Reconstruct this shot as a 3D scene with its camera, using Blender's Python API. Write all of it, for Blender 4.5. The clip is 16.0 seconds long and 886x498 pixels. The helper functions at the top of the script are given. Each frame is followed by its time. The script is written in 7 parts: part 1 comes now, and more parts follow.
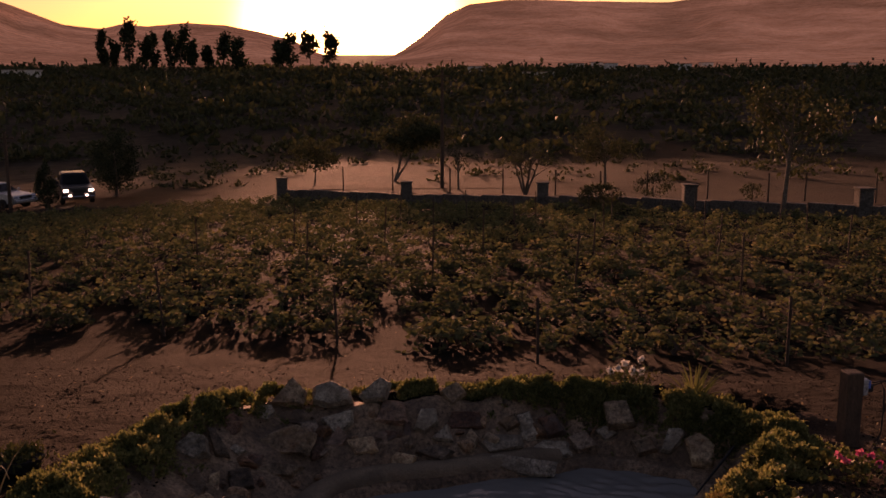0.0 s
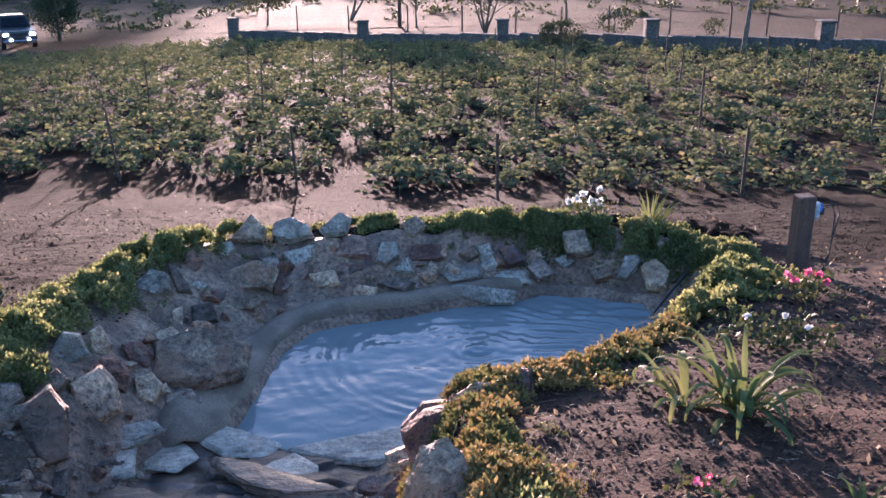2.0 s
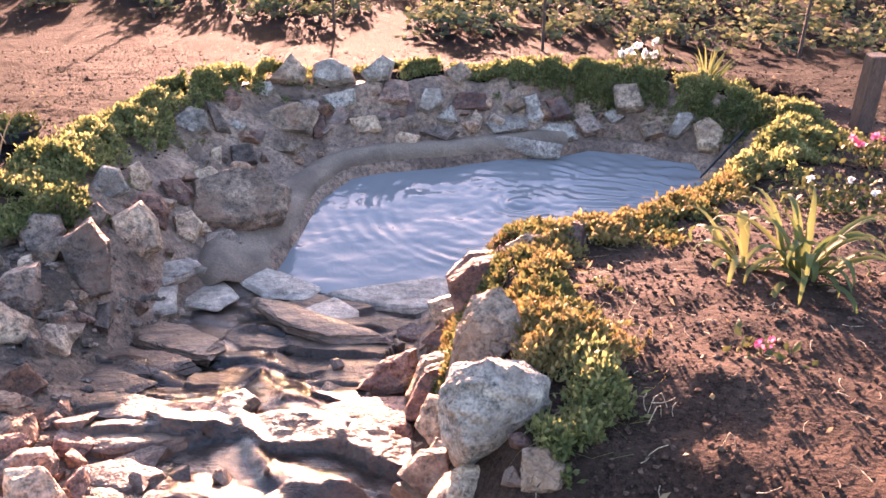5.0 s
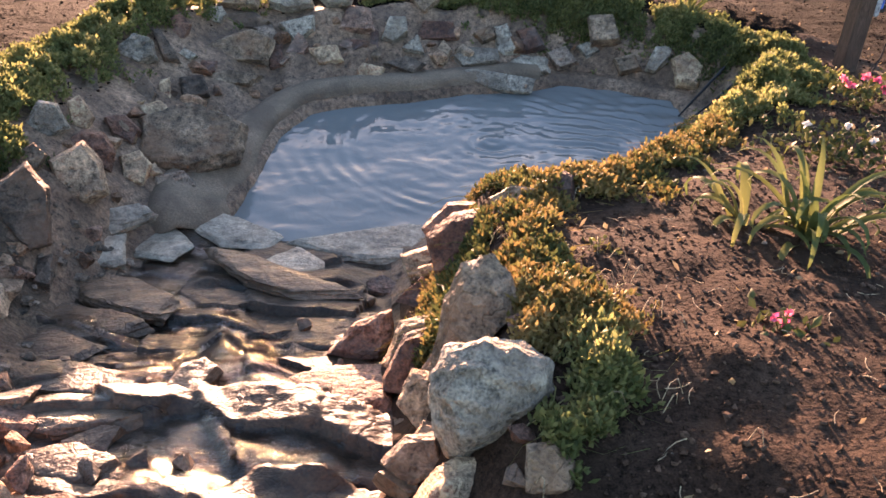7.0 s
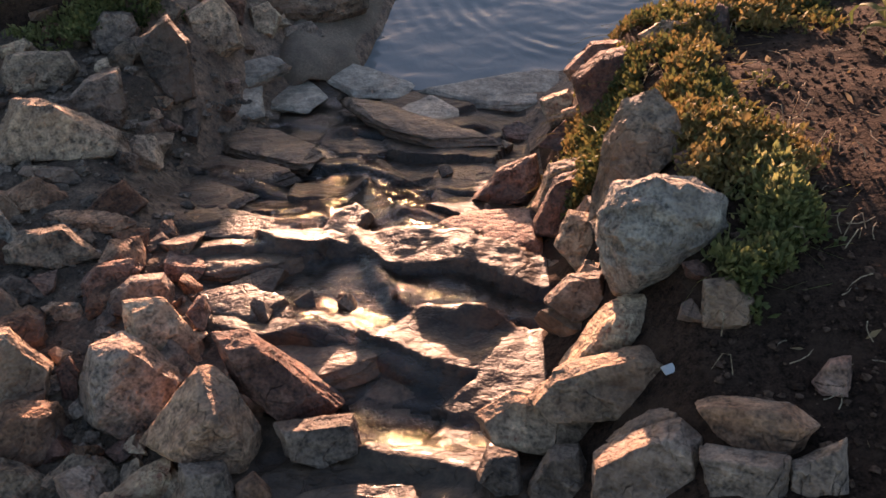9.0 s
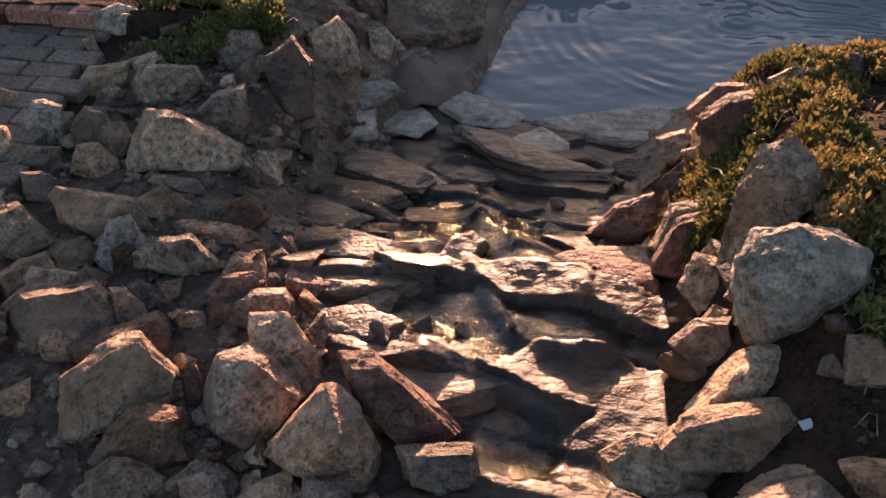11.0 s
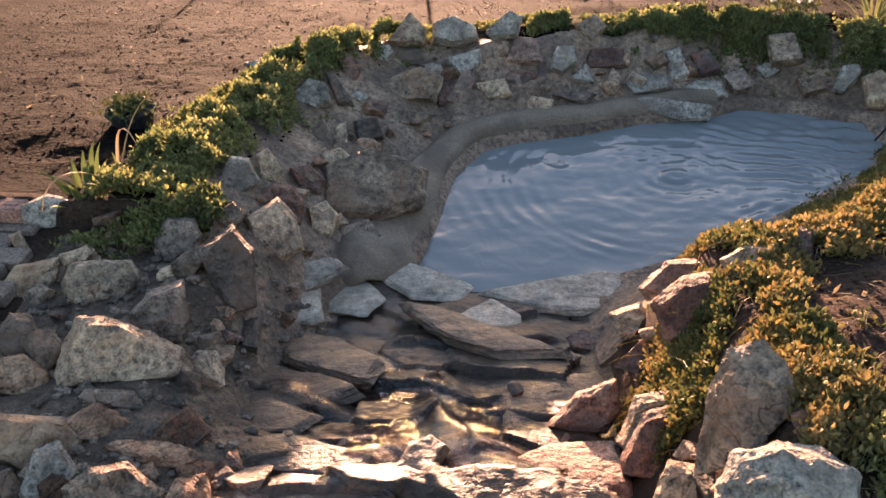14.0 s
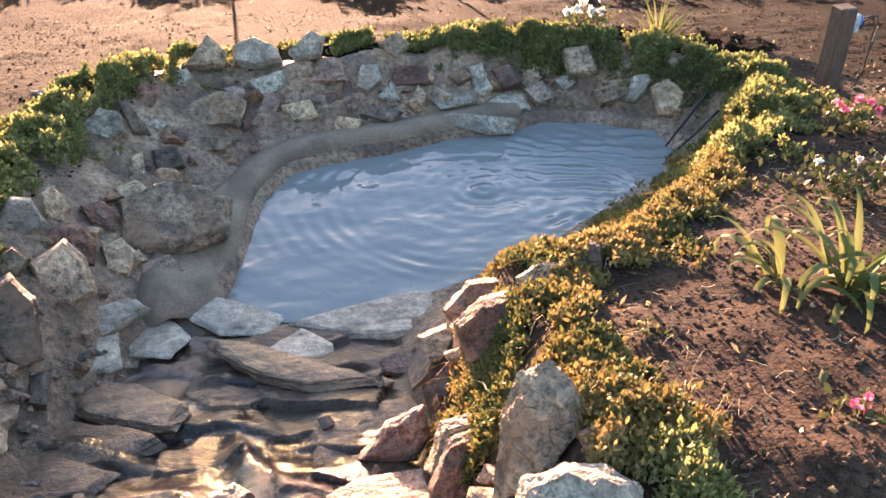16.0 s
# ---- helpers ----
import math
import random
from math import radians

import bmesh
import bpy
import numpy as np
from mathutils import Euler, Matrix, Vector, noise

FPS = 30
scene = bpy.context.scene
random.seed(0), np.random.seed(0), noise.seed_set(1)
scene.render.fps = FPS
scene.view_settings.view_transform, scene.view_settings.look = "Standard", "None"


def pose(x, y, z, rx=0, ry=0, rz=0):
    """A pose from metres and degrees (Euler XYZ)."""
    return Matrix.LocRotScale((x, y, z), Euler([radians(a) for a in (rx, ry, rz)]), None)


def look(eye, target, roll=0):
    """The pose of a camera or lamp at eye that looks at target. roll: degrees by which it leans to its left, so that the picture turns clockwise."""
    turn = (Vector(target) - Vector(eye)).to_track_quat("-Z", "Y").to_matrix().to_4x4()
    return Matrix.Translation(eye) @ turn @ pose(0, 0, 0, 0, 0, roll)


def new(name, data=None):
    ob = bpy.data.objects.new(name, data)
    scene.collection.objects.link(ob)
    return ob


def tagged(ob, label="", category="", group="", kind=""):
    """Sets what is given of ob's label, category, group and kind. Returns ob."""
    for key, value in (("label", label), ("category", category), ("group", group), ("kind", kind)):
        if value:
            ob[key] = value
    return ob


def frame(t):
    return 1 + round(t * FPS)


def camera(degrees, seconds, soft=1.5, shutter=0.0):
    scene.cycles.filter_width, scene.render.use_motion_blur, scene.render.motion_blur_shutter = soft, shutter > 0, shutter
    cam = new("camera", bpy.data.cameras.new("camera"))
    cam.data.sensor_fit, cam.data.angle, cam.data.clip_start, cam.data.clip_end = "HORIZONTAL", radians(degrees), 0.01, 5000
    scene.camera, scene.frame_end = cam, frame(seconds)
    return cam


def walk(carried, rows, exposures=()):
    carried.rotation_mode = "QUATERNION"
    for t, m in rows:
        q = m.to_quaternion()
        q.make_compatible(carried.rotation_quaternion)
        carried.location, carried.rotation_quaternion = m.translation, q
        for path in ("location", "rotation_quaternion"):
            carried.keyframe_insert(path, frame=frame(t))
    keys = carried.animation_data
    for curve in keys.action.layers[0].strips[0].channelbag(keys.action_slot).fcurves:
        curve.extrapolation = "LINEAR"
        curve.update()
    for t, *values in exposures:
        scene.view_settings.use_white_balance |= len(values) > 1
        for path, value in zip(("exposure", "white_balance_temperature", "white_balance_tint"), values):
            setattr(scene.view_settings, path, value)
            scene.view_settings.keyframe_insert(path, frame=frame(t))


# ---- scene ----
SUN_AZ, SUN_EL = -5.6, 3.0          # degrees from +y towards +x, and above the horizon
EYE = 2.42
cam = camera(51.96, 16.0, soft=1.6)
ROWS = [
    (0.0, -0.0000, 0.0000, 0.0000, 80.000, 0.000, 0.000),
    (0.5, 0.0015, 0.0032, -0.0238, 77.460, 0.474, -0.335),
    (1.0, 0.0146, 0.0167, -0.0449, 74.435, 0.343, -1.636),
    (1.5, 0.0156, 0.0168, -0.0659, 72.477, 0.302, -2.100),
    (2.0, 0.0154, 0.0231, -0.0788, 70.167, 0.435, -2.638),
    (2.5, 0.0150, 0.0342, -0.0991, 67.791, 0.951, -2.826),
    (3.0, 0.0014, 0.0394, -0.1158, 65.236, 0.997, -2.565),
    (3.5, -0.0150, 0.0345, -0.1321, 63.600, 0.393, -1.026),
    (4.0, -0.0402, 0.0395, -0.1490, 61.852, -0.704, 0.095),
    (4.2, -0.0488, 0.0463, -0.1554, 61.362, -0.927, 0.037),
    (6.3, -0.0670, 0.3407, -0.1721, 60.766, -1.554, 0.915),
    (6.5, -0.0842, 0.3611, -0.1827, 59.232, -2.521, 1.194),
    (7.0, -0.1487, 0.4193, -0.2140, 56.378, -2.831, -2.507),
    (7.5, -0.2280, 0.4322, -0.2502, 51.269, -1.366, -4.041),
    (8.0, -0.2481, 0.4281, -0.2627, 48.958, 0.836, -2.946),
    (8.5, -0.2621, 0.4207, -0.2761, 47.835, 1.441, 0.325),
    (9.0, -0.2912, 0.4131, -0.2625, 47.383, 1.852, 1.864),
    (9.5, -0.3244, 0.4030, -0.2557, 47.614, 2.278, 4.272),
    (9.7, -0.3341, 0.4000, -0.2530, 47.349, 2.937, 5.487),
    (11.8, -0.4700, 0.4218, -0.2251, 52.096, 1.509, 7.713),
    (12.0, -0.4759, 0.4285, -0.2139, 52.961, 1.186, 7.059),
    (12.5, -0.5230, 0.4614, -0.1987, 54.246, 2.307, 6.609),
    (13.0, -0.5034, 0.5370, -0.1735, 54.852, 2.378, 6.672),
    (13.5, -0.5011, 0.5931, -0.1422, 56.590, 1.870, 5.903),
    (14.0, -0.4844, 0.6403, -0.1316, 56.586, 1.981, 2.902),
    (14.5, -0.4511, 0.6636, -0.1280, 57.031, 1.031, 0.096),
    (15.0, -0.4167, 0.6860, -0.1201, 57.254, 0.662, -2.852),
    (15.5, -0.3791, 0.6993, -0.1165, 57.038, 0.263, -5.259),
    (16.0, -0.3540, 0.7098, -0.1108, 57.104, -0.375, -7.653),
]
walk(cam, [(t, pose(x, y, EYE + z, rx, ry, rz)) for t, x, y, z, rx, ry, rz in ROWS],
     exposures=[(0.0, 0.1, 9400, 62), (0.5, 0.55, 7400, 42), (1.0, 1.2, 6300, 36), (1.5, 1.98, 5500, 28), (2.0, 2.82, 4900, 23), (2.5, 3.45, 4950, 25), (3.0, 3.62, 4900, 26), (3.5, 3.75, 5500, 28),
                (4.2, 3.9, 6200, 35), (6.3, 3.7, 6800, 46), (7.0, 3.15, 6700, 26), (7.5, 3.1, 6400, 22), (8.0, 2.65, 6600, 24), (8.5, 2.15, 6750, 27), (12.5, 1.98, 6900, 28), (13.5, 2.5, 6950, 27), (14.5, 3.3, 6850, 22), (16.0, 3.65, 6650, 21)])

# ---- world and sun ----
world = bpy.data.worlds.new("evening_sky")
scene.world = world
world.use_nodes = True
wn, wl = world.node_tree.nodes, world.node_tree.links
wn.clear()
sky = wn.new("ShaderNodeTexSky")
sky.sky_type = "NISHITA"
sky.sun_disc = False
sky.sun_elevation, sky.sun_rotation = radians(SUN_EL), radians(SUN_AZ)
sky.air_density, sky.dust_density, sky.ozone_density = 1.0, 1.0, 2.0
bg = wn.new("ShaderNodeBackground")
bg.inputs["Strength"].default_value = 0.15
wout = wn.new("ShaderNodeOutputWorld")
wl.new(sky.outputs[0], bg.inputs["Color"])
sun_dir = Vector((math.sin(radians(SUN_AZ)) * math.cos(radians(SUN_EL)), math.cos(radians(SUN_AZ)) * math.cos(radians(SUN_EL)), math.sin(radians(SUN_EL))))
# the bright aureole of the low sun in the dusty air
wtc, wdot, wmap, wglow, wadd = (wn.new(k) for k in ("ShaderNodeTexCoord", "ShaderNodeVectorMath", "ShaderNodeMapRange", "ShaderNodeBackground", "ShaderNodeAddShader"))
wdot.operation = "DOT_PRODUCT"
wdot.inputs[1].default_value = sun_dir
wmap.interpolation_type = "SMOOTHERSTEP"
wmap.inputs["From Min"].default_value, wmap.inputs["From Max"].default_value = math.cos(radians(12)), 1.0
wpow = wn.new("ShaderNodeMath")
wpow.operation = "POWER"
wpow.inputs[1].default_value = 9.0
wl.new(wtc.outputs["Generated"], wdot.inputs[0])
wl.new(wdot.outputs["Value"], wmap.inputs["Value"])
wl.new(wmap.outputs[0], wpow.inputs[0])
wstr = wn.new("ShaderNodeMath")
wstr.operation = "MULTIPLY"
wstr.inputs[1].default_value = 12.0
wl.new(wpow.outputs[0], wstr.inputs[0])
wl.new(wstr.outputs[0], wglow.inputs["Strength"])
wglow.inputs["Color"].default_value = (1.0, 0.60, 0.27, 1)
wl.new(bg.outputs[0], wadd.inputs[0])
wl.new(wglow.outputs[0], wadd.inputs[1])
wl.new(wadd.outputs[0], wout.inputs["Surface"])
sun = new("sun", bpy.data.lights.new("sun", "SUN"))
sun.data.energy, sun.data.angle, sun.data.color = 3.9, radians(0.8), (1.0, 0.62, 0.40)
sun.matrix_world = look(sun_dir * 50, (0, 0, 0))


# ---- materials ----
def ramp(nt, stops):
    r = nt.nodes.new("ShaderNodeValToRGB")
    while len(r.color_ramp.elements) < len(stops):
        r.color_ramp.elements.new(0.5)
    for e, (p, c) in zip(r.color_ramp.elements, stops):
        e.position, e.color = p, (*c, 1)
    return r


def surface(name, stops, scale=4.0, fine=40.0, rough=(0.6, 0.9), bump=0.3, dist=0.02, spread=0.0, spec=0.4, stain=None, island=False, stretch=(1, 1, 1), world_space=False, grit=0.78, veins=0.0):
    """A two-scale noise material: coarse patches through a colour ramp, fine grain on value, roughness and relief. spread: how far single objects differ."""
    m = bpy.data.materials.new(name)
    m.use_nodes = True
    nt = m.node_tree
    n, l = nt.nodes, nt.links
    p = n["Principled BSDF"]
    p.inputs["Specular IOR Level"].default_value = spec
    tc = n.new("ShaderNodeTexCoord")
    mp = n.new("ShaderNodeMapping")
    mp.inputs["Scale"].default_value = stretch
    geo = n.new("ShaderNodeNewGeometry")
    info = n.new("ShaderNodeObjectInfo")
    l.new(geo.outputs["Position"] if world_space else tc.outputs["Object"], mp.inputs["Vector"])
    shift = n.new("ShaderNodeVectorMath")
    shift.operation = "MULTIPLY_ADD"
    comb = n.new("ShaderNodeCombineXYZ")
    for s in ("X", "Y", "Z"):
        l.new(info.outputs["Random"], comb.inputs[s])
    shift.inputs[1].default_value = (37.0, 53.0, 71.0)
    l.new(comb.outputs[0], shift.inputs[0])
    l.new(mp.outputs[0], shift.inputs[2])
    big, small = n.new("ShaderNodeTexNoise"), n.new("ShaderNodeTexNoise")
    big.inputs["Scale"].default_value, big.inputs["Detail"].default_value, big.inputs["Distortion"].default_value = scale, 5, 0.6
    small.inputs["Scale"].default_value, small.inputs["Detail"].default_value = fine, 6
    for t in (big, small):
        l.new(shift.outputs[0], t.inputs["Vector"])
    add = n.new("ShaderNodeMath")
    add.operation = "MULTIPLY_ADD"
    l.new(geo.outputs["Random Per Island"] if island else info.outputs["Random"], add.inputs[0])
    add.inputs[1].default_value = spread
    sub = n.new("ShaderNodeMath")
    sub.operation = "SUBTRACT"
    l.new(big.outputs["Fac"], sub.inputs[0])
    sub.inputs[1].default_value = spread * 0.5
    l.new(sub.outputs[0], add.inputs[2])
    r = ramp(nt, stops)
    l.new(add.outputs[0], r.inputs[0])
    grain = n.new("ShaderNodeTexNoise")
    grain.inputs["Scale"].default_value, grain.inputs["Detail"].default_value = fine * 3.3, 5
    l.new(shift.outputs[0], grain.inputs["Vector"])
    speck = n.new("ShaderNodeMapRange")
    speck.inputs["From Min"].default_value, speck.inputs["From Max"].default_value = 0.35, 0.65
    mixn = n.new("ShaderNodeMath")
    mixn.operation = "MULTIPLY_ADD"
    l.new(grain.outputs["Fac"], mixn.inputs[0])
    mixn.inputs[1].default_value = 0.45
    half = n.new("ShaderNodeMath")
    half.operation = "MULTIPLY"
    l.new(small.outputs["Fac"], half.inputs[0])
    half.inputs[1].default_value = 0.55
    l.new(half.outputs[0], mixn.inputs[2])
    l.new(mixn.outputs[0], speck.inputs["Value"])
    mix = n.new("ShaderNodeMix")
    mix.data_type, mix.blend_type = "RGBA", "OVERLAY"
    mix.inputs["Factor"].default_value = grit
    l.new(r.outputs[0], mix.inputs["A"])
    l.new(speck.outputs[0], mix.inputs["B"])
    colour = mix.outputs["Result"]
    if stain:
        amount, col, sscale = stain
        st = n.new("ShaderNodeTexNoise")
        st.inputs["Scale"].default_value, st.inputs["Detail"].default_value = sscale, 4
        l.new(shift.outputs[0], st.inputs["Vector"])
        rr = ramp(nt, [(0.5, (0, 0, 0)), (0.62, (amount,) * 3)])
        l.new(st.outputs["Fac"], rr.inputs[0])
        mx = n.new("ShaderNodeMix")
        mx.data_type = "RGBA"
        l.new(rr.outputs[0], mx.inputs["Factor"])
        l.new(colour, mx.inputs["A"])
        mx.inputs["B"].default_value = (*col, 1)
        colour = mx.outputs["Result"]
    if veins:
        # bedding streaks, and thin dark cracks that wander over the face
        lay_ = n.new("ShaderNodeMapping")
        lay_.inputs["Scale"].default_value, lay_.inputs["Rotation"].default_value = (1.0, 1.0, 3.2), (0.5, 0.35, 0.2)
        l.new(shift.outputs[0], lay_.inputs["Vector"])
        band, fault = n.new("ShaderNodeTexNoise"), n.new("ShaderNodeTexNoise")
        band.inputs["Scale"].default_value, band.inputs["Detail"].default_value, band.inputs["Distortion"].default_value = 5.0, 6, 0.5
        fault.inputs["Scale"].default_value, fault.inputs["Detail"].default_value, fault.inputs["Distortion"].default_value = 5.5, 3, 0.9
        l.new(lay_.outputs[0], band.inputs["Vector"])
        l.new(shift.outputs[0], fault.inputs["Vector"])
        tone = n.new("ShaderNodeMapRange")
        for key, v in (("From Min", 0.32), ("From Max", 0.68), ("To Min", 1 - 0.5 * veins), ("To Max", 1 + 0.4 * veins)):
            tone.inputs[key].default_value = v
        l.new(band.outputs["Fac"], tone.inputs["Value"])
        off, line = n.new("ShaderNodeMath"), n.new("ShaderNodeMath")
        off.operation, line.operation = "SUBTRACT", "ABSOLUTE"
        off.inputs[1].default_value = 0.5
        l.new(fault.outputs["Fac"], off.inputs[0])
        l.new(off.outputs[0], line.inputs[0])
        cut = n.new("ShaderNodeMapRange")
        for key, v in (("From Min", 0.0), ("From Max", 0.009), ("To Min", 1 - 0.28 * veins), ("To Max", 1.0)):
            cut.inputs[key].default_value = v
        l.new(line.outputs[0], cut.inputs["Value"])
        both = n.new("ShaderNodeMath")
        both.operation = "MULTIPLY"
        l.new(tone.outputs[0], both.inputs[0])
        l.new(cut.outputs[0], both.inputs[1])
        vm = n.new("ShaderNodeMix")
        vm.data_type, vm.blend_type = "RGBA", "MULTIPLY"
        vm.inputs["Factor"].default_value = 1.0
        l.new(colour, vm.inputs["A"])
        l.new(both.outputs[0], vm.inputs["B"])
        colour = vm.outputs["Result"]
    l.new(colour, p.inputs["Base Color"])
    mr = n.new("ShaderNodeMapRange")
    mr.inputs["To Min"].default_value, mr.inputs["To Max"].default_value = rough
    l.new(small.outputs["Fac"], mr.inputs["Value"])
    l.new(mr.outputs[0], p.inputs["Roughness"])
    if bump:
        mixh = n.new("ShaderNodeMath")
        mixh.operation = "MULTIPLY_ADD"
        l.new(small.outputs["Fac"], mixh.inputs[0])
        mixh.inputs[1].default_value = 0.5
        l.new(big.outputs["Fac"], mixh.inputs[2])
        b = n.new("ShaderNodeBump")
        b.inputs["Strength"].default_value, b.inputs["Distance"].default_value = bump, dist
        relief = mixh.outputs[0]
        if veins:
            deep = n.new("ShaderNodeMath")
            deep.operation = "MULTIPLY_ADD"
            deep.inputs[1].default_value = 0.8
            l.new(both.outputs[0], deep.inputs[0])
            l.new(relief, deep.inputs[2])
            relief = deep.outputs[0]
        l.new(relief, b.inputs["Height"])
        b2 = n.new("ShaderNodeBump")
        b2.inputs["Strength"].default_value, b2.inputs["Distance"].default_value = min(1.0, bump * 0.7), dist * 0.22
        l.new(grain.outputs["Fac"], b2.inputs["Height"])
        l.new(b.outputs[0], b2.inputs["Normal"])
        l.new(b2.outputs[0], p.inputs["Normal"])
    return m


def leafy(name, stops, spread=1.0, trans=0.35, rough=0.65):
    """Leaves: each differs; light comes through them."""
    m = bpy.data.materials.new(name)
    m.use_nodes = True
    nt = m.node_tree
    n, l = nt.nodes, nt.links
    p = n["Principled BSDF"]
    p.inputs["Roughness"].default_value = rough
    p.inputs["Specular IOR Level"].default_value = 0.22
    geo = n.new("ShaderNodeNewGeometry")
    noi = n.new("ShaderNodeTexNoise")
    noi.inputs["Scale"].default_value = 2.2
    l.new(geo.outputs["Position"], noi.inputs["Vector"])
    add = n.new("ShaderNodeMath")
    add.operation = "MULTIPLY_ADD"
    l.new(geo.outputs["Random Per Island"], add.inputs[0])
    add.inputs[1].default_value = 0.55 * spread
    sub = n.new("ShaderNodeMath")
    sub.operation = "MULTIPLY_ADD"
    l.new(noi.outputs["Fac"], sub.inputs[0])
    sub.inputs[1].default_value, sub.inputs[2].default_value = 1.3, -0.42
    l.new(sub.outputs[0], add.inputs[2])
    r = ramp(nt, stops)
    l.new(add.outputs[0], r.inputs[0])
    l.new(r.outputs[0], p.inputs["Base Color"])
    t = n.new("ShaderNodeBsdfTranslucent")
    l.new(r.outputs[0], t.inputs["Color"])
    mx = n.new("ShaderNodeMixShader")
    mx.inputs[0].default_value = trans
    l.new(p.outputs[0], mx.inputs[1])
    l.new(t.outputs[0], mx.inputs[2])
    l.new(mx.outputs[0], n["Material Output"].inputs["Surface"])
    return m


def plain(name, colour, rough=0.5, metal=0.0, fine=60.0):
    c2 = tuple(min(1, v * 1.25) for v in colour)
    m = surface(name, [(0.3, colour), (0.7, c2)], 6.0, fine, (max(0.02, rough - 0.08), min(1, rough + 0.08)), 0.08, 0.003)
    m.node_tree.nodes["Principled BSDF"].inputs["Metallic"].default_value = metal
    return m


SOIL = surface("tilled_soil", [(0.25, (0.0188, 0.0110, 0.0075)), (0.5, (0.0376, 0.0220, 0.0146)), (0.75, (0.0634, 0.0381, 0.0251))], 3.4, 60.0, (0.85, 1.0), 0.8, 0.02, stain=(0.4, (0.0739, 0.0461, 0.0296), 9.0), spec=0.1)
# copy of SOIL with shade painted in, for the sunward slope
FIELD_SOIL_SHADED = surface("field_soil_shaded", [(0.25, (0.0007, 0.0004, 0.0003)), (0.5, (0.0016, 0.0009, 0.0006)), (0.75, (0.0028, 0.0017, 0.0012))], 2.2, 42.0, (0.9, 1.0), 1.0, 0.04, stain=(0.5, (0.0065, 0.0042, 0.0027), 14.0), spec=0.05)
CLOD = surface("soil_clod", [(0.25, (0.0338, 0.0203, 0.0135)), (0.5, (0.0676, 0.0406, 0.0270)), (0.75, (0.1099, 0.0676, 0.0449))], 3.0, 40.0, (0.85, 1.0), 0.5, 0.01, spec=0.1, spread=0.5, island=True)
# its crumbs, darkened in the same way to stand in for shade
FIELD_CLOD_SHADED = surface("field_clod_shaded", [(0.25, (0.0027, 0.0018, 0.0011)), (0.5, (0.0061, 0.0037, 0.0024)), (0.75, (0.0127, 0.0082, 0.0054))], 3.0, 40.0, (0.85, 1.0), 0.5, 0.01, spec=0.1, spread=0.5, island=True)
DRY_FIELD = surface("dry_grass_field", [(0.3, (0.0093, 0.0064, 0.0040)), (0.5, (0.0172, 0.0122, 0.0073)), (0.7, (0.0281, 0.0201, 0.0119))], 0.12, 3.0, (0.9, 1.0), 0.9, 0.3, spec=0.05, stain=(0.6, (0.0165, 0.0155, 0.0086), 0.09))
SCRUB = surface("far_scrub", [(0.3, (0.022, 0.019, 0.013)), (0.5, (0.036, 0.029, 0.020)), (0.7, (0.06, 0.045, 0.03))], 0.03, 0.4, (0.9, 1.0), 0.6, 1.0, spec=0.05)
MORTAR = surface("stone_and_mortar", [(0.25, (0.1127, 0.0687, 0.0421)), (0.5, (0.2254, 0.1413, 0.0904)), (0.75, (0.3605, 0.2374, 0.1561))], 3.2, 34.0, (0.55, 0.9), 0.9, 0.03, stain=(0.5, (0.0956, 0.0650, 0.0471), 5.0))
CONCRETE = surface("worn_concrete", [(0.25, (0.1328, 0.0931, 0.0614)), (0.5, (0.2137, 0.1520, 0.1013)), (0.75, (0.3003, 0.2137, 0.1442))], 4.0, 110.0, (0.6, 0.9), 0.6, 0.012, stain=(0.5, (0.0893, 0.0627, 0.0442), 5.0), grit=0.4)
BED = surface("wet_rock", [(0.3, (0.0362, 0.0230, 0.0153)), (0.5, (0.0722, 0.0454, 0.0283)), (0.7, (0.1232, 0.0750, 0.0443))], 6.0, 30.0, (0.4, 0.75), 0.9, 0.02, stretch=(1, 1.3, 1), spec=0.35, grit=0.45, veins=0.5)
ROCK_GREY = surface("grey_stone", [(0.25, (0.1485, 0.1000, 0.0643)), (0.5, (0.3317, 0.2276, 0.1479)), (0.75, (0.5759, 0.3907, 0.2398))], 7.0, 38.0, (0.6, 0.95), 1.0, 0.04, spread=0.6, stain=(0.6, (0.2759, 0.1490, 0.0836), 4.0), grit=0.75, veins=0.5)
ROCK_WHITE = surface("pale_stone", [(0.25, (0.1694, 0.1425, 0.1086)), (0.5, (0.3289, 0.2762, 0.2133)), (0.75, (0.4983, 0.4234, 0.3258))], 8.0, 40.0, (0.6, 0.95), 1.0, 0.04, spread=0.2, stain=(0.55, (0.1742, 0.1247, 0.0877), 5.0), grit=0.75, veins=0.3)
ROCK_TAN = surface("tan_stone", [(0.25, (0.1225, 0.0595, 0.0326)), (0.5, (0.2741, 0.1416, 0.0784)), (0.75, (0.4782, 0.2823, 0.1680))], 7.0, 38.0, (0.6, 0.95), 1.0, 0.04, spread=0.6, stain=(0.6, (0.1620, 0.1236, 0.0994), 5.0), grit=0.75, veins=0.5)
ROCK_RED = surface("reddish_stone", [(0.25, (0.105, 0.048, 0.032)), (0.5, (0.205, 0.103, 0.067)), (0.75, (0.34, 0.205, 0.145))], 7.0, 38.0, (0.6, 0.95), 1.0, 0.04, spread=0.5, stain=(0.5, (0.15, 0.125, 0.11), 5.0), grit=0.75, veins=0.5)
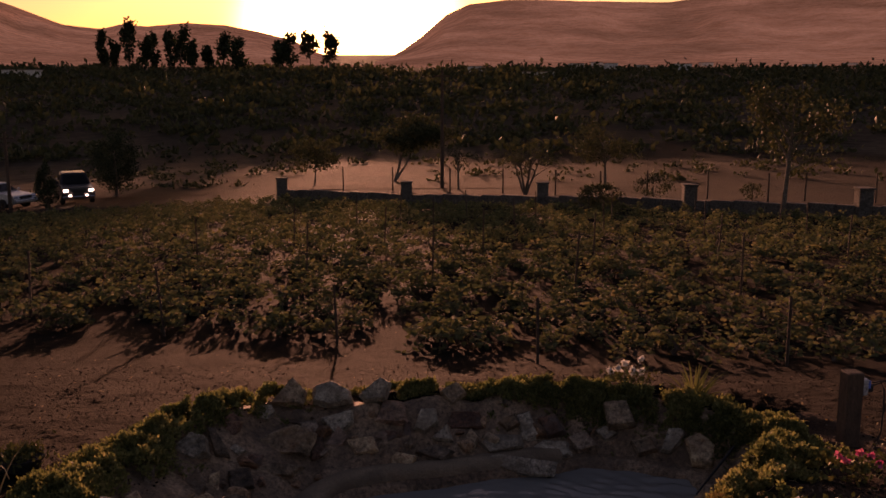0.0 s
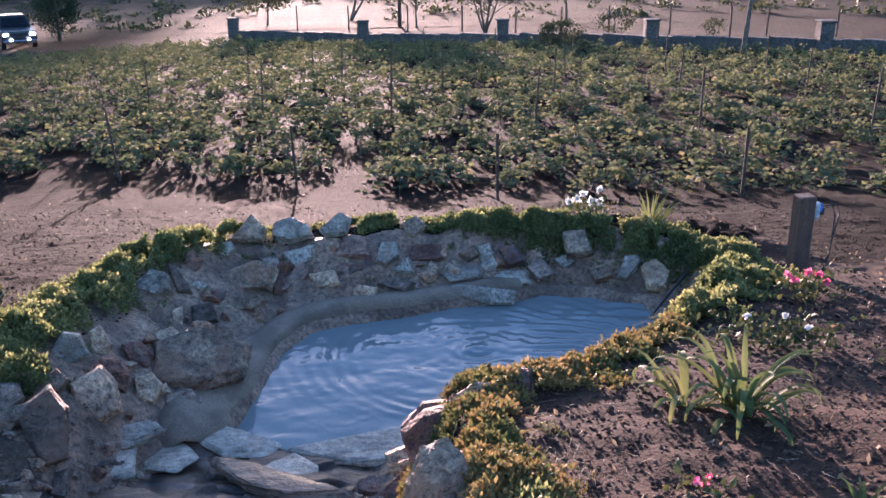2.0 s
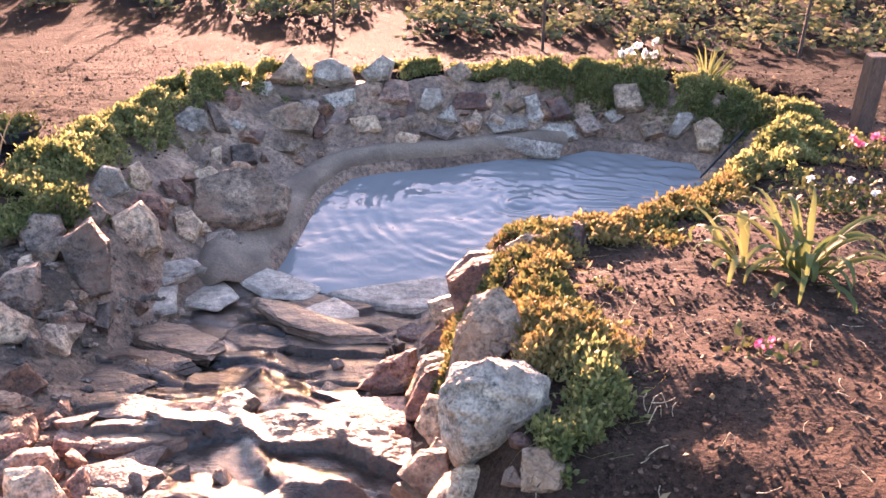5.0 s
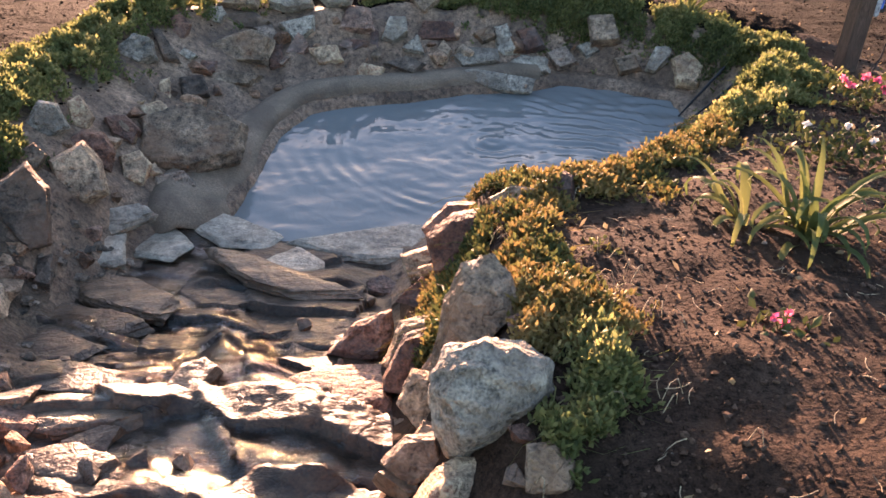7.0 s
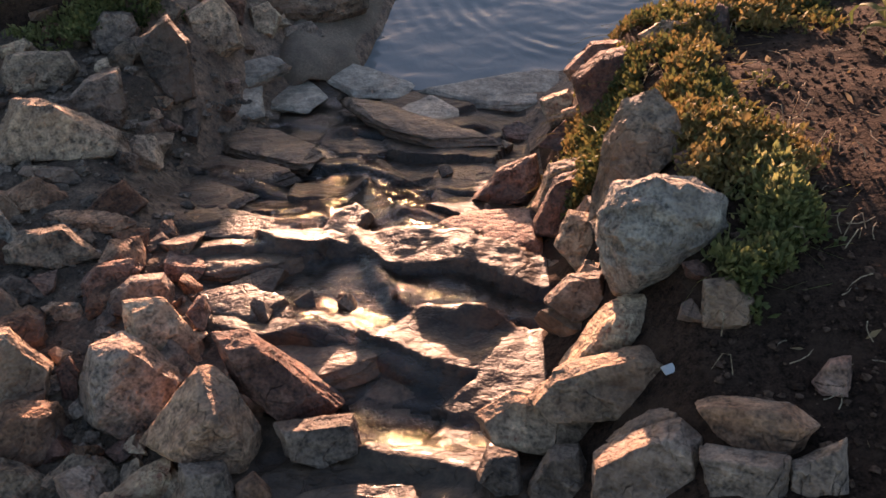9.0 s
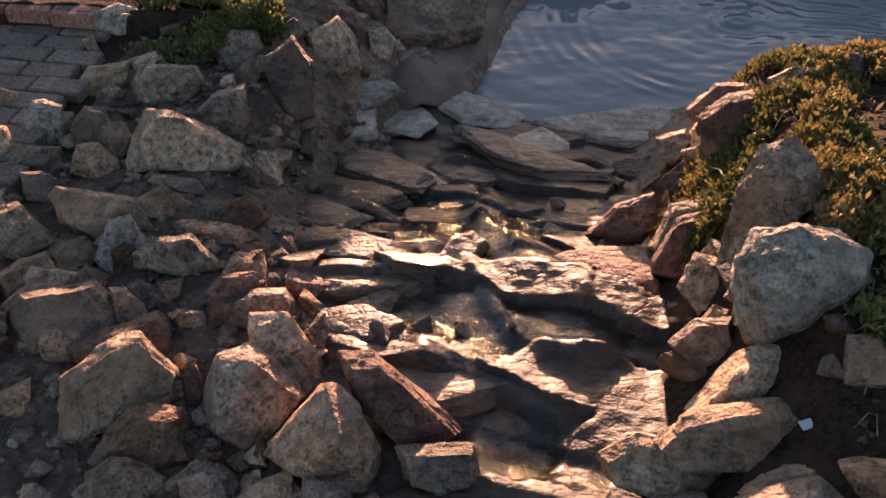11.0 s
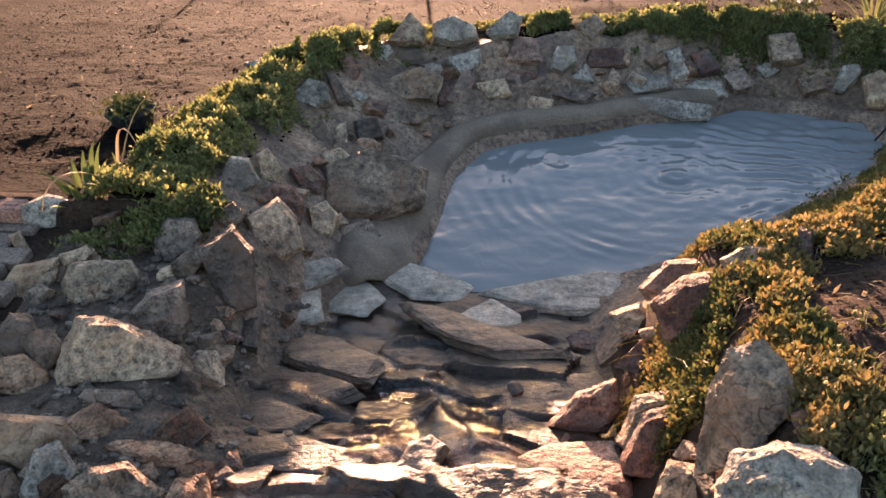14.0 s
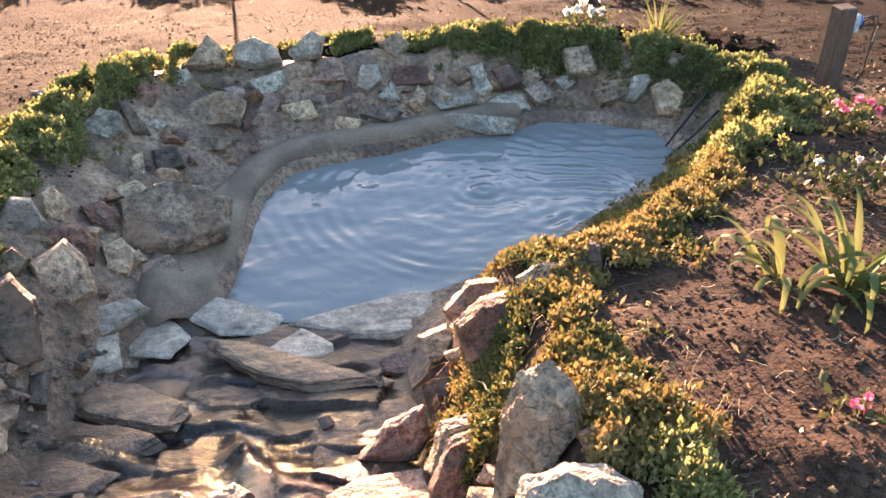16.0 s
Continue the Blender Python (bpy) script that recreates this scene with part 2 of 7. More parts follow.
ROCK_DARK = surface("dark_stone", [(0.25, (0.0785, 0.0551, 0.0396)), (0.5, (0.1746, 0.1247, 0.0902)), (0.75, (0.3317, 0.2347, 0.1681))], 7.0, 38.0, (0.55, 0.9), 1.0, 0.04, spread=0.5, stain=(0.5, (0.2539, 0.1521, 0.0966), 5.0), grit=0.75, veins=0.5)
ROCK_WET = surface("wet_stone", [(0.2, (0.0627, 0.0408, 0.0277)), (0.5, (0.1368, 0.0854, 0.0539)), (0.8, (0.2394, 0.1440, 0.0851))], 9.0, 36.0, (0.35, 0.7), 0.8, 0.022, spread=0.3, stretch=(1, 1.2, 1), spec=0.35, grit=0.42, veins=0.5)
ROCK_PALE_WET = surface("pale_wet_stone", [(0.2, (0.1630, 0.1298, 0.0957)), (0.5, (0.3510, 0.2805, 0.2049)), (0.8, (0.5766, 0.4620, 0.3415))], 9.0, 36.0, (0.4, 0.75), 0.9, 0.022, spread=0.25, spec=0.5, grit=0.42, veins=0.5)


for m_ in (BED, ROCK_WET, ROCK_PALE_WET):
    p_ = m_.node_tree.nodes["Principled BSDF"]
    p_.inputs["Coat Weight"].default_value, p_.inputs["Coat Roughness"].default_value, p_.inputs["Coat IOR"].default_value = 0.14, 0.14, 1.33


def water_material(name, milk, rough, scale, bump):
    m = bpy.data.materials.new(name)
    m.use_nodes = True
    n, l = m.node_tree.nodes, m.node_tree.links
    p = n["Principled BSDF"]
    p.inputs["Base Color"].default_value = (*milk, 1)
    p.inputs["Roughness"].default_value = rough
    p.inputs["IOR"].default_value = 1.33
    noi = n.new("ShaderNodeTexNoise")
    noi.inputs["Scale"].default_value, noi.inputs["Detail"].default_value, noi.inputs["Distortion"].default_value = scale, 3, 0.8
    geo = n.new("ShaderNodeNewGeometry")
    l.new(geo.outputs["Position"], noi.inputs["Vector"])
    b = n.new("ShaderNodeBump")
    b.inputs["Strength"].default_value, b.inputs["Distance"].default_value = bump, 0.01
    l.new(noi.outputs["Fac"], b.inputs["Height"])
    l.new(b.outputs[0], p.inputs["Normal"])
    return m


POOL_WATER = water_material("milky_pool_water", (0.19, 0.2, 0.192), 0.05, 9.0, 0.3)
STREAM_WATER = water_material("running_water", (0.9, 0.93, 0.95), 0.02, 70.0, 0.2)
STREAM_WATER.node_tree.nodes["Principled BSDF"].inputs["Transmission Weight"].default_value = 1.0
LEAF_SUCC = leafy("succulent_green", [(0.1, (0.0658, 0.0867, 0.0340)), (0.4, (0.1481, 0.1691, 0.0597)), (0.7, (0.2501, 0.2500, 0.0937)), (0.95, (0.3553, 0.3162, 0.1363))], trans=0.55)
LEAF_DRY = leafy("succulent_amber", [(0.1, (0.0649, 0.0844, 0.0292)), (0.4, (0.1558, 0.1526, 0.0488)), (0.65, (0.2468, 0.1624, 0.0552)), (0.95, (0.3247, 0.2403, 0.0974))])
LEAF_VINE = leafy("vine_leaf", [(0.1, (0.0480, 0.0680, 0.0320)), (0.4, (0.1000, 0.1200, 0.0520)), (0.75, (0.1840, 0.1800, 0.0800)), (0.97, (0.2880, 0.2320, 0.1120))], rough=0.9)
LEAF_TREE = leafy("tree_leaf", [(0.1, (0.03, 0.04, 0.018)), (0.5, (0.06, 0.07, 0.03)), (0.9, (0.11, 0.10, 0.04))], trans=0.3)
LEAF_DARK = leafy("dark_conifer", [(0.1, (0.015, 0.028, 0.014)), (0.5, (0.03, 0.048, 0.022)), (0.9, (0.05, 0.07, 0.03))], trans=0.15)
LEAF_STRAP = leafy("strap_leaf", [(0.1, (0.0448, 0.0672, 0.0224)), (0.45, (0.0952, 0.1232, 0.0392)), (0.75, (0.1848, 0.1904, 0.0672)), (0.97, (0.2800, 0.2352, 0.1120))], trans=0.4)
LEAF_HERB = leafy("herb_leaf", [(0.1, (0.0425, 0.0550, 0.0200)), (0.5, (0.0900, 0.1000, 0.0325)), (0.95, (0.1700, 0.1550, 0.0500))], trans=0.2)
GRASS_DRY = leafy("dry_grass", [(0.1, (0.20, 0.14, 0.075)), (0.5, (0.32, 0.235, 0.13)), (0.9, (0.42, 0.33, 0.2))], trans=0.3)
BARK = surface("grey_bark", [(0.3, (0.09, 0.07, 0.055)), (0.7, (0.18, 0.145, 0.115))], 8.0, 30.0, (0.8, 1.0), 0.8, 0.02)
VINE_WOOD = surface("vine_wood", [(0.3, (0.07, 0.05, 0.038)), (0.7, (0.14, 0.10, 0.075))], 20.0, 80.0, (0.8, 1.0), 0.6, 0.01)
STRAW = surface("dry_stem", [(0.3, (0.28, 0.2, 0.12)), (0.7, (0.42, 0.33, 0.21))], 20.0, 80.0, (0.8, 1.0), 0.3, 0.003)
RUBBLE = surface("stone_rubble", [(0.25, (0.0550, 0.0365, 0.0245)), (0.5, (0.1100, 0.0731, 0.0475)), (0.75, (0.1900, 0.1275, 0.0828))], 9.0, 45.0, (0.7, 0.95), 1.0, 0.03, grit=0.6, veins=0.4)
GRAVEL = surface("mixed_gravel", [(0.2, (0.0750, 0.0561, 0.0406)), (0.5, (0.1575, 0.1122, 0.0783)), (0.8, (0.2550, 0.1848, 0.1334))], 5.0, 60.0, (0.7, 0.95), 0.6, 0.01, spread=0.6, island=True)
POST_WOOD = surface("weathered_post_wood", [(0.3, (0.0612, 0.0372, 0.0259)), (0.7, (0.1116, 0.0694, 0.0495))], 7.0, 60.0, (0.7, 0.95), 0.5, 0.006, stretch=(6, 6, 0.8))
BRICK = surface("red_brick", [(0.2, (0.1800, 0.0713, 0.0450)), (0.5, (0.2550, 0.1125, 0.0750)), (0.8, (0.3150, 0.1575, 0.1125))], 12.0, 90.0, (0.75, 0.95), 0.5, 0.006, spread=0.4)
PAVER = surface("grey_brown_paver", [(0.2, (0.1115, 0.0811, 0.0628)), (0.5, (0.1716, 0.1235, 0.0928)), (0.8, (0.2317, 0.1588, 0.1167))], 8.0, 90.0, (0.7, 0.95), 0.5, 0.005, spread=0.4)
RUST = surface("rusty_iron", [(0.3, (0.045, 0.03, 0.024)), (0.7, (0.10, 0.06, 0.04))], 20.0, 90.0, (0.6, 0.9), 0.4, 0.003)
BLACK = plain("black_rubber", (0.018, 0.018, 0.02), 0.6)
GREY_PLASTIC = plain("grey_plastic", (0.33, 0.34, 0.36), 0.45)
BLUE_PLASTIC = plain("blue_plastic", (0.05, 0.12, 0.42), 0.4)
WALL_STONE = surface("field_wall_stone", [(0.3, (0.0650, 0.0575, 0.0500)), (0.7, (0.1200, 0.1050, 0.0900))], 3.0, 14.0, (0.8, 1.0), 0.8, 0.04)
WHITEWASH = surface("whitewashed_wall", [(0.3, (0.55, 0.53, 0.50)), (0.7, (0.74, 0.72, 0.68))], 0.6, 6.0, (0.8, 1.0), 0.2, 0.02)
ROOF = surface("dull_roof", [(0.3, (0.16, 0.11, 0.09)), (0.7, (0.26, 0.18, 0.14))], 1.0, 8.0, (0.8, 1.0), 0.2, 0.02)
PAINT_DARK = plain("dark_car_paint", (0.02, 0.022, 0.026), 0.25)
PAINT_SILVER = plain("silver_car_paint", (0.42, 0.43, 0.45), 0.3, 0.4)
CAR_GLASS = plain("tinted_car_glass", (0.012, 0.014, 0.016), 0.06)
CHROME = plain("chrome", (0.6, 0.6, 0.62), 0.15, 1.0)
PINK = leafy("pink_petal", [(0.2, (0.62, 0.05, 0.16)), (0.6, (0.78, 0.12, 0.28)), (0.9, (0.85, 0.30, 0.35))], trans=0.4)
WHITE_PETAL = leafy("white_petal", [(0.2, (0.70, 0.68, 0.64)), (0.8, (0.85, 0.84, 0.80))], trans=0.35)


# haze lit by the sun is put into the hills as colour and emission
HILL_GLOW = surface("hill_haze_glow", [(0.35, (0.30, 0.16, 0.105)), (0.5, (0.40, 0.21, 0.14)), (0.65, (0.52, 0.28, 0.19))], 0.006, 0.05, (0.9, 1.0), 0.3, 4.0, spec=0.0)
HILL_GLOW.node_tree.links.new(next(n_ for n_ in HILL_GLOW.node_tree.nodes if n_.type == "VALTORGB").outputs[0], HILL_GLOW.node_tree.nodes["Principled BSDF"].inputs["Emission Color"])
HILL_GLOW.node_tree.nodes["Principled BSDF"].inputs["Emission Strength"].default_value = 0.26
LAMP_ON = bpy.data.materials.new("lit_headlight")
LAMP_ON.use_nodes = True
LAMP_ON.node_tree.nodes["Principled BSDF"].inputs["Emission Color"].default_value = (1.0, 0.95, 0.85, 1)
LAMP_ON.node_tree.nodes["Principled BSDF"].inputs["Emission Strength"].default_value = 7.0


# ---- building helpers ----
def mesh_of(name, verts, faces, material, smooth=True):
    me = bpy.data.meshes.new(name)
    verts, faces = np.asarray(verts, np.float32), np.asarray(faces, np.int32)
    me.vertices.add(len(verts))
    me.vertices.foreach_set("co", verts.ravel())
    k = faces.shape[1]
    me.loops.add(faces.size)
    me.loops.foreach_set("vertex_index", faces.ravel())
    me.polygons.add(len(faces))
    me.polygons.foreach_set("loop_start", np.arange(0, faces.size, k, dtype=np.int32))
    me.polygons.foreach_set("use_smooth", np.full(len(faces), smooth))
    me.update(calc_edges=True)
    me.validate()
    me.materials.append(material)
    return me


def bm_mesh(name, bm, material, smooth=False):
    me = bpy.data.meshes.new(name)
    bm.normal_update()
    bm.to_mesh(me)
    bm.free()
    for p in me.polygons:
        p.use_smooth = smooth
    me.materials.append(material)
    return me


def part(name, data, parent, label="", at=None):
    ob = new(name, data)
    ob.parent = parent
    if at is not None:
        ob.matrix_basis = at
    if label:
        ob["label"] = label
    return ob


def box_bm(x, y, z, bevel=0.0, bm=None, at=(0, 0, 0), turn=None, segs=1):
    """A box x by y by z centred on at, added to bm."""
    bm = bm or bmesh.new()
    m = Matrix.Translation(at) @ (turn or Matrix.Identity(4)) @ Matrix.Diagonal((x, y, z, 1))
    made = bmesh.ops.create_cube(bm, size=1, matrix=m)["verts"]
    if bevel:
        edges = list({e for v in made for e in v.link_edges})
        bmesh.ops.bevel(bm, geom=edges, offset=bevel, segments=segs, profile=0.5, affect="EDGES")
    return bm


def tube(points, radii, sides=6):
    """Vertices and faces (quads) of a tapered tube through the points."""
    pts = [Vector(p) for p in points]
    verts, faces = [], []
    for i, p in enumerate(pts):
        d = (pts[min(i + 1, len(pts) - 1)] - pts[max(i - 1, 0)]).normalized()
        a = d.orthogonal().normalized()
        b = d.cross(a)
        for k in range(sides):
            w = 2 * math.pi * k / sides
            verts.append(p + (a * math.cos(w) + b * math.sin(w)) * radii[i])
    for i in range(len(pts) - 1):
        for k in range(sides):
            k2 = (k + 1) % sides
            faces.append((i * sides + k, i * sides + k2, (i + 1) * sides + k2, (i + 1) * sides + k))
    return [tuple(v) for v in verts], faces


def tubes_mesh(name, lines, material, sides=6):
    verts, faces = [], []
    for pts, radii in lines:
        v, f = tube(pts, radii, sides)
        faces += [tuple(i + len(verts) for i in q) for q in f]
        verts += v
    return mesh_of(name, verts, faces, material)


# ---- shape of the land ----
def hash2(i, j, k=0):
    n = (i * 374761393 + j * 668265263 + k * 1274126177) & 0xFFFFFFFF
    n = ((n ^ (n >> 13)) * 1103515245) & 0xFFFFFFFF
    return ((n ^ (n >> 16)) & 0xFFFF) / 65535.0


def vnoise(x, y, z=None):
    """Smooth value noise in 0..1 for arrays."""
    x, y = np.asarray(x, float), np.asarray(y, float)
    z = np.zeros_like(x) if z is None else np.asarray(z, float)
    i, j, k = (np.floor(a).astype(np.int64) for a in (x, y, z))
    u, v, w = x - i, y - j, z - k
    u, v, w = (a * a * (3 - 2 * a) for a in (u, v, w))
    out = 0
    for a in (0, 1):
        for b in (0, 1):
            for c in (0, 1):
                out = out + hash2(i + a, j + b, k + c) * (u if a else 1 - u) * (v if b else 1 - v) * (w if c else 1 - w)
    return out


def fbm(x, y, z=None, octaves=4):
    out, amp, tot = 0, 1.0, 0
    z = np.zeros_like(np.asarray(x, float)) if z is None else np.asarray(z, float)
    for o in range(octaves):
        f = 2.03 ** o
        out, tot, amp = out + amp * (vnoise(x * f + 17.3 * o, y * f + 9.1 * o, z * f + 4.7 * o) - 0.5), tot + amp, amp * 0.5
    return out / tot * 2


def ease(a, b, v):
    u = np.clip((np.asarray(v, float) - a) / (b - a), 0, 1)
    return u * u * (3 - 2 * u)


def soft(v, w=0.3):
    v = np.asarray(v, float)
    return np.where(v > 30 * w, v, w * np.log1p(np.exp(np.clip(v / w, -40, 40))))


POOL = [(-0.82, 3.95), (-0.76, 4.3), (-0.70, 4.75), (-0.56, 5.05), (-0.35, 5.15), (0.0, 5.25), (0.3, 5.36), (0.7, 5.45), (0.9, 5.54), (1.2, 5.48),
        (1.52, 5.34), (1.56, 5.1), (1.35, 4.8), (0.9, 4.45), (0.45, 4.1), (0.1, 3.93), (-0.33, 3.8), (-0.62, 3.78)]


def pool_side(x, y):
    """Signed distance to the water's edge: minus in the pool."""
    x, y = np.asarray(x, float), np.asarray(y, float)
    best, inside = np.full(x.shape, 1e9), np.zeros(x.shape, bool)
    for (ax, ay), (bx, by) in zip(POOL, POOL[1:] + POOL[:1]):
        ex, ey = bx - ax, by - ay
        k = np.clip(((x - ax) * ex + (y - ay) * ey) / (ex * ex + ey * ey), 0, 1)
        best = np.minimum(best, np.hypot(x - ax - k * ex, y - ay - k * ey))
        inside ^= ((ay > y) != (by > y)) & (x < ax + (y - ay) / (by - ay + 1e-12) * ex)
    return np.where(inside, -best, best)


def bed_mid(y):
    return np.interp(y, [0.0, 1.2, 1.7, 2.3, 3.0, 3.6, 3.9], [-0.50, -0.50, -0.52, -0.62, -0.72, -0.62, -0.60])


def bed_half(y):
    return np.interp(y, [0.0, 1.2, 1.7, 2.3, 3.0, 3.6, 3.9], [0.25, 0.30, 0.36, 0.50, 0.62, 0.50, 0.45])


def bed_floor(y):
    return np.interp(y, [0.0, 1.2, 1.8, 2.4, 3.0, 3.55, 3.85, 4.1], [0.62, 0.56, 0.47, 0.36, 0.17, 0.05, -0.02, -0.2])


def wall_width(x):
    """How far the lining of the pool reaches from the water's edge."""
    return np.interp(x, [-1.6, -0.9, -0.5, 0.2, 1.2, 1.8], [0.98, 0.92, 0.66, 0.60, 0.52, 0.40])


# crests of the ledges in the bed: where they run, how tall, how far they fall away downstream
LEDGES = [([-1.50, -1.28, -1.02], [3.06, 2.95, 2.80], 0.075, 0.26), ([-1.20, -1.05, -0.96], [3.36, 3.12, 3.06], 0.05, 0.16), ([-0.64, -0.56, -0.43], [2.50, 2.52, 2.53], 0.05, 0.18),
          ([-1.36, -1.12, -0.80], [2.45, 2.49, 2.47], 0.06, 0.22), ([-1.30, -1.02, -0.78, -0.74], [2.23, 2.30, 2.28, 2.33], 0.055, 0.17),
          ([-0.78, -0.63, -0.44], [1.93, 1.91, 1.79], 0.05, 0.2), ([-1.10, -0.86, -0.74], [2.0, 1.93, 1.95], 0.05, 0.18), ([-0.95, -0.80, -0.62], [2.98, 3.02, 2.94], 0.03, 0.14),
          ([-0.85, -0.60, -0.30], [3.32, 3.30, 3.36], 0.05, 0.2), ([-0.62, -0.52, -0.30], [1.62, 1.55, 1.50], 0.045, 0.2), ([-0.48, -0.36, -0.2], [2.86, 2.80, 2.84], 0.05, 0.2)]


def bed_smooth(x, y):
    """Ledges of tilted rock: steep on the near side, rounded over and falling away on the far side."""
    x, y = np.asarray(x, float), np.asarray(y, float)
    out = -0.02 + 0.05 * fbm(x * 2.0 + 3, y * 2.4, octaves=2)
    wx, wy = 0.05 * fbm(x * 3 + 1, y * 3, octaves=3), 0.06 * fbm(x * 3 + 8, y * 3, octaves=3)
    for xs, ys, tall, fall in LEDGES:
        s = y + wy - np.interp(x + wx, xs, ys)
        ends = ease(xs[0] - 0.10, xs[0] + 0.06, x + wx) * ease(xs[-1] + 0.10, xs[-1] - 0.06, x + wx)
        out = out + tall * ends * ease(-0.035, 0.0, s) * np.where(s > 0, 0.5 + 0.5 * np.cos(np.pi * np.clip(s / fall, 0, 1)), 1.0)
    # a curved lip with a still little basin behind it
    s = y + 0.4 * wy - np.interp(x, [-0.72, -0.63, -0.53, -0.376, -0.16], [2.49, 2.30, 2.10, 2.00, 2.03])
    ends = ease(-0.78, -0.66, x) * ease(-0.05, -0.2, x)
    return out * (1 - 0.8 * ends * ease(-0.05, 0.02, s) * ease(0.5, 0.3, s)) + ends * (ease(-0.08, 0.0, s) * (0.030 - 0.10 * np.clip(s, 0, 0.13)) + 0.20 * np.clip(s - 0.13, 0, 0.25)) * ease(0.52, 0.38, s)


def plates(x, y):
    """Broken plates of rock: each one a tilted plane of its own, with a step at its edge."""
    x, y = np.asarray(x, float), np.asarray(y, float)
    u = (x * 0.95 - y * 0.30 + 0.07 * fbm(x * 4 + 2, y * 4, octaves=3)) / 0.30
    v = (x * 0.30 + y * 0.95 + 0.05 * fbm(x * 4 + 9, y * 4, octaves=3)) / 0.165
    i, j = np.floor(u).astype(np.int64), np.floor(v).astype(np.int64)
    best, out = np.full(u.shape, 9.0), np.zeros(u.shape)
    for di in (-1, 0, 1):
        for dj in (-1, 0, 1):
            a, b = i + di, j + dj
            du, dv = u - a - 0.15 - 0.7 * hash2(a, b, 1), v - b - 0.15 - 0.7 * hash2(a, b, 2)
            d = du * du + dv * dv
            z = 0.066 * (hash2(a, b, 3) - 0.5) + 0.022 * (hash2(a, b, 4) - 0.5) * du + (0.003 - 0.010 * hash2(a, b, 5)) * dv
            out, best = np.where(d < best, z, out), np.minimum(d, best)
    return out


def bed_relief(x, y):
    return 0.8 * bed_smooth(x, y) + plates(x, y) + 0.010 * fbm(x * 9, y * 11, octaves=3) + 0.006 * np.abs(fbm(x * 24, y * 24, octaves=2))


def open_ground(x, y):
    """The ground with no pool and no stream: a slope that falls to the vineyard and the valley."""
    g = 0.97 - 0.2 * soft(y - 1.6) + 0.13 * soft(y - 10, 0.6) + 0.035 * soft(y - 48, 3) + 0.075 * soft(y - 110, 8) - 0.045 * soft(-x - 8, 1.0) * ease(15, 45, y) * ease(200, 70, y)
    left = 0.44 + (0.545 - 0.2 * (y - 3.6) - 0.44) * ease(3.56, 3.63, y)
    left = np.where(y > 4.2, g, left + (g - left) * ease(3.62, 4.2, y))
    g = g - 0.15 * ease(0.95, 0.2, x) * ease(2.1, 1.5, y)
    m = ease(-1.15, -0.2, x)
    g = left + (g - left) * m
    return g


def height(x, y, rough=True):
    x, y = np.asarray(x, float), np.asarray(y, float)
    g = open_ground(x, y)
    s = pool_side(x, y)
    bank = np.exp(-((x - 0.60 - 0.85 * (y - 3.8)) / 0.42) ** 2) * ease(3.05, 3.55, y) * ease(4.75, 4.2, y)
    g = g - 0.25 * bank
    # raised rim of the pool
    rim = np.maximum(0.335 + 0.10 * ease(-0.6, -1.6, x), g + 0.05)
    far = ease(3.9, 4.6, y)
    ring = 1 - ease(0.85, 1.45, s)
    g = g + (np.maximum(rim, g) - g) * ring * far
    # wall between the curb and the rim
    wide = wall_width(x)
    wall = ease(0.16, 1.0, s / wide * 0.95)
    basin = 0.06 + (g - 0.06) * wall
    g = np.where(s < wide * 1.06, np.minimum(g, basin), g)
    g = np.where(s < 0.17, np.minimum(g, 0.05 + 0 * s), g)
    g = np.where(s < 0.06, 0.05 - 0.6 * ease(0.06, -0.20, s), g)
    # the stream's bed
    d = np.abs(x - bed_mid(y)) - bed_half(y)
    side = ease(-0.05, 0.34, d)
    on = ease(4.05, 3.6, y)
    floor = bed_floor(y)
    floor = floor + bed_relief(x, y) * ease(0.3, -0.1, d) * ease(3.95, 3.5, y)
    g = g + (np.minimum(floor, g) - g) * (1 - side) * on
    if rough:
        near = ease(40, 8, np.hypot(x, y - 3))
        dry = ease(0.0, 0.25, d) * ease(0.3, 0.7, s)
        g = g + near * dry * (0.05 * fbm(x * 1.7, y * 1.7) + 0.02 * fbm(x * 6, y * 6) + 0.014 * np.abs(fbm(x * 17, y * 17, octaves=3))) + (1 - near) * 0.25 * fbm(x * 0.05, y * 0.05)
        wallish = ease(0.17, 0.3, s) * ease(0.9, 0.5, s) * ease(3.8, 4.5, y)
        lumps = np.abs(fbm(x * 5 + 5, y * 5, octaves=4))
        g = g + wallish * (0.075 * fbm(x * 4 + 5, y * 4, octaves=3) + 0.09 * (0.35 - lumps))
    return g


wall_pts = [(-8.7, 49.0), (-1.8, 44.9), (4.6, 42.0), (9.9, 36.4), (15.2, 32.7), (18.8, 29.8), (22.5, 27.2), (31.0, 21.5)]


# ---- the ground: one sheet to the horizon ----
def spaced(lo, hi, step, out_lo, out_hi, grow=1.09):
    mid = list(np.arange(lo, hi + step / 2, step))
    s, v = step, mid[-1]
    while v < out_hi:
        s *= grow
        v += s
        mid.append(v)
    s, v, low = step, mid[0], []
    while v > out_lo:
        s *= grow
        v -= s
        low.append(v)
    return np.array(low[::-1] + mid)


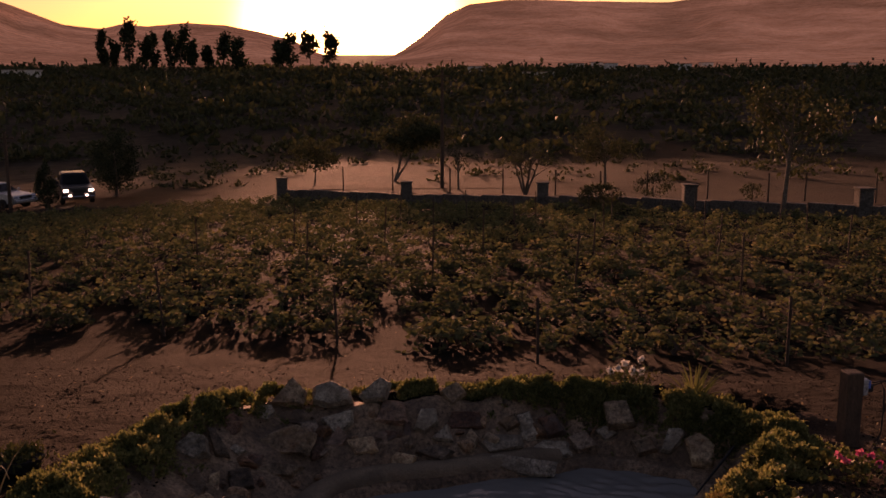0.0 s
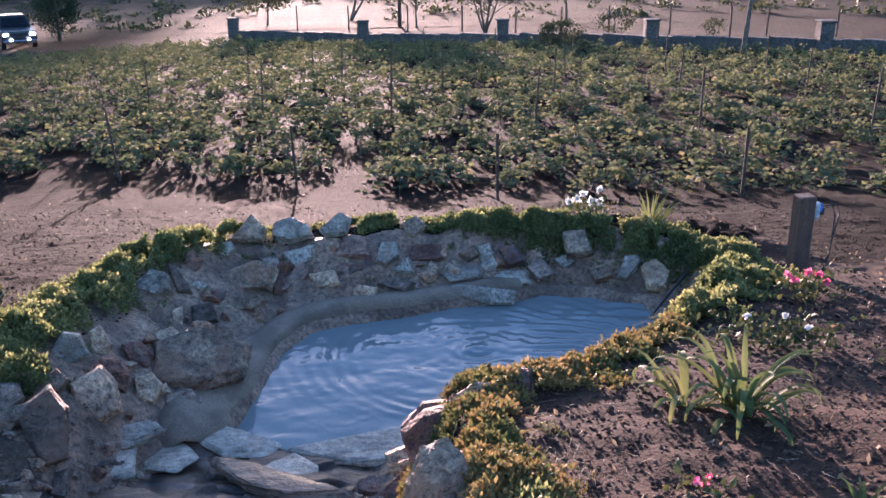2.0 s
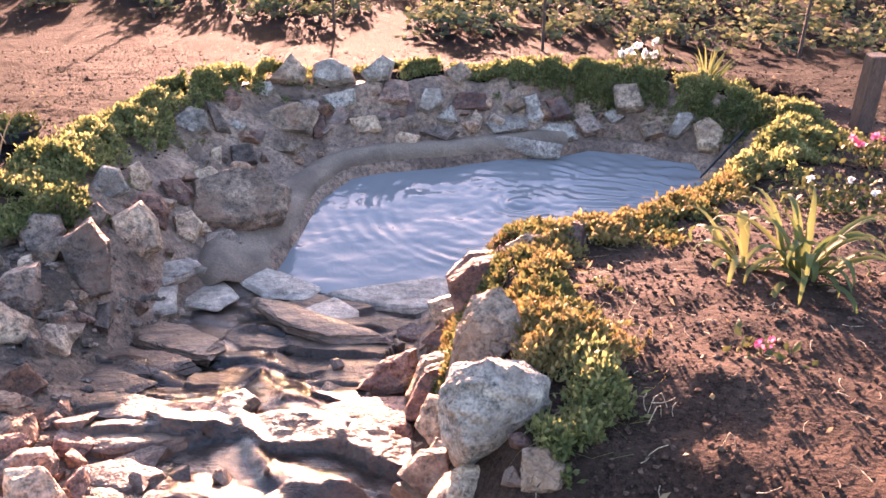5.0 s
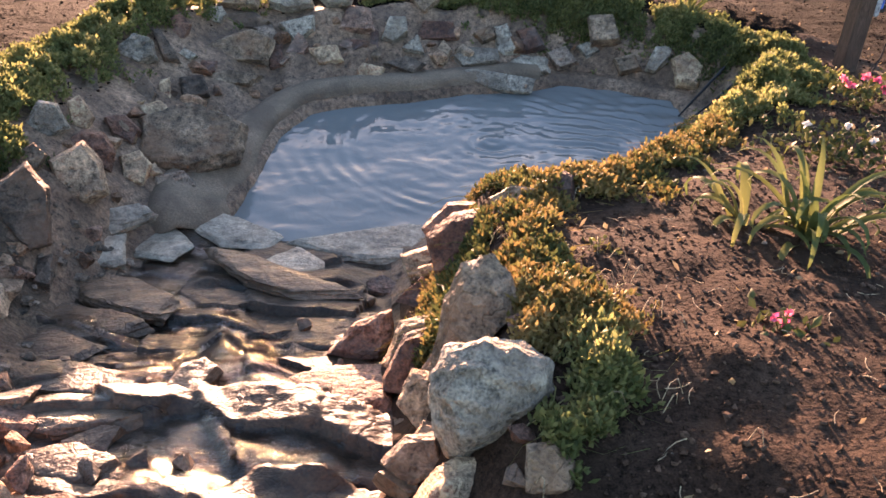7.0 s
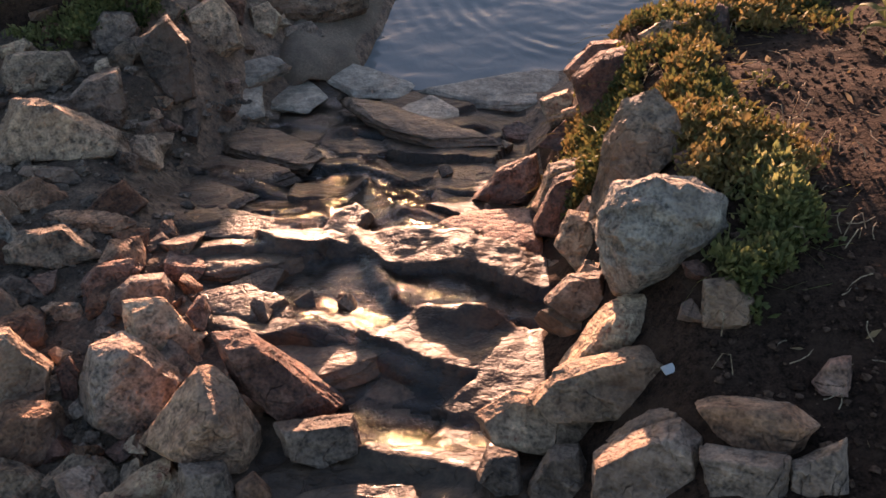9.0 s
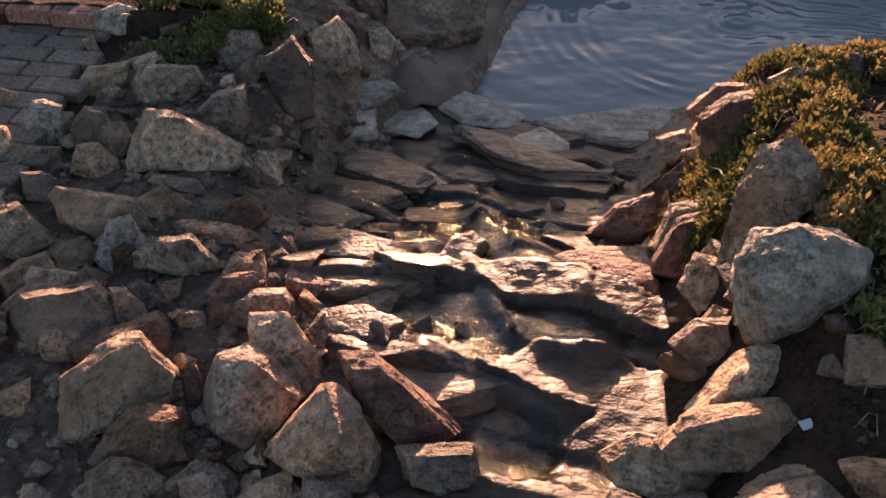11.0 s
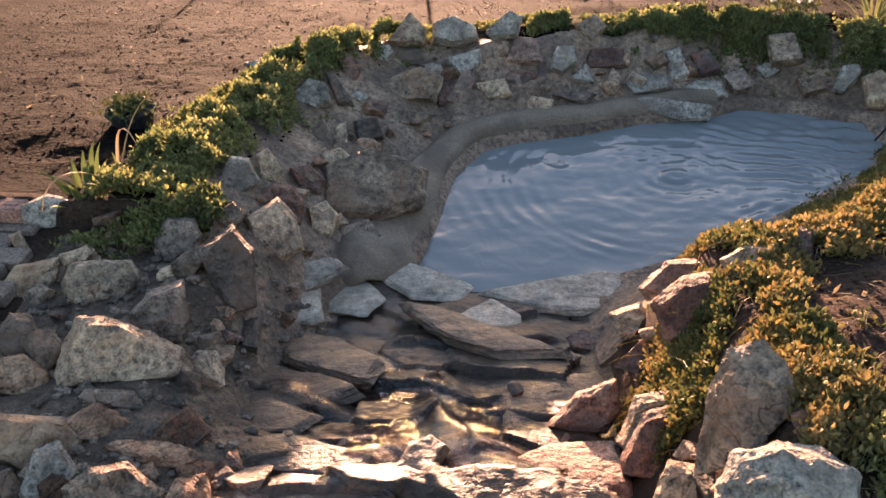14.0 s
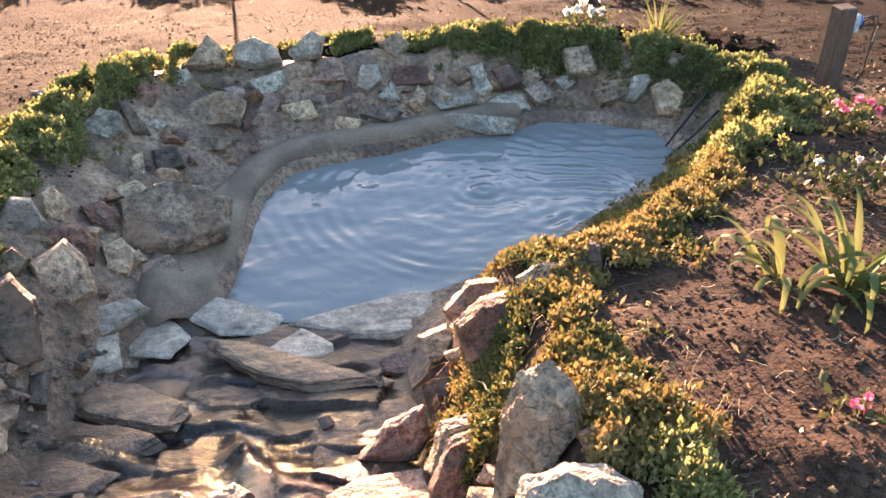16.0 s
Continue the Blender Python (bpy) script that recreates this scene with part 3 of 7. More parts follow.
gx, gy = spaced(-3.0, 3.2, 0.03, -1800, 1800), spaced(0.9, 7.6, 0.03, -60, 3000)
GX, GY = np.meshgrid(gx, gy)
GZ = height(GX, GY)
index = np.arange(GX.size).reshape(GX.shape)
quads = np.stack([index[:-1, :-1], index[:-1, 1:], index[1:, 1:], index[1:, :-1]], -1).reshape(-1, 4)
mx_, my_ = (GX[:-1, :-1] + GX[1:, 1:]).ravel() / 2, (GY[:-1, :-1] + GY[1:, 1:]).ravel() / 2
side_ = np.full(mx_.shape, 9.0)
near_ = (np.abs(mx_) < 4) & (my_ > 1) & (my_ < 9)
side_[near_] = pool_side(mx_[near_], my_[near_])
in_bed = (np.abs(mx_ - bed_mid(my_)) - bed_half(my_) < 0.0) & (my_ < 3.9) & (my_ > 0.3) & (side_ > 0.02)
in_basin = (side_ < wall_width(mx_) + 0.03) & ~in_bed & ~((my_ < 4.0) & (mx_ > 0.25)) & ~((mx_ > 0.6) & (my_ < 4.6) & (side_ > 0.25))
all_v = np.stack([GX.ravel(), GY.ravel(), GZ.ravel()], 1)
for name_, mask_, mat_, lab_, cat_ in (("ground", ~(in_bed | in_basin), SOIL, "dry reddish brown tilled soil sloping to a valley", "ground"),
                                       ("pool_wall", in_basin, MORTAR, "rough stone and mortar lining of the pool", "pool wall"),
                                       ("stream_bed", in_bed, BED, "wet brown rock bed of the little stream", "stream bed")):
    q_, v_ = quads[mask_], all_v
    if name_ == "stream_bed":
        # a closer mesh, so that ledges and cracks keep their edges
        fx_, fy_ = np.meshgrid(np.arange(-1.75, 0.35, 0.011), np.arange(0.3, 4.0, 0.011))
        fi_ = np.arange(fx_.size).reshape(fx_.shape)
        q_ = np.stack([fi_[:-1, :-1], fi_[:-1, 1:], fi_[1:, 1:], fi_[1:, :-1]], -1).reshape(-1, 4)
        ex_, ey_ = fx_[:-1, :-1].ravel(), fy_[:-1, :-1].ravel()
        q_ = q_[(np.abs(ex_ - bed_mid(ey_)) - bed_half(ey_) < 0.03) & (ey_ < 3.92) & (pool_side(ex_, ey_) > 0.0)]
        v_ = np.stack([fx_.ravel(), fy_.ravel(), height(fx_, fy_).ravel() - 0.003], 1)
    used, inv = np.unique(q_, return_inverse=True)
    me_ = mesh_of(name_, v_[used], inv.reshape(-1, 4), mat_)
    if name_ == "ground":
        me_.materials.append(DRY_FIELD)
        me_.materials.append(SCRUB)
        me_.materials.append(FIELD_SOIL_SHADED)
        me_.materials.append(RUBBLE)
        cx_, cy_ = mx_[mask_], my_[mask_]
        wall_y = np.interp(cx_, [p_[0] for p_ in wall_pts], [p_[1] for p_ in wall_pts])
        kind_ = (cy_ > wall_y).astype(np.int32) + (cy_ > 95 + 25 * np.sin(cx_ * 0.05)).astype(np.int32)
        # ground past the pool and left bank gets the soil with painted shade
        shaded_ = (kind_ == 0) & ((cy_ > 5.5 + 0.5 * fbm(cx_ * 1.3, cy_ * 1.3)) | ((cx_ < -1.5) & (cy_ > 3.7)))
        kind_[shaded_] = 3
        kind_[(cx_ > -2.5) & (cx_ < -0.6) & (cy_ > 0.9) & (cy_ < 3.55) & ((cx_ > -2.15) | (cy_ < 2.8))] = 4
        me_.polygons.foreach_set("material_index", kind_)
    ob_ = tagged(new(name_, me_), lab_, cat_, kind="structure")
    if name_ == "pool_wall":
        POOL_WALL = ob_

# ---- water ----
wx, wy = np.meshgrid(np.arange(-1.0, 1.75, 0.012), np.arange(3.65, 5.7, 0.012))
ripple_at = (0.42, 4.78)
rr_ = np.hypot(wx - ripple_at[0], (wy - ripple_at[1]) * 1.05)
ang_ = np.arctan2(wy - ripple_at[1], wx - ripple_at[0])
gate_ = 1.5 * ease(0.45, 0.8, vnoise(wx * 2.6 + 4, wy * 3.4 + 1)) + 0.12
wob_ = 1.6 * fbm(wx * 2.5, wy * 2.5, octaves=2)
wz = 0.0072 * np.sin(rr_ * 74 + wob_ * 2.4) * np.exp(-rr_ * 1.9) * gate_ + 0.009 * fbm(wx * 4, wy * 6, octaves=3) + 0.0022 * fbm(wx * 15 + 3, wy * 24, octaves=2) * ease(-0.5, 0.6, wx) + 0.014 * np.exp(-(rr_ / 0.05) ** 2)
wz = wz + ease(0.5, 1.1, wx) * 0.007 * np.sin(wy * 62 + 16 * wx + 7 * fbm(wx * 3, wy * 3)) * vnoise(wx * 5, wy * 5)
idx_ = np.arange(wx.size).reshape(wx.shape)
q_ = np.stack([idx_[:-1, :-1], idx_[:-1, 1:], idx_[1:, 1:], idx_[1:, :-1]], -1).reshape(-1, 4)
keep_ = (pool_side((wx[:-1, :-1] + 0.006).ravel(), (wy[:-1, :-1] + 0.006).ravel()) < 0.05)
q_ = q_[keep_]
used, inv = np.unique(q_, return_inverse=True)
tagged(new("pool_water", mesh_of("pool_water", np.stack([wx.ravel(), wy.ravel(), wz.ravel()], 1)[used], inv.reshape(-1, 4), POOL_WATER)), "milky blue grey warm water with rings of ripples", "water", kind="structure")

sx_, sy_ = np.meshgrid(np.arange(-1.6, 0.2, 0.014), np.arange(0.9, 3.9, 0.014))
d_ = np.abs(sx_ - bed_mid(sy_)) - bed_half(sy_)
bz_ = bed_floor(sy_)
drift_ = sy_ + 0.25 * sx_
flow = 0.006 * fbm(sx_ * 5 + 0.8 * np.sin(sy_ * 3), drift_ * 8, octaves=2) + 0.0016 * np.sin(drift_ * 95 + 11 * vnoise(sx_ * 7, sy_ * 7) + 14 * sx_) * ease(0.45, 0.8, vnoise(sx_ * 4 + 7, sy_ * 4)) + 0.0026 * fbm(sx_ * 16 + 4, sy_ * 30, octaves=3)
run_x = np.interp(sy_, [1.0, 1.4, 1.7, 1.9, 2.1, 2.3, 2.5, 2.8, 3.1, 3.5, 3.8], [-0.45, -0.45, -0.38, -0.42, -0.58, -0.68, -0.62, -0.82, -0.95, -1.0, -0.95])
run_half = np.interp(sy_, [1.0, 1.6, 2.0, 2.5, 3.0, 3.8], [0.22, 0.22, 0.22, 0.26, 0.28, 0.22])
sz_ = bz_ + (0.8 * bed_smooth(sx_, sy_) + 0.35 * plates(sx_, sy_)) * ease(0.3, -0.1, d_) * ease(3.95, 3.5, sy_) + 0.008 + flow - 0.10 * ease(-0.03, 0.12, d_) - 0.028 * ease(0.0, 0.16, np.abs(sx_ - run_x) - run_half + 0.10 * fbm(sx_ * 5, sy_ * 5, octaves=3))
idx_ = np.arange(sx_.size).reshape(sx_.shape)
q_ = np.stack([idx_[:-1, :-1], idx_[:-1, 1:], idx_[1:, 1:], idx_[1:, :-1]], -1).reshape(-1, 4)
q_ = q_[(d_[:-1, :-1].ravel() < 0.05)]
used, inv = np.unique(q_, return_inverse=True)
tagged(new("stream_water", mesh_of("stream_water", np.stack([sx_.ravel(), sy_.ravel(), sz_.ravel()], 1)[used], inv.reshape(-1, 4), STREAM_WATER)), "thin clear water running down over rock", "water", kind="structure")

# ---- concrete curb along the water ----
cl_ = [Vector((x, y)) for x, y in ((-0.80, 3.90), (-0.86, 4.05), (-0.80, 4.3), (-0.76, 4.7), (-0.62, 5.06), (-0.38, 5.20), (0.0, 5.31), (0.3, 5.42), (0.62, 5.49), (0.78, 5.52))]
line_ = []
for i in range(len(cl_) - 1):
    p0, p1, p2, p3 = cl_[max(0, i - 1)], cl_[i], cl_[i + 1], cl_[min(len(cl_) - 1, i + 2)]
    for k in np.linspace(0, 1, 12, endpoint=False):
        line_.append(0.5 * (2 * p1 + (p2 - p0) * k + (2 * p0 - 5 * p1 + 4 * p2 - p3) * k ** 2 + (3 * p1 - p0 - 3 * p2 + p3) * k ** 3))
cv_, cf_ = [], []
section = ((-0.02, -0.25), (0.0, 0.02), (0.005, 0.075), (0.03, 0.10), (0.09, 0.11), (0.15, 0.10), (0.19, 0.075), (0.23, 0.0), (0.25, -0.1))
for i, p in enumerate(line_):
    d = (line_[min(i + 1, len(line_) - 1)] - line_[max(i - 1, 0)]).normalized()
    n_ = Vector((-d.y, d.x))
    for j, (o, z) in enumerate(section):
        w_ = 0.012 * float(fbm(i * 0.18, j * 0.7)) + 0.02 * float(fbm(i * 0.05 + 9, 0.5))
        wide_ = 1 + 0.75 * float(ease(44, 14, i))
        sink_ = 0.10 * float(ease(9, 0, i)) + 0.03 * float(ease(44, 14, i)) * (o < 0.05)
        q = p + n_ * (o * wide_ * (1 + 2 * w_) + w_)
        cv_.append((q.x, q.y, z + w_ * 0.6 - sink_ + (0.05 * float(ease(44, 14, i)) if o > 0.12 else 0)))
    if i:
        for j in range(len(section) - 1):
            a_ = (i - 1) * len(section) + j
            cf_.append((a_, a_ + len(section), a_ + len(section) + 1, a_ + 1))
tagged(new("pool_curb", mesh_of("pool_curb", cv_, cf_, CONCRETE)), "rounded worn concrete curb along the water", "curb", kind="structure")

# ---- stones ----
SPHERES = {}


def sphere_dirs(sub):
    if sub not in SPHERES:
        bm = bmesh.new()
        bmesh.ops.create_icosphere(bm, subdivisions=sub, radius=1)
        v = np.array([p.co[:] for p in bm.verts])
        f = np.array([[p.index for p in q.verts] for q in bm.faces])
        bm.free()
        SPHERES[sub] = (v / np.linalg.norm(v, axis=1)[:, None], f)
    return SPHERES[sub]


def stone_data(seed, size, material, sub=4, cuts=8, worn=0.022, name="rock", outline=None, front=0.82, bulge=False):
    """A broken stone: the hull of a few points, edges knocked off, with a rough skin, w by d by h metres.
    outline: its corners as seen from the front, in -1..1; the front face is smaller than the girth and sits a little low."""
    rng = np.random.default_rng(seed)
    n = rng.normal(size=(cuts + 3, 3))
    n /= np.linalg.norm(n, axis=1)[:, None]
    n = np.sign(n) * np.abs(n) ** 0.75
    n *= rng.uniform(0.8, 1.08, (len(n), 1))
    if outline:
        o = np.array(outline)
        k = len(o)
        fall = 0.0 if size[1] < 0.45 * min(size[0], size[2]) else 0.16
        n = np.concatenate([np.column_stack([o[:, 0] * front, -1 + rng.uniform(0, 0.35, k), o[:, 1] * front - fall * (1 - front) * 2]),
                            np.column_stack([o[:, 0], rng.uniform(-0.3, 0.2, k), o[:, 1]]), np.column_stack([o[:, 0] * 0.85, np.full(k, 1.0), o[:, 1] * 0.8])])
        if bulge:
            n = np.concatenate([n * np.array([0.72, 1.0, 0.72]), np.column_stack([o[:, 0] * 0.88, np.full(k, -0.55), o[:, 1] * 0.88]), np.column_stack([o[:, 0] * 0.97, np.full(k, -0.25), o[:, 1] * 0.97]), n[k:2 * k]])
    bm = bmesh.new()
    for p in n:
        bm.verts.new(p)
    bmesh.ops.convex_hull(bm, input=bm.verts)
    bmesh.ops.delete(bm, geom=[v for v in bm.verts if not v.link_faces], context="VERTS")
    bmesh.ops.dissolve_limit(bm, angle_limit=radians(14), verts=bm.verts, edges=bm.edges)
    bmesh.ops.bevel(bm, geom=list(bm.edges), offset=rng.uniform(0.012, 0.03), segments=1, profile=0.6, affect="EDGES", clamp_overlap=True)
    bmesh.ops.triangulate(bm, faces=bm.faces)
    for _ in range(sub - 1):
        limit = 0.13 if sub > 3 else 0.22
        long = [e for e in bm.edges if e.calc_length() > limit]
        if long:
            bmesh.ops.subdivide_edges(bm, edges=long, cuts=1)
            bmesh.ops.triangulate(bm, faces=[f for f in bm.faces if len(f.verts) > 3])
    bm.normal_update()
    p = np.array([v.co[:] for v in bm.verts])
    nn = np.array([v.normal[:] for v in bm.verts])
    o = rng.uniform(0, 50, 3)
    layer = rng.normal(size=3)
    along = p @ (layer / np.linalg.norm(layer))
    k = fbm(p[:, 0] * 1.6 + o[0], p[:, 1] * 1.6 + o[1], p[:, 2] * 1.6 + o[2], 3) * worn * 2.6 + fbm(p[:, 0] * 7 + o[1], p[:, 1] * 7, p[:, 2] * 7 + o[2], 3) * worn * 1.6
    # split layers: small steps along one direction
    k += worn * 2.4 * (vnoise(np.floor(along * 7 + 1.2 * fbm(p[:, 0] * 3 + o[0], p[:, 1] * 3, p[:, 2] * 3)) * 3.7 + o[0], along * 0 + o[1]) - 0.5)
    p = p + nn * k[:, None]
    lo, hi = p.min(0), p.max(0)
    p = (p - (lo + hi) / 2) / (hi - lo) * np.array(size)
    for v, c in zip(bm.verts, p):
        v.co = c
    me = bm_mesh(name, bm, material, True)
    me.set_sharp_from_angle(angle=radians(24))
    return me


STONE_LABELS = {"grey_stone": "rough broken grey stone", "pale_stone": "pale whitish rough stone", "tan_stone": "broken tan brown stone", "reddish_stone": "reddish brown angular stone",
                "dark_stone": "dark grey broken stone", "pale_wet_stone": "pale grey wet flat slab of rock", "wet_stone": "wet brown rock washed by the stream"}


HEAP, BESIDE, STREAM, WALL = "in the heap beside the brick paving", "beside the stream", "lying in the stream", "set in the mortar of the pool wall"


def stone(x, y, z, w, d, h, material=ROCK_GREY, outline=None, lean=0, rz=0, rx=0, ry=0, front=0.82, bulge=False, where="", sub=4, cuts=8, worn=0.024):
    """One stone; lean: how far its top tips away from the stream's near end."""
    seed = int(abs(x * 7919 + y * 104729 + z * 1299709) * 100) % 999983
    rx -= lean
    if where == WALL:
        return part("wall_stone", stone_data(seed, (w, d, h), material, sub, cuts, worn, "wall_stone", outline, front, bulge), POOL_WALL, at=pose(x, y, z, rx, ry, rz))
    ob = new("rock", stone_data(seed, (w, d, h), material, sub, cuts, worn, "rock", outline, front, bulge))
    ob.matrix_world = pose(x, y, z, rx, ry, rz)
    return tagged(ob, STONE_LABELS[material.name] + " " + where, "rock", "rocks round the pool and stream")


stone(-1.72, 1.98, 0.48, 0.26, 0.16, 0.20, ROCK_DARK, [(-1.0, 0.2), (-1.0, -0.7), (0.0, -1.0), (1.0, -0.8), (1.0, 0.1), (0.8, 0.6), (-0.7, 1.0), (-0.8, 0.9)], lean=36, rz=39, front=0.85, where=HEAP)
stone(-1.57, 2.04, 0.47, 0.09, 0.07, 0.13, ROCK_TAN, [(-1.0, -0.4), (-0.6, -1.0), (1.0, -1.0), (0.9, -0.1), (0.2, 0.8), (-0.7, 1.0)], lean=36, rz=34, where=HEAP)
stone(-1.21, 2.08, 0.45, 0.19, 0.09, 0.12, ROCK_DARK, [(-1.0, -0.3), (-0.3, -1.0), (0.1, -0.8), (0.8, -0.8), (1.0, 0.1), (0.8, 0.8), (-0.1, 1.0), (-0.7, 0.6)], lean=36, rz=23, where=HEAP)
stone(-1.51, 2.26, 0.46, 0.25, 0.11, 0.14, ROCK_GREY, [(-1.0, 0.0), (-0.1, -0.9), (1.0, -1.0), (0.9, -0.4), (0.4, 0.8), (-0.4, 1.0), (-1.0, 0.6)], lean=36, rz=29, where=HEAP)
stone(-1.46, 2.41, 0.43, 0.26, 0.05, 0.18, ROCK_TAN, [(-0.2, -0.4), (0.5, -1.0), (1.0, -0.9), (0.5, 0.1), (-0.7, 1.0), (-1.0, 1.0)], lean=95, rz=26, where=HEAP)
stone(-1.71, 2.30, 0.45, 0.16, 0.12, 0.17, ROCK_WHITE, [(-1.0, -0.2), (-0.8, -0.8), (-0.4, -1.0), (1.0, -0.2), (0.8, 0.4), (0.7, 1.0), (-0.1, 1.0), (-0.7, 0.3)], lean=36, rz=33, where=HEAP)
stone(-1.83, 2.25, 0.44, 0.14, 0.08, 0.11, ROCK_GREY, [(-1.0, -0.4), (0.4, -1.0), (1.0, -0.2), (0.7, 0.9), (-0.2, 1.0), (-0.9, 0.6)], lean=36, rz=36, where=HEAP)
stone(-1.91, 2.13, 0.46, 0.16, 0.09, 0.12, ROCK_TAN, [(-0.9, -0.5), (0.0, -1.0), (1.0, -0.3), (0.9, 0.9), (0.0, 1.0), (-1.0, 0.6)], lean=36, rz=40, where=HEAP)
stone(-1.84, 2.14, 0.46, 0.17, 0.08, 0.11, ROCK_GREY, [(-1.0, -0.6), (-0.2, -1.0), (1.0, -0.4), (0.1, 0.0), (-0.5, 1.0), (-0.8, 0.5)], lean=36, rz=39, where=HEAP)
stone(-1.76, 2.14, 0.45, 0.16, 0.06, 0.08, ROCK_TAN, [(-0.5, -0.7), (0.9, -1.0), (1.0, -0.3), (0.4, 1.0), (-1.0, -0.3)], lean=36, rz=36, where=HEAP)
stone(-2.03, 2.31, 0.47, 0.21, 0.13, 0.18, ROCK_GREY, [(-1.0, -0.4), (-0.3, -1.0), (1.0, -0.8), (0.5, 0.3), (0.3, 1.0), (-0.6, 1.0)], lean=36, rz=39, where=HEAP)
stone(-1.82, 2.45, 0.46, 0.28, 0.16, 0.22, ROCK_GREY, [(-1.0, 0.0), (-0.4, -0.8), (0.8, -1.0), (1.0, -0.5), (0.7, 0.1), (-0.8, 1.0), (-1.0, 0.8)], lean=36, rz=33, where=HEAP)
stone(-1.98, 2.72, 0.44, 0.17, 0.11, 0.14, ROCK_TAN, [(-0.1, -0.9), (1.0, -1.0), (1.0, -0.2), (0.4, 0.9), (-0.4, 1.0), (-1.0, -0.3)], lean=36, rz=32, front=0.90, where=HEAP)
stone(-1.67, 2.80, 0.48, 0.42, 0.15, 0.28, ROCK_GREY, [(-1.0, -0.4), (0.6, -1.0), (1.0, -1.0), (0.8, -0.3), (0.0, 0.8), (-0.4, 1.0), (-0.5, 1.0), (-1.0, -0.1)], lean=36, rz=27, front=0.80, where=HEAP)
stone(-2.23, 2.89, 0.46, 0.16, 0.12, 0.19, ROCK_WHITE, [(-1.0, -0.4), (-0.3, -1.0), (0.6, -1.0), (1.0, 0.6), (0.3, 1.0), (-0.2, 1.0), (-1.0, 0.2)], lean=36, rz=35, where=HEAP)
stone(-2.04, 2.88, 0.45, 0.16, 0.12, 0.20, ROCK_DARK, [(-0.9, -0.3), (0.4, -1.0), (1.0, -0.3), (0.6, 0.8), (-0.1, 1.0), (-1.0, 0.3)], lean=36, rz=32, where=HEAP)
stone(-2.17, 2.70, 0.44, 0.18, 0.10, 0.13, ROCK_GREY, [(-1.0, -0.5), (0.0, -1.0), (1.0, -0.7), (1.0, 0.5), (-0.1, 1.0), (-0.9, 0.3)], lean=36, rz=36, where=HEAP)
stone(-2.48, 3.01, 0.46, 0.19, 0.10, 0.14, ROCK_GREY, [(-1.0, -0.4), (0.3, -1.0), (0.9, -0.9), (1.0, 0.3), (0.1, 1.0), (-0.7, 0.9)], lean=36, rz=37, where=HEAP)
stone(-2.33, 2.72, 0.48, 0.14, 0.11, 0.16, ROCK_TAN, [(-1.0, -0.5), (0.0, -1.0), (1.0, -0.2), (0.9, 0.6), (0.1, 1.0), (-0.5, 0.8)], lean=36, rz=38, where=HEAP)
stone(-1.65, 2.52, 0.44, 0.19, 0.09, 0.12, ROCK_TAN, [(-0.8, -0.4), (0.1, -1.0), (1.0, -0.5), (0.1, 1.0), (-1.0, 0.6)], lean=36, rz=29, where=HEAP)
stone(-1.42, 2.51, 0.42, 0.20, 0.09, 0.12, ROCK_TAN, [(-0.6, -0.6), (0.4, -1.0), (1.0, -0.4), (0.5, 1.0), (0.0, 0.8), (-1.0, -0.1)], lean=36, rz=24, front=0.90, where=HEAP)
stone(-2.17, 3.23, 0.44, 0.23, 0.11, 0.14, ROCK_GREY, [(-0.8, -0.6), (0.0, -1.0), (0.7, -0.3), (1.0, 0.8), (-0.3, 1.0), (-1.0, -0.1)], lean=36, rz=31, where=HEAP)
stone(-1.90, 3.23, 0.44, 0.28, 0.14, 0.18, ROCK_GREY, [(-0.9, -0.7), (0.4, -1.0), (1.0, -0.3), (0.8, 0.5), (-0.6, 1.0), (-1.0, 0.3)], lean=36, rz=27, where=HEAP)
stone(-1.63, 3.04, 0.43, 0.20, 0.15, 0.22, ROCK_DARK, [(-0.6, -0.7), (0.5, -1.0), (0.9, -0.3), (1.0, 1.0), (-0.2, 0.8), (-1.0, 0.3)], lean=36, rz=23, where=HEAP)
stone(-1.71, 3.51, 0.44, 0.19, 0.13, 0.18, ROCK_DARK, [(-0.8, -0.8), (0.5, -1.0), (1.0, -0.1), (0.8, 0.7), (-0.3, 1.0), (-1.0, 0.2)], lean=36, rz=21, where=HEAP)
stone(-1.47, 3.33, 0.42, 0.20, 0.15, 0.33, ROCK_DARK, [(-0.7, -0.3), (0.0, -1.0), (0.8, -0.9), (1.0, 0.4), (0.4, 1.0), (-1.0, 0.5)], lean=28, rz=18, front=0.90, where=HEAP)
stone(-1.39, 3.71, 0.35, 0.22, 0.16, 0.27, ROCK_GREY, [(-0.7, -0.6), (0.1, -1.0), (1.0, -0.7), (0.9, 0.3), (0.3, 1.0), (-1.0, 0.5)], lean=36, rz=15, front=0.80, where=HEAP)
stone(-1.60, 4.03, 0.43, 0.18, 0.13, 0.17, ROCK_WHITE, [(-0.9, -0.6), (0.1, -1.0), (1.0, -0.5), (0.6, 0.8), (-0.2, 1.0), (-1.0, 0.0)], lean=36, rz=17, where=HEAP)
stone(-1.50, 4.17, 0.40, 0.11, 0.08, 0.16, ROCK_GREY, [(-1.0, -0.7), (0.3, -1.0), (1.0, -0.3), (0.0, 1.0), (-1.0, 0.7)], lean=36, rz=15, where=HEAP)
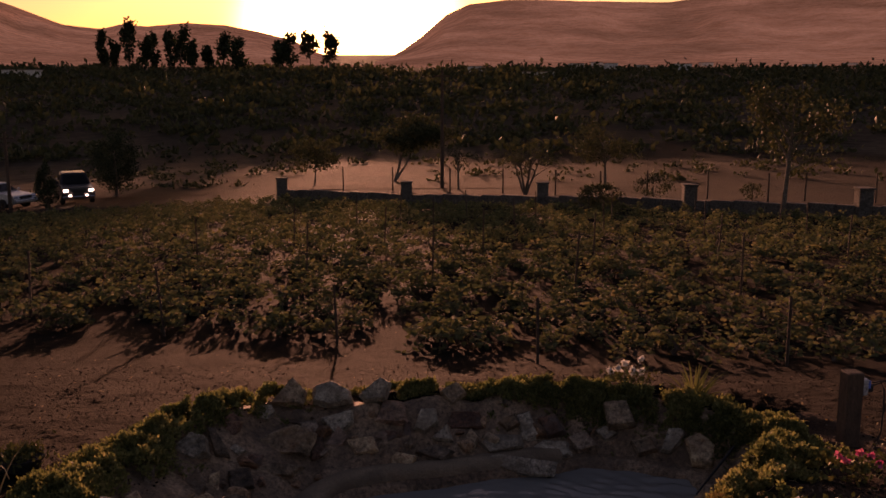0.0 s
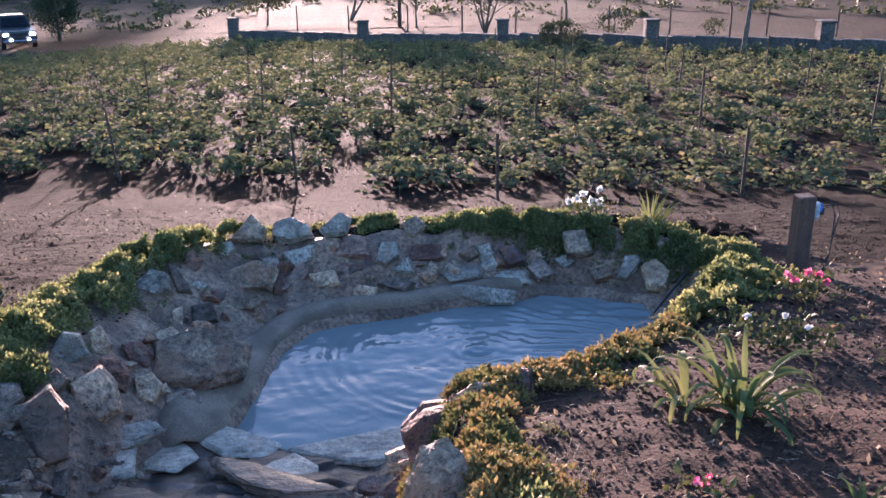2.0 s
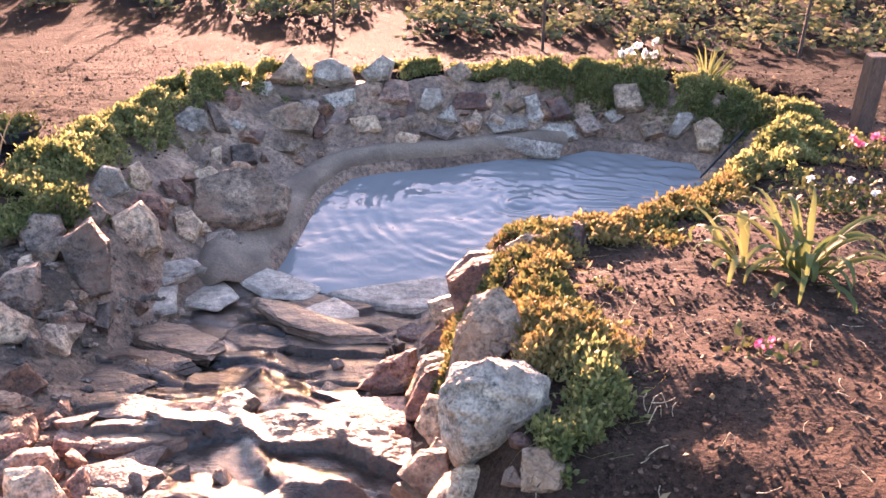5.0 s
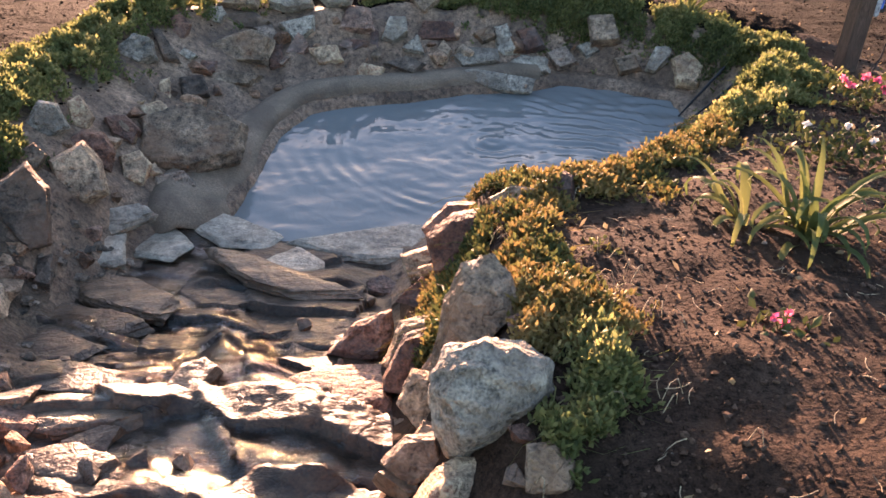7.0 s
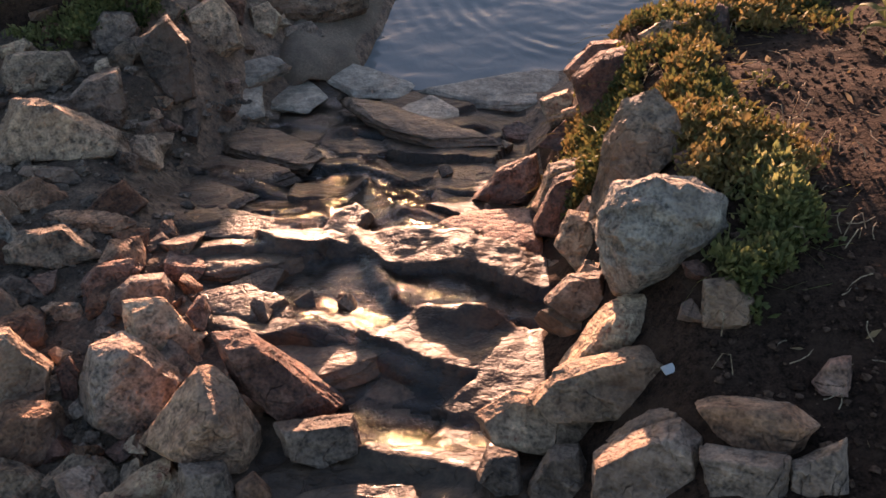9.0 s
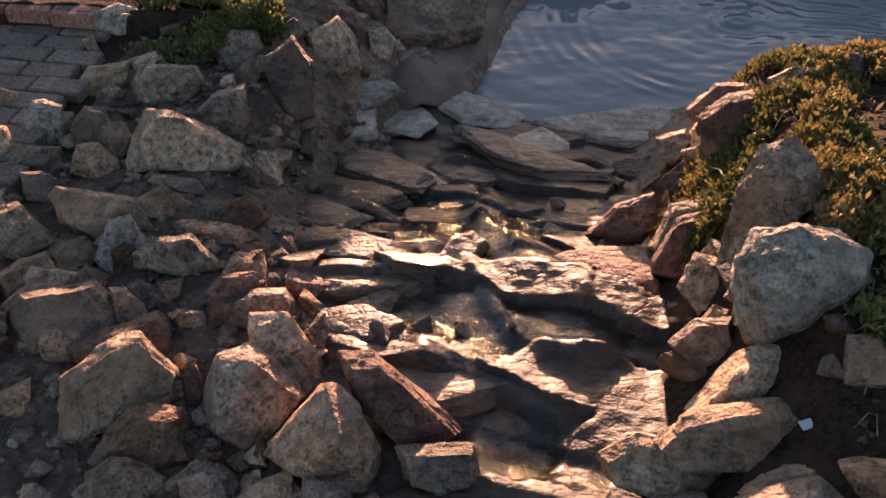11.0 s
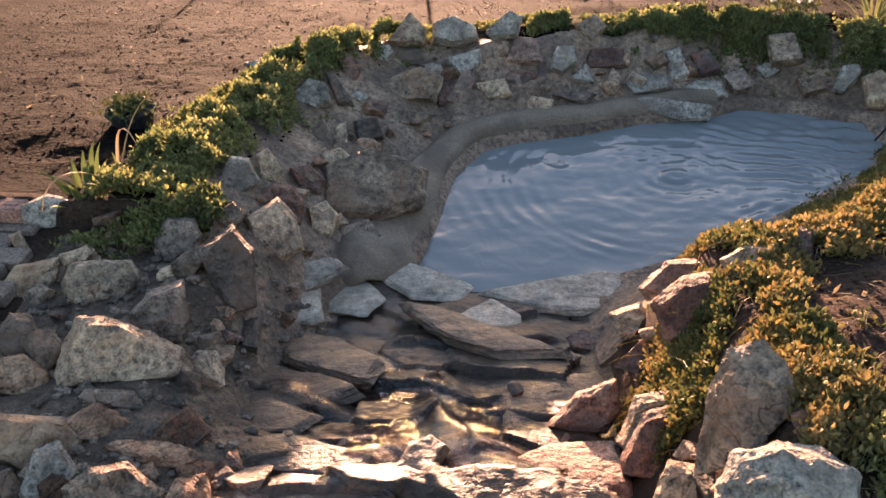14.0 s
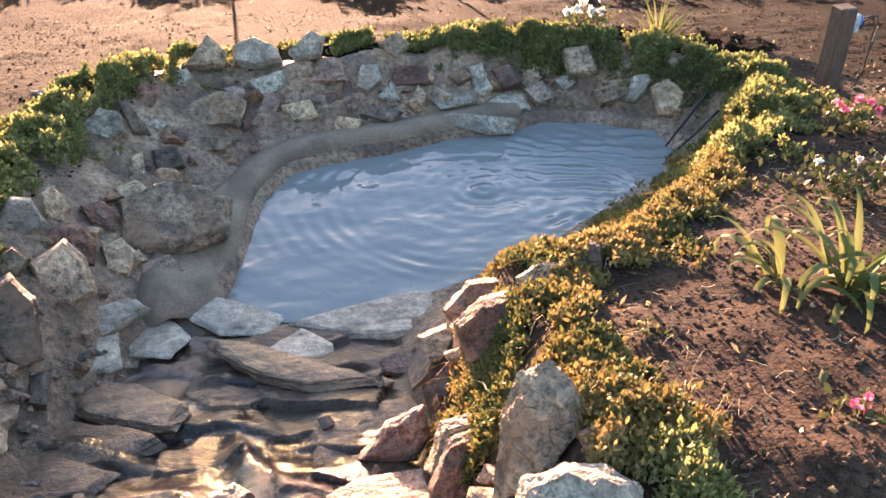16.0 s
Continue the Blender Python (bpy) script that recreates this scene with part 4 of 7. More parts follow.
stone(-2.25, 3.64, 0.48, 0.29, 0.12, 0.16, ROCK_WHITE, [(-0.8, -0.4), (-0.2, -0.9), (0.8, -1.0), (1.0, -0.1), (0.0, 1.0), (-1.0, 0.7)], lean=36, rz=29, where=HEAP)
stone(-2.29, 3.43, 0.47, 0.06, 0.05, 0.10, ROCK_GREY, [(-0.7, -0.9), (1.0, -1.0), (0.5, 1.0), (-1.0, 0.8)], lean=36, rz=31, where=HEAP)
stone(-1.42, 4.00, 0.30, 0.19, 0.14, 0.20, ROCK_RED, [(-0.4, -0.4), (0.7, -1.0), (1.0, -0.1), (0.6, 0.8), (-0.3, 1.0), (-1.0, 0.6)], lean=36, rz=14, where=HEAP)
stone(-1.35, 4.23, 0.28, 0.13, 0.09, 0.12, ROCK_GREY, [(-0.7, -0.5), (0.8, -1.0), (1.0, -0.1), (0.0, 1.0), (-1.0, 0.9)], lean=36, rz=12, where=HEAP)
stone(-1.26, 4.47, 0.25, 0.14, 0.09, 0.12, ROCK_GREY, [(-0.9, -0.7), (0.6, -1.0), (1.0, 0.2), (-0.1, 1.0), (-1.0, 0.7)], lean=45, rz=11, where=WALL)
stone(-1.90, 1.91, 0.48, 0.11, 0.06, 0.08, ROCK_TAN, [(-1.0, -0.7), (-0.6, -1.0), (0.7, -0.7), (1.0, 0.6), (0.1, 1.0), (-0.6, 0.7)], lean=36, rz=44, where=HEAP)
stone(-1.99, 2.04, 0.47, 0.09, 0.07, 0.11, ROCK_TAN, [(-1.0, -0.7), (0.2, -1.0), (1.0, 0.5), (0.6, 1.0), (-0.1, 1.0)], lean=36, rz=43, where=HEAP)
stone(-1.54, 2.12, 0.44, 0.12, 0.08, 0.11, ROCK_DARK, [(-0.5, -0.7), (1.0, -1.0), (0.7, 0.0), (-0.4, 1.0), (-1.0, 0.8)], lean=36, rz=32, where=HEAP)
stone(-1.40, 2.03, 0.44, 0.10, 0.06, 0.08, ROCK_GREY, [(-0.6, -0.2), (1.0, -1.0), (0.9, 0.4), (-0.4, 1.0), (-1.0, 0.9)], lean=36, rz=29, where=HEAP)
stone(-1.30, 2.14, 0.46, 0.18, 0.07, 0.10, ROCK_RED, [(-1.0, -1.0), (-0.1, -0.8), (1.0, 0.1), (0.7, 0.8), (-0.3, 1.0), (-0.9, 0.2)], lean=36, rz=25, where=HEAP)
stone(-2.07, 2.56, 0.45, 0.14, 0.10, 0.14, ROCK_DARK, [(-1.0, -0.4), (0.3, -1.0), (1.0, -0.4), (0.3, 0.6), (-0.8, 1.0)], lean=36, rz=36, where=HEAP)
stone(-1.63, 2.62, 0.43, 0.21, 0.10, 0.13, ROCK_DARK, [(-1.0, 0.7), (-0.4, 0.0), (1.0, -1.0), (0.5, 0.3), (-0.8, 1.0)], lean=36, rz=27, where=HEAP)
stone(-1.54, 3.66, 0.45, 0.12, 0.09, 0.12, ROCK_GREY, [(-0.9, -0.6), (0.3, -1.0), (1.0, 0.0), (0.3, 1.0), (-1.0, 0.4)], lean=36, rz=18, where=HEAP)
stone(-1.96, 3.63, 0.46, 0.13, 0.09, 0.11, ROCK_DARK, [(-1.0, -0.5), (-0.2, -1.0), (1.0, -0.1), (0.6, 1.0), (-1.0, 0.5)], lean=36, rz=24, where=HEAP)
stone(-1.14, 1.77, 0.47, 0.26, 0.23, 0.26, ROCK_DARK, [(-1.0, -0.3), (-0.4, -1.0), (0.0, -0.9), (1.0, -0.2), (0.6, 0.6), (0.2, 1.0), (-0.4, 1.0), (-0.8, 0.4)], lean=36, rz=31, front=0.80, where=HEAP)
stone(-0.91, 1.58, 0.55, 0.25, 0.23, 0.27, ROCK_TAN, [(-0.7, -0.2), (0.5, -1.0), (0.9, -1.0), (1.0, -0.3), (0.8, 0.5), (0.6, 0.9), (0.3, 1.0), (-0.2, 0.7), (-1.0, 0.1)], lean=36, rz=25, front=0.55, where=HEAP)
stone(-1.09, 1.91, 0.49, 0.17, 0.12, 0.23, ROCK_GREY, [(-1.0, 0.2), (-0.5, -0.2), (0.4, -1.0), (1.0, -1.0), (1.0, -0.4), (0.3, 0.8), (-0.8, 1.0)], lean=36, rz=27, front=0.75, where=HEAP)
stone(-1.48, 1.74, 0.50, 0.32, 0.16, 0.22, ROCK_GREY, [(-1.0, -0.6), (-0.8, -0.8), (0.1, -0.6), (0.7, -1.0), (1.0, -0.3), (0.7, 0.9), (0.2, 1.0), (-0.4, 0.7), (-0.6, 0.6)], lean=36, rz=41, front=0.85, where=HEAP)
stone(-1.53, 1.90, 0.42, 0.28, 0.14, 0.19, ROCK_TAN, [(-1.0, 0.6), (-0.5, 0.3), (0.2, 0.1), (0.7, -1.0), (1.0, 0.5), (0.8, 0.9), (-0.1, 1.0), (-0.9, 0.9)], lean=36, rz=39, where=HEAP)
stone(-1.37, 1.62, 0.45, 0.25, 0.14, 0.19, ROCK_TAN, [(-0.1, -0.7), (0.6, -1.0), (1.0, -0.4), (1.0, 0.4), (0.2, 1.0), (-0.4, 0.7), (-1.0, 0.1)], lean=36, rz=40, front=0.70, where=HEAP)
stone(-1.18, 1.54, 0.43, 0.20, 0.09, 0.13, ROCK_GREY, [(-0.3, -0.5), (0.5, -1.0), (1.0, -0.7), (0.2, 0.9), (-0.1, 1.0), (-1.0, 0.6)], lean=36, rz=37, where=HEAP)
stone(-1.34, 1.50, 0.42, 0.23, 0.16, 0.21, ROCK_GREY, [(-1.0, 0.1), (0.4, -1.0), (1.0, -0.6), (0.4, 0.5), (-0.1, 1.0), (-0.7, 0.9)], lean=36, rz=43, where=HEAP)
stone(-1.02, 1.46, 0.47, 0.17, 0.10, 0.13, ROCK_GREY, [(-1.0, 0.0), (0.6, -1.0), (0.8, -0.3), (1.0, 1.0), (0.1, 1.0), (-0.8, 0.6)], lean=36, rz=33, where=HEAP)
stone(-0.87, 1.44, 0.54, 0.12, 0.09, 0.14, ROCK_DARK, [(-1.0, -0.4), (0.7, -1.0), (1.0, -0.5), (0.9, 0.6), (-0.5, 1.0)], lean=36, rz=27, where=HEAP)
stone(-0.77, 1.44, 0.53, 0.08, 0.06, 0.08, ROCK_TAN, [(-1.0, -0.6), (0.4, -1.0), (1.0, -0.3), (0.3, 1.0), (-0.8, 0.6)], lean=36, rz=23, where=HEAP)
stone(-0.76, 1.74, 0.54, 0.26, 0.19, 0.28, ROCK_RED, [(-0.8, 0.0), (-0.3, -0.6), (0.4, -1.0), (1.0, -0.7), (0.2, -0.1), (-0.4, 0.9), (-1.0, 1.0)], lean=36, rz=19, front=0.80, where=HEAP)
stone(-0.65, 1.57, 0.53, 0.18, 0.09, 0.12, ROCK_DARK, [(-0.9, -0.3), (-0.1, -1.0), (1.0, -0.7), (0.9, 0.7), (0.0, 0.4), (-1.0, 1.0)], lean=36, rz=16, where=HEAP)
stone(-1.30, 1.79, 0.46, 0.06, 0.05, 0.12, ROCK_RED, [(-1.0, -0.6), (-0.2, -1.0), (1.0, 0.2), (0.8, 1.0), (-0.6, 0.6)], lean=36, rz=35, where=HEAP)
stone(-0.04, 1.63, 0.66, 0.32, 0.16, 0.18, ROCK_GREY, [(-0.7, -1.0), (-0.1, -0.9), (0.6, -0.5), (1.0, 0.2), (0.8, 0.9), (0.4, 1.0), (-0.1, 0.7), (-0.7, 0.1), (-1.0, -0.7)], lean=36, rz=-13, front=0.85, where=BESIDE)
stone(-0.16, 1.60, 0.56, 0.31, 0.12, 0.13, ROCK_GREY, [(-0.8, -0.8), (-0.3, -0.8), (0.2, -1.0), (0.8, -0.4), (1.0, 0.6), (0.5, 0.2), (-0.2, 0.5), (-0.5, 1.0), (-1.0, 0.1)], lean=36, rz=-8, where=BESIDE)
stone(0.02, 1.40, 0.70, 0.22, 0.15, 0.20, ROCK_DARK, [(-0.9, -1.0), (1.0, -0.3), (0.7, 0.8), (0.3, 1.0), (-0.1, 0.8), (-0.7, 0.3), (-1.0, -0.1)], lean=36, rz=-19, front=0.85, where=BESIDE)
stone(0.03, 1.48, 0.71, 0.16, 0.07, 0.10, ROCK_TAN, [(-0.6, -0.9), (0.3, -0.1), (1.0, 0.7), (0.5, 1.0), (-0.2, 0.5), (-1.0, -1.0)], lean=36, rz=-18, where=BESIDE)
stone(0.19, 1.42, 0.81, 0.21, 0.10, 0.11, ROCK_TAN, [(-0.5, -0.8), (0.0, -1.0), (0.8, -0.5), (1.0, 0.7), (0.5, 1.0), (-0.7, 0.3), (-1.0, -0.1)], lean=36, rz=-27, front=0.85, where=BESIDE)
# dark stone added as the shaded front face of the tan one above
stone(0.15, 1.32, 0.79, 0.16, 0.10, 0.13, ROCK_DARK, [(-0.4, -1.0), (1.0, -0.1), (0.8, 1.0), (-0.1, 0.6), (-1.0, 0.3)], lean=36, rz=-28, where=BESIDE)
stone(0.28, 1.31, 0.82, 0.10, 0.08, 0.14, ROCK_DARK, [(-0.7, -1.0), (1.0, -0.2), (0.2, 1.0), (-1.0, -0.1)], lean=36, rz=-34, where=BESIDE)
stone(-0.02, 1.76, 0.67, 0.20, 0.15, 0.19, ROCK_GREY, [(-0.5, -0.7), (0.5, -0.3), (1.0, 0.5), (0.8, 1.0), (0.2, 0.9), (-0.2, 0.6), (-1.0, -1.0)], lean=36, rz=-13, front=0.60, where=BESIDE)
stone(0.19, 1.69, 0.83, 0.11, 0.08, 0.12, ROCK_GREY, [(0.2, -0.9), (1.0, -0.4), (0.9, 0.4), (0.0, 1.0), (-1.0, 0.6), (-0.7, -1.0)], lean=36, rz=-22, where=BESIDE)
stone(0.35, 1.50, 0.84, 0.07, 0.06, 0.09, ROCK_RED, [(-0.3, -1.0), (1.0, -0.6), (0.3, 1.0), (-0.6, 0.6), (-1.0, -0.6)], lean=36, rz=-31, where=BESIDE)
stone(-0.14, 1.46, 0.57, 0.13, 0.10, 0.14, ROCK_DARK, [(-0.9, -0.2), (-1.0, -1.0), (0.9, -0.6), (1.0, 0.1), (0.5, 1.0), (-0.4, 0.8)], lean=36, rz=-10, where=BESIDE)
stone(-0.26, 1.47, 0.57, 0.10, 0.08, 0.10, ROCK_DARK, [(-1.0, -0.2), (-0.1, -1.0), (1.0, -0.7), (0.7, 0.9), (-0.6, 1.0)], lean=36, rz=-4, where=BESIDE)
stone(0.09, 1.91, 0.81, 0.28, 0.25, 0.29, ROCK_WHITE, [(-0.8, -0.5), (-0.5, -1.0), (-0.2, -1.0), (0.0, -0.5), (0.4, -0.3), (1.0, 0.2), (0.9, 0.7), (0.4, 1.0), (-0.2, 1.0), (-0.8, 0.7), (-1.0, 0.1)], lean=36, rz=-15, bulge=True, worn=0.030, where=BESIDE)
stone(0.09, 2.20, 0.81, 0.22, 0.13, 0.34, ROCK_GREY, [(-0.7, -0.9), (-0.3, -0.4), (0.2, -0.1), (1.0, 0.2), (0.7, 0.6), (0.1, 1.0), (-0.6, 0.8), (-0.9, 0.2), (-1.0, -1.0)], lean=36, rz=-12, front=0.70, where=BESIDE)
stone(-0.06, 2.55, 0.43, 0.18, 0.16, 0.21, ROCK_GREY, [(-0.3, -1.0), (0.7, -0.6), (1.0, 0.3), (0.6, 1.0), (-0.5, 0.7), (-1.0, -0.6)], lean=36, rz=-7, front=0.80, where=BESIDE)
stone(-0.22, 2.75, 0.31, 0.23, 0.18, 0.18, ROCK_RED, [(-0.3, -1.0), (0.6, -0.9), (1.0, -0.1), (0.8, 1.0), (-0.2, 0.5), (-1.0, -0.8)], lean=36, rz=-3, bulge=True, worn=0.030, where=STREAM)
stone(-0.05, 2.18, 0.56, 0.12, 0.09, 0.16, ROCK_GREY, [(0.1, -1.0), (1.0, -0.5), (0.6, 0.9), (-0.5, 1.0), (-1.0, -0.2)], lean=36, rz=-9, where=BESIDE)
stone(-0.07, 1.94, 0.60, 0.16, 0.10, 0.14, ROCK_DARK, [(0.1, -1.0), (1.0, -0.2), (0.7, 1.0), (-0.3, 0.7), (-1.0, -0.3)], lean=36, rz=-10, where=BESIDE)
stone(-0.04, 1.99, 0.61, 0.07, 0.05, 0.09, ROCK_GREY, [(-0.5, -1.0), (1.0, -1.0), (0.7, 0.8), (-0.4, 1.0), (-1.0, 0.0)], lean=36, rz=-10, where=BESIDE)
stone(0.10, 3.12, 0.53, 0.24, 0.13, 0.17, ROCK_RED, [(-0.7, -1.0), (0.1, 0.1), (0.9, 0.4), (1.0, 1.0), (-0.3, 0.7), (-1.0, -0.5)], lean=36, rz=-11, where=BESIDE)
stone(0.08, 2.87, 0.60, 0.20, 0.18, 0.24, ROCK_RED, [(-0.5, -1.0), (0.5, -0.6), (1.0, -0.1), (0.7, 1.0), (-0.2, 0.8), (-1.0, 0.1)], lean=36, rz=-11, front=0.75, where=BESIDE)
stone(-0.02, 3.22, 0.27, 0.15, 0.11, 0.15, ROCK_GREY, [(-0.3, -1.0), (0.7, -0.6), (1.0, 0.2), (0.4, 1.0), (-1.0, 0.4)], lean=36, rz=-8, where=BESIDE)
stone(-0.14, 3.40, 0.02, 0.19, 0.08, 0.14, ROCK_RED, [(-0.9, -0.7), (0.6, -1.0), (1.0, -0.3), (-0.3, 1.0), (-1.0, 0.2)], lean=80, rz=-4, where=STREAM)
stone(-0.03, 2.96, 0.35, 0.15, 0.02, 0.15, ROCK_RED, [(0.1, -1.0), (1.0, 0.3), (0.4, 1.0), (-1.0, -0.8)], lean=60, rz=-8, where=BESIDE)
stone(0.43, 3.04, 0.71, 0.13, 0.10, 0.13, ROCK_RED, [(-0.7, -1.0), (1.0, -0.6), (0.7, 0.9), (0.1, 1.0), (-1.0, -0.4)], lean=36, rz=-19, where=BESIDE)
stone(0.26, 2.96, 0.72, 0.15, 0.07, 0.09, ROCK_GREY, [(-0.7, -1.0), (0.8, -0.2), (1.0, 1.0), (-0.1, 1.0), (-1.0, -0.3)], lean=36, rz=-15, where=BESIDE)
stone(-0.06, 2.47, 0.45, 0.17, 0.13, 0.22, ROCK_RED, [(-0.9, -1.0), (0.8, -1.0), (1.0, 0.5), (0.7, 1.0), (-0.4, 0.6), (-1.0, -0.6)], lean=36, rz=-10, where=BESIDE)
stone(-0.53, 3.53, 0.05, 0.27, 0.05, 0.25, ROCK_PALE_WET, [(-0.8, -1.0), (1.0, -1.0), (1.0, 0.0), (0.2, 1.0), (-1.0, -0.1)], lean=95, rz=3, where=STREAM)
stone(-0.24, 3.76, 0.00, 0.71, 0.08, 0.31, ROCK_PALE_WET, [(-0.3, -1.0), (0.6, -1.0), (0.8, -0.2), (1.0, 0.8), (0.7, 1.0), (-0.1, 0.3), (-1.0, -0.4)], lean=90, rz=-4, where=STREAM)
stone(-0.29, 2.87, 0.16, 0.41, 0.06, 0.54, ROCK_WET, [(-0.8, -0.9), (-0.2, -1.0), (1.0, 0.2), (1.0, 0.7), (0.7, 1.0), (-0.8, 0.7), (-1.0, 0.3)], lean=100, rz=-2, where=STREAM)
stone(-0.88, 3.89, 0.01, 0.54, 0.06, 0.51, ROCK_PALE_WET, [(-0.7, 0.2), (0.0, -0.8), (0.7, -1.0), (1.0, -0.6), (-0.1, 0.3), (-1.0, 1.0)], lean=92, rz=9, where=STREAM)
stone(-1.25, 3.50, 0.11, 0.15, 0.06, 0.21, ROCK_PALE_WET, [(-0.9, -1.0), (0.8, -1.0), (1.0, 1.0), (-0.2, 1.0), (-1.0, -0.2)], lean=85, rz=18, where=STREAM)
stone(-1.13, 3.69, 0.03, 0.33, 0.05, 0.38, ROCK_PALE_WET, [(-0.5, -0.6), (0.4, -1.0), (1.0, -0.4), (0.6, 0.7), (0.0, 1.0), (-1.0, 0.7)], lean=95, rz=14, where=STREAM)
stone(-1.28, 3.67, 0.15, 0.38, 0.06, 0.16, ROCK_PALE_WET, [(0.0, -1.0), (1.0, 0.0), (0.7, 1.0), (-0.5, 0.7), (-1.0, -0.5)], lean=80, rz=17, where=STREAM)
stone(-0.56, 3.38, 0.11, 0.64, 0.06, 0.45, ROCK_WET, [(-0.5, -0.3), (0.2, -0.9), (1.0, -1.0), (0.3, -0.5), (-0.6, 0.8), (-1.0, 1.0)], lean=95, rz=5, where=STREAM)
stone(-1.08, 4.34, 0.17, 0.56, 0.25, 0.41, ROCK_GREY, [(-1.0, -0.7), (-0.1, -1.0), (0.8, -0.6), (1.0, 0.4), (0.1, 1.0), (-0.9, 0.6), (-1.0, 0.1)], lean=62, rz=12, where=WALL)
stone(-1.35, 4.24, 0.28, 0.16, 0.12, 0.16, ROCK_RED, [(-0.7, -0.2), (0.4, -1.0), (1.0, -0.1), (0.2, 1.0), (-1.0, 0.9)], lean=45, rz=16, where=WALL)
stone(-1.26, 4.48, 0.26, 0.18, 0.09, 0.12, ROCK_GREY, [(-0.5, -1.0), (1.0, -0.2), (0.3, 1.0), (-1.0, 0.7)], lean=45, rz=14, where=WALL)
stone(-0.99, 4.55, 0.09, 0.28, 0.21, 0.29, ROCK_GREY, [(-0.6, -1.0), (0.5, -0.7), (1.0, 0.2), (0.1, 1.0), (-1.0, 0.8)], lean=50, rz=9, where=WALL)
stone(-1.26, 4.05, 0.19, 0.14, 0.11, 0.18, ROCK_GREY, [(-1.0, -0.5), (0.2, -1.0), (1.0, 0.1), (0.3, 1.0), (-1.0, 0.8)], lean=45, rz=15, where=WALL)
stone(-1.10, 4.07, 0.10, 0.20, 0.10, 0.13, ROCK_DARK, [(-1.0, -0.5), (-0.1, -1.0), (1.0, -0.3), (0.4, 1.0), (-1.0, 0.8)], lean=45, rz=13, where=WALL)
stone(-1.46, 4.99, 0.37, 0.21, 0.14, 0.18, ROCK_WHITE, [(-1.0, -0.4), (0.1, -1.0), (1.0, -0.7), (0.9, 0.6), (0.0, 1.0), (-1.0, 0.2)], lean=45, rz=15, where=WALL)
stone(-1.23, 5.15, 0.29, 0.11, 0.06, 0.08, ROCK_WHITE, [(0.0, -1.0), (1.0, -0.3), (-0.3, 1.0), (-1.0, 0.1)], lean=45, rz=11, where=WALL)
stone(-1.14, 5.60, 0.35, 0.12, 0.09, 0.13, ROCK_WHITE, [(-1.0, -0.6), (0.2, -1.0), (1.0, 0.1), (0.5, 1.0), (-1.0, 0.7)], lean=45, rz=9, where=WALL)
stone(-1.03, 5.80, 0.41, 0.25, 0.17, 0.22, ROCK_GREY, [(0.8, -1.0), (1.0, 0.0), (0.3, 1.0), (-1.0, -0.8)], lean=45, rz=7, where=WALL)
stone(-0.74, 5.85, 0.39, 0.28, 0.15, 0.20, ROCK_WHITE, [(-1.0, -0.6), (-0.2, -1.0), (1.0, -0.6), (0.9, 0.2), (-0.1, 1.0), (-1.0, 0.6)], lean=45, rz=4, where=WALL)
stone(-0.45, 5.82, 0.43, 0.22, 0.13, 0.18, ROCK_WHITE, [(-0.6, -1.0), (0.7, -0.8), (1.0, 0.6), (0.3, 1.0), (-1.0, -0.4)], lean=45, rz=1, where=WALL)
stone(-0.69, 5.64, 0.26, 0.22, 0.14, 0.19, ROCK_WHITE, [(-0.2, 0.0), (0.0, -1.0), (1.0, 0.0), (1.0, 1.0), (-1.0, 0.4)], lean=45, rz=4, where=WALL)
stone(-1.03, 5.41, 0.23, 0.48, 0.16, 0.21, ROCK_GREY, [(-0.6, -0.9), (0.8, -1.0), (1.0, 0.4), (0.5, 1.0), (-0.4, 0.4), (-1.0, -0.3)], lean=45, rz=8, where=WALL)
stone(-1.33, 5.11, 0.35, 0.14, 0.11, 0.21, ROCK_DARK, [(-0.3, -0.9), (1.0, -1.0), (-0.3, 0.9), (-1.0, 1.0)], lean=45, rz=13, where=WALL)
stone(-1.98, 6.05, 0.07, 0.24, 0.12, 0.16, ROCK_WHITE, [(0.5, -1.0), (1.0, -0.3), (-0.1, 1.0), (-1.0, 1.0)], lean=45, rz=17, where=WALL)
stone(-1.36, 4.70, 0.28, 0.12, 0.09, 0.19, ROCK_DARK, [(-1.0, -0.6), (0.3, -1.0), (1.0, -0.3), (0.2, 1.0), (-1.0, 0.2)], lean=45, rz=14, where=WALL)
stone(-1.29, 4.80, 0.24, 0.07, 0.05, 0.14, ROCK_GREY, [(-1.0, -1.0), (0.8, -0.9), (1.0, 1.0), (-0.6, 0.7)], lean=45, rz=13, where=WALL)
stone(-1.55, 4.50, 0.38, 0.07, 0.05, 0.18, ROCK_DARK, [(-1.0, -1.0), (0.9, -1.0), (1.0, 1.0), (-0.7, 0.5)], lean=45, rz=17, where=WALL)
stone(-1.44, 5.37, 0.43, 0.09, 0.07, 0.17, ROCK_DARK, [(-0.9, -1.0), (0.4, -0.9), (1.0, 0.8), (-1.0, 1.0)], lean=45, rz=13, where=WALL)
stone(-1.29, 5.32, 0.38, 0.12, 0.09, 0.18, ROCK_RED, [(-0.9, -0.7), (0.2, -1.0), (1.0, 0.1), (0.0, 1.0), (-1.0, 0.5)], lean=45, rz=12, where=WALL)
stone(-0.34, 5.75, 0.30, 0.23, 0.14, 0.19, ROCK_RED, [(1.0, -1.0), (0.7, 0.8), (-0.5, 1.0), (-1.0, -0.9)], lean=45, rz=0, where=WALL)
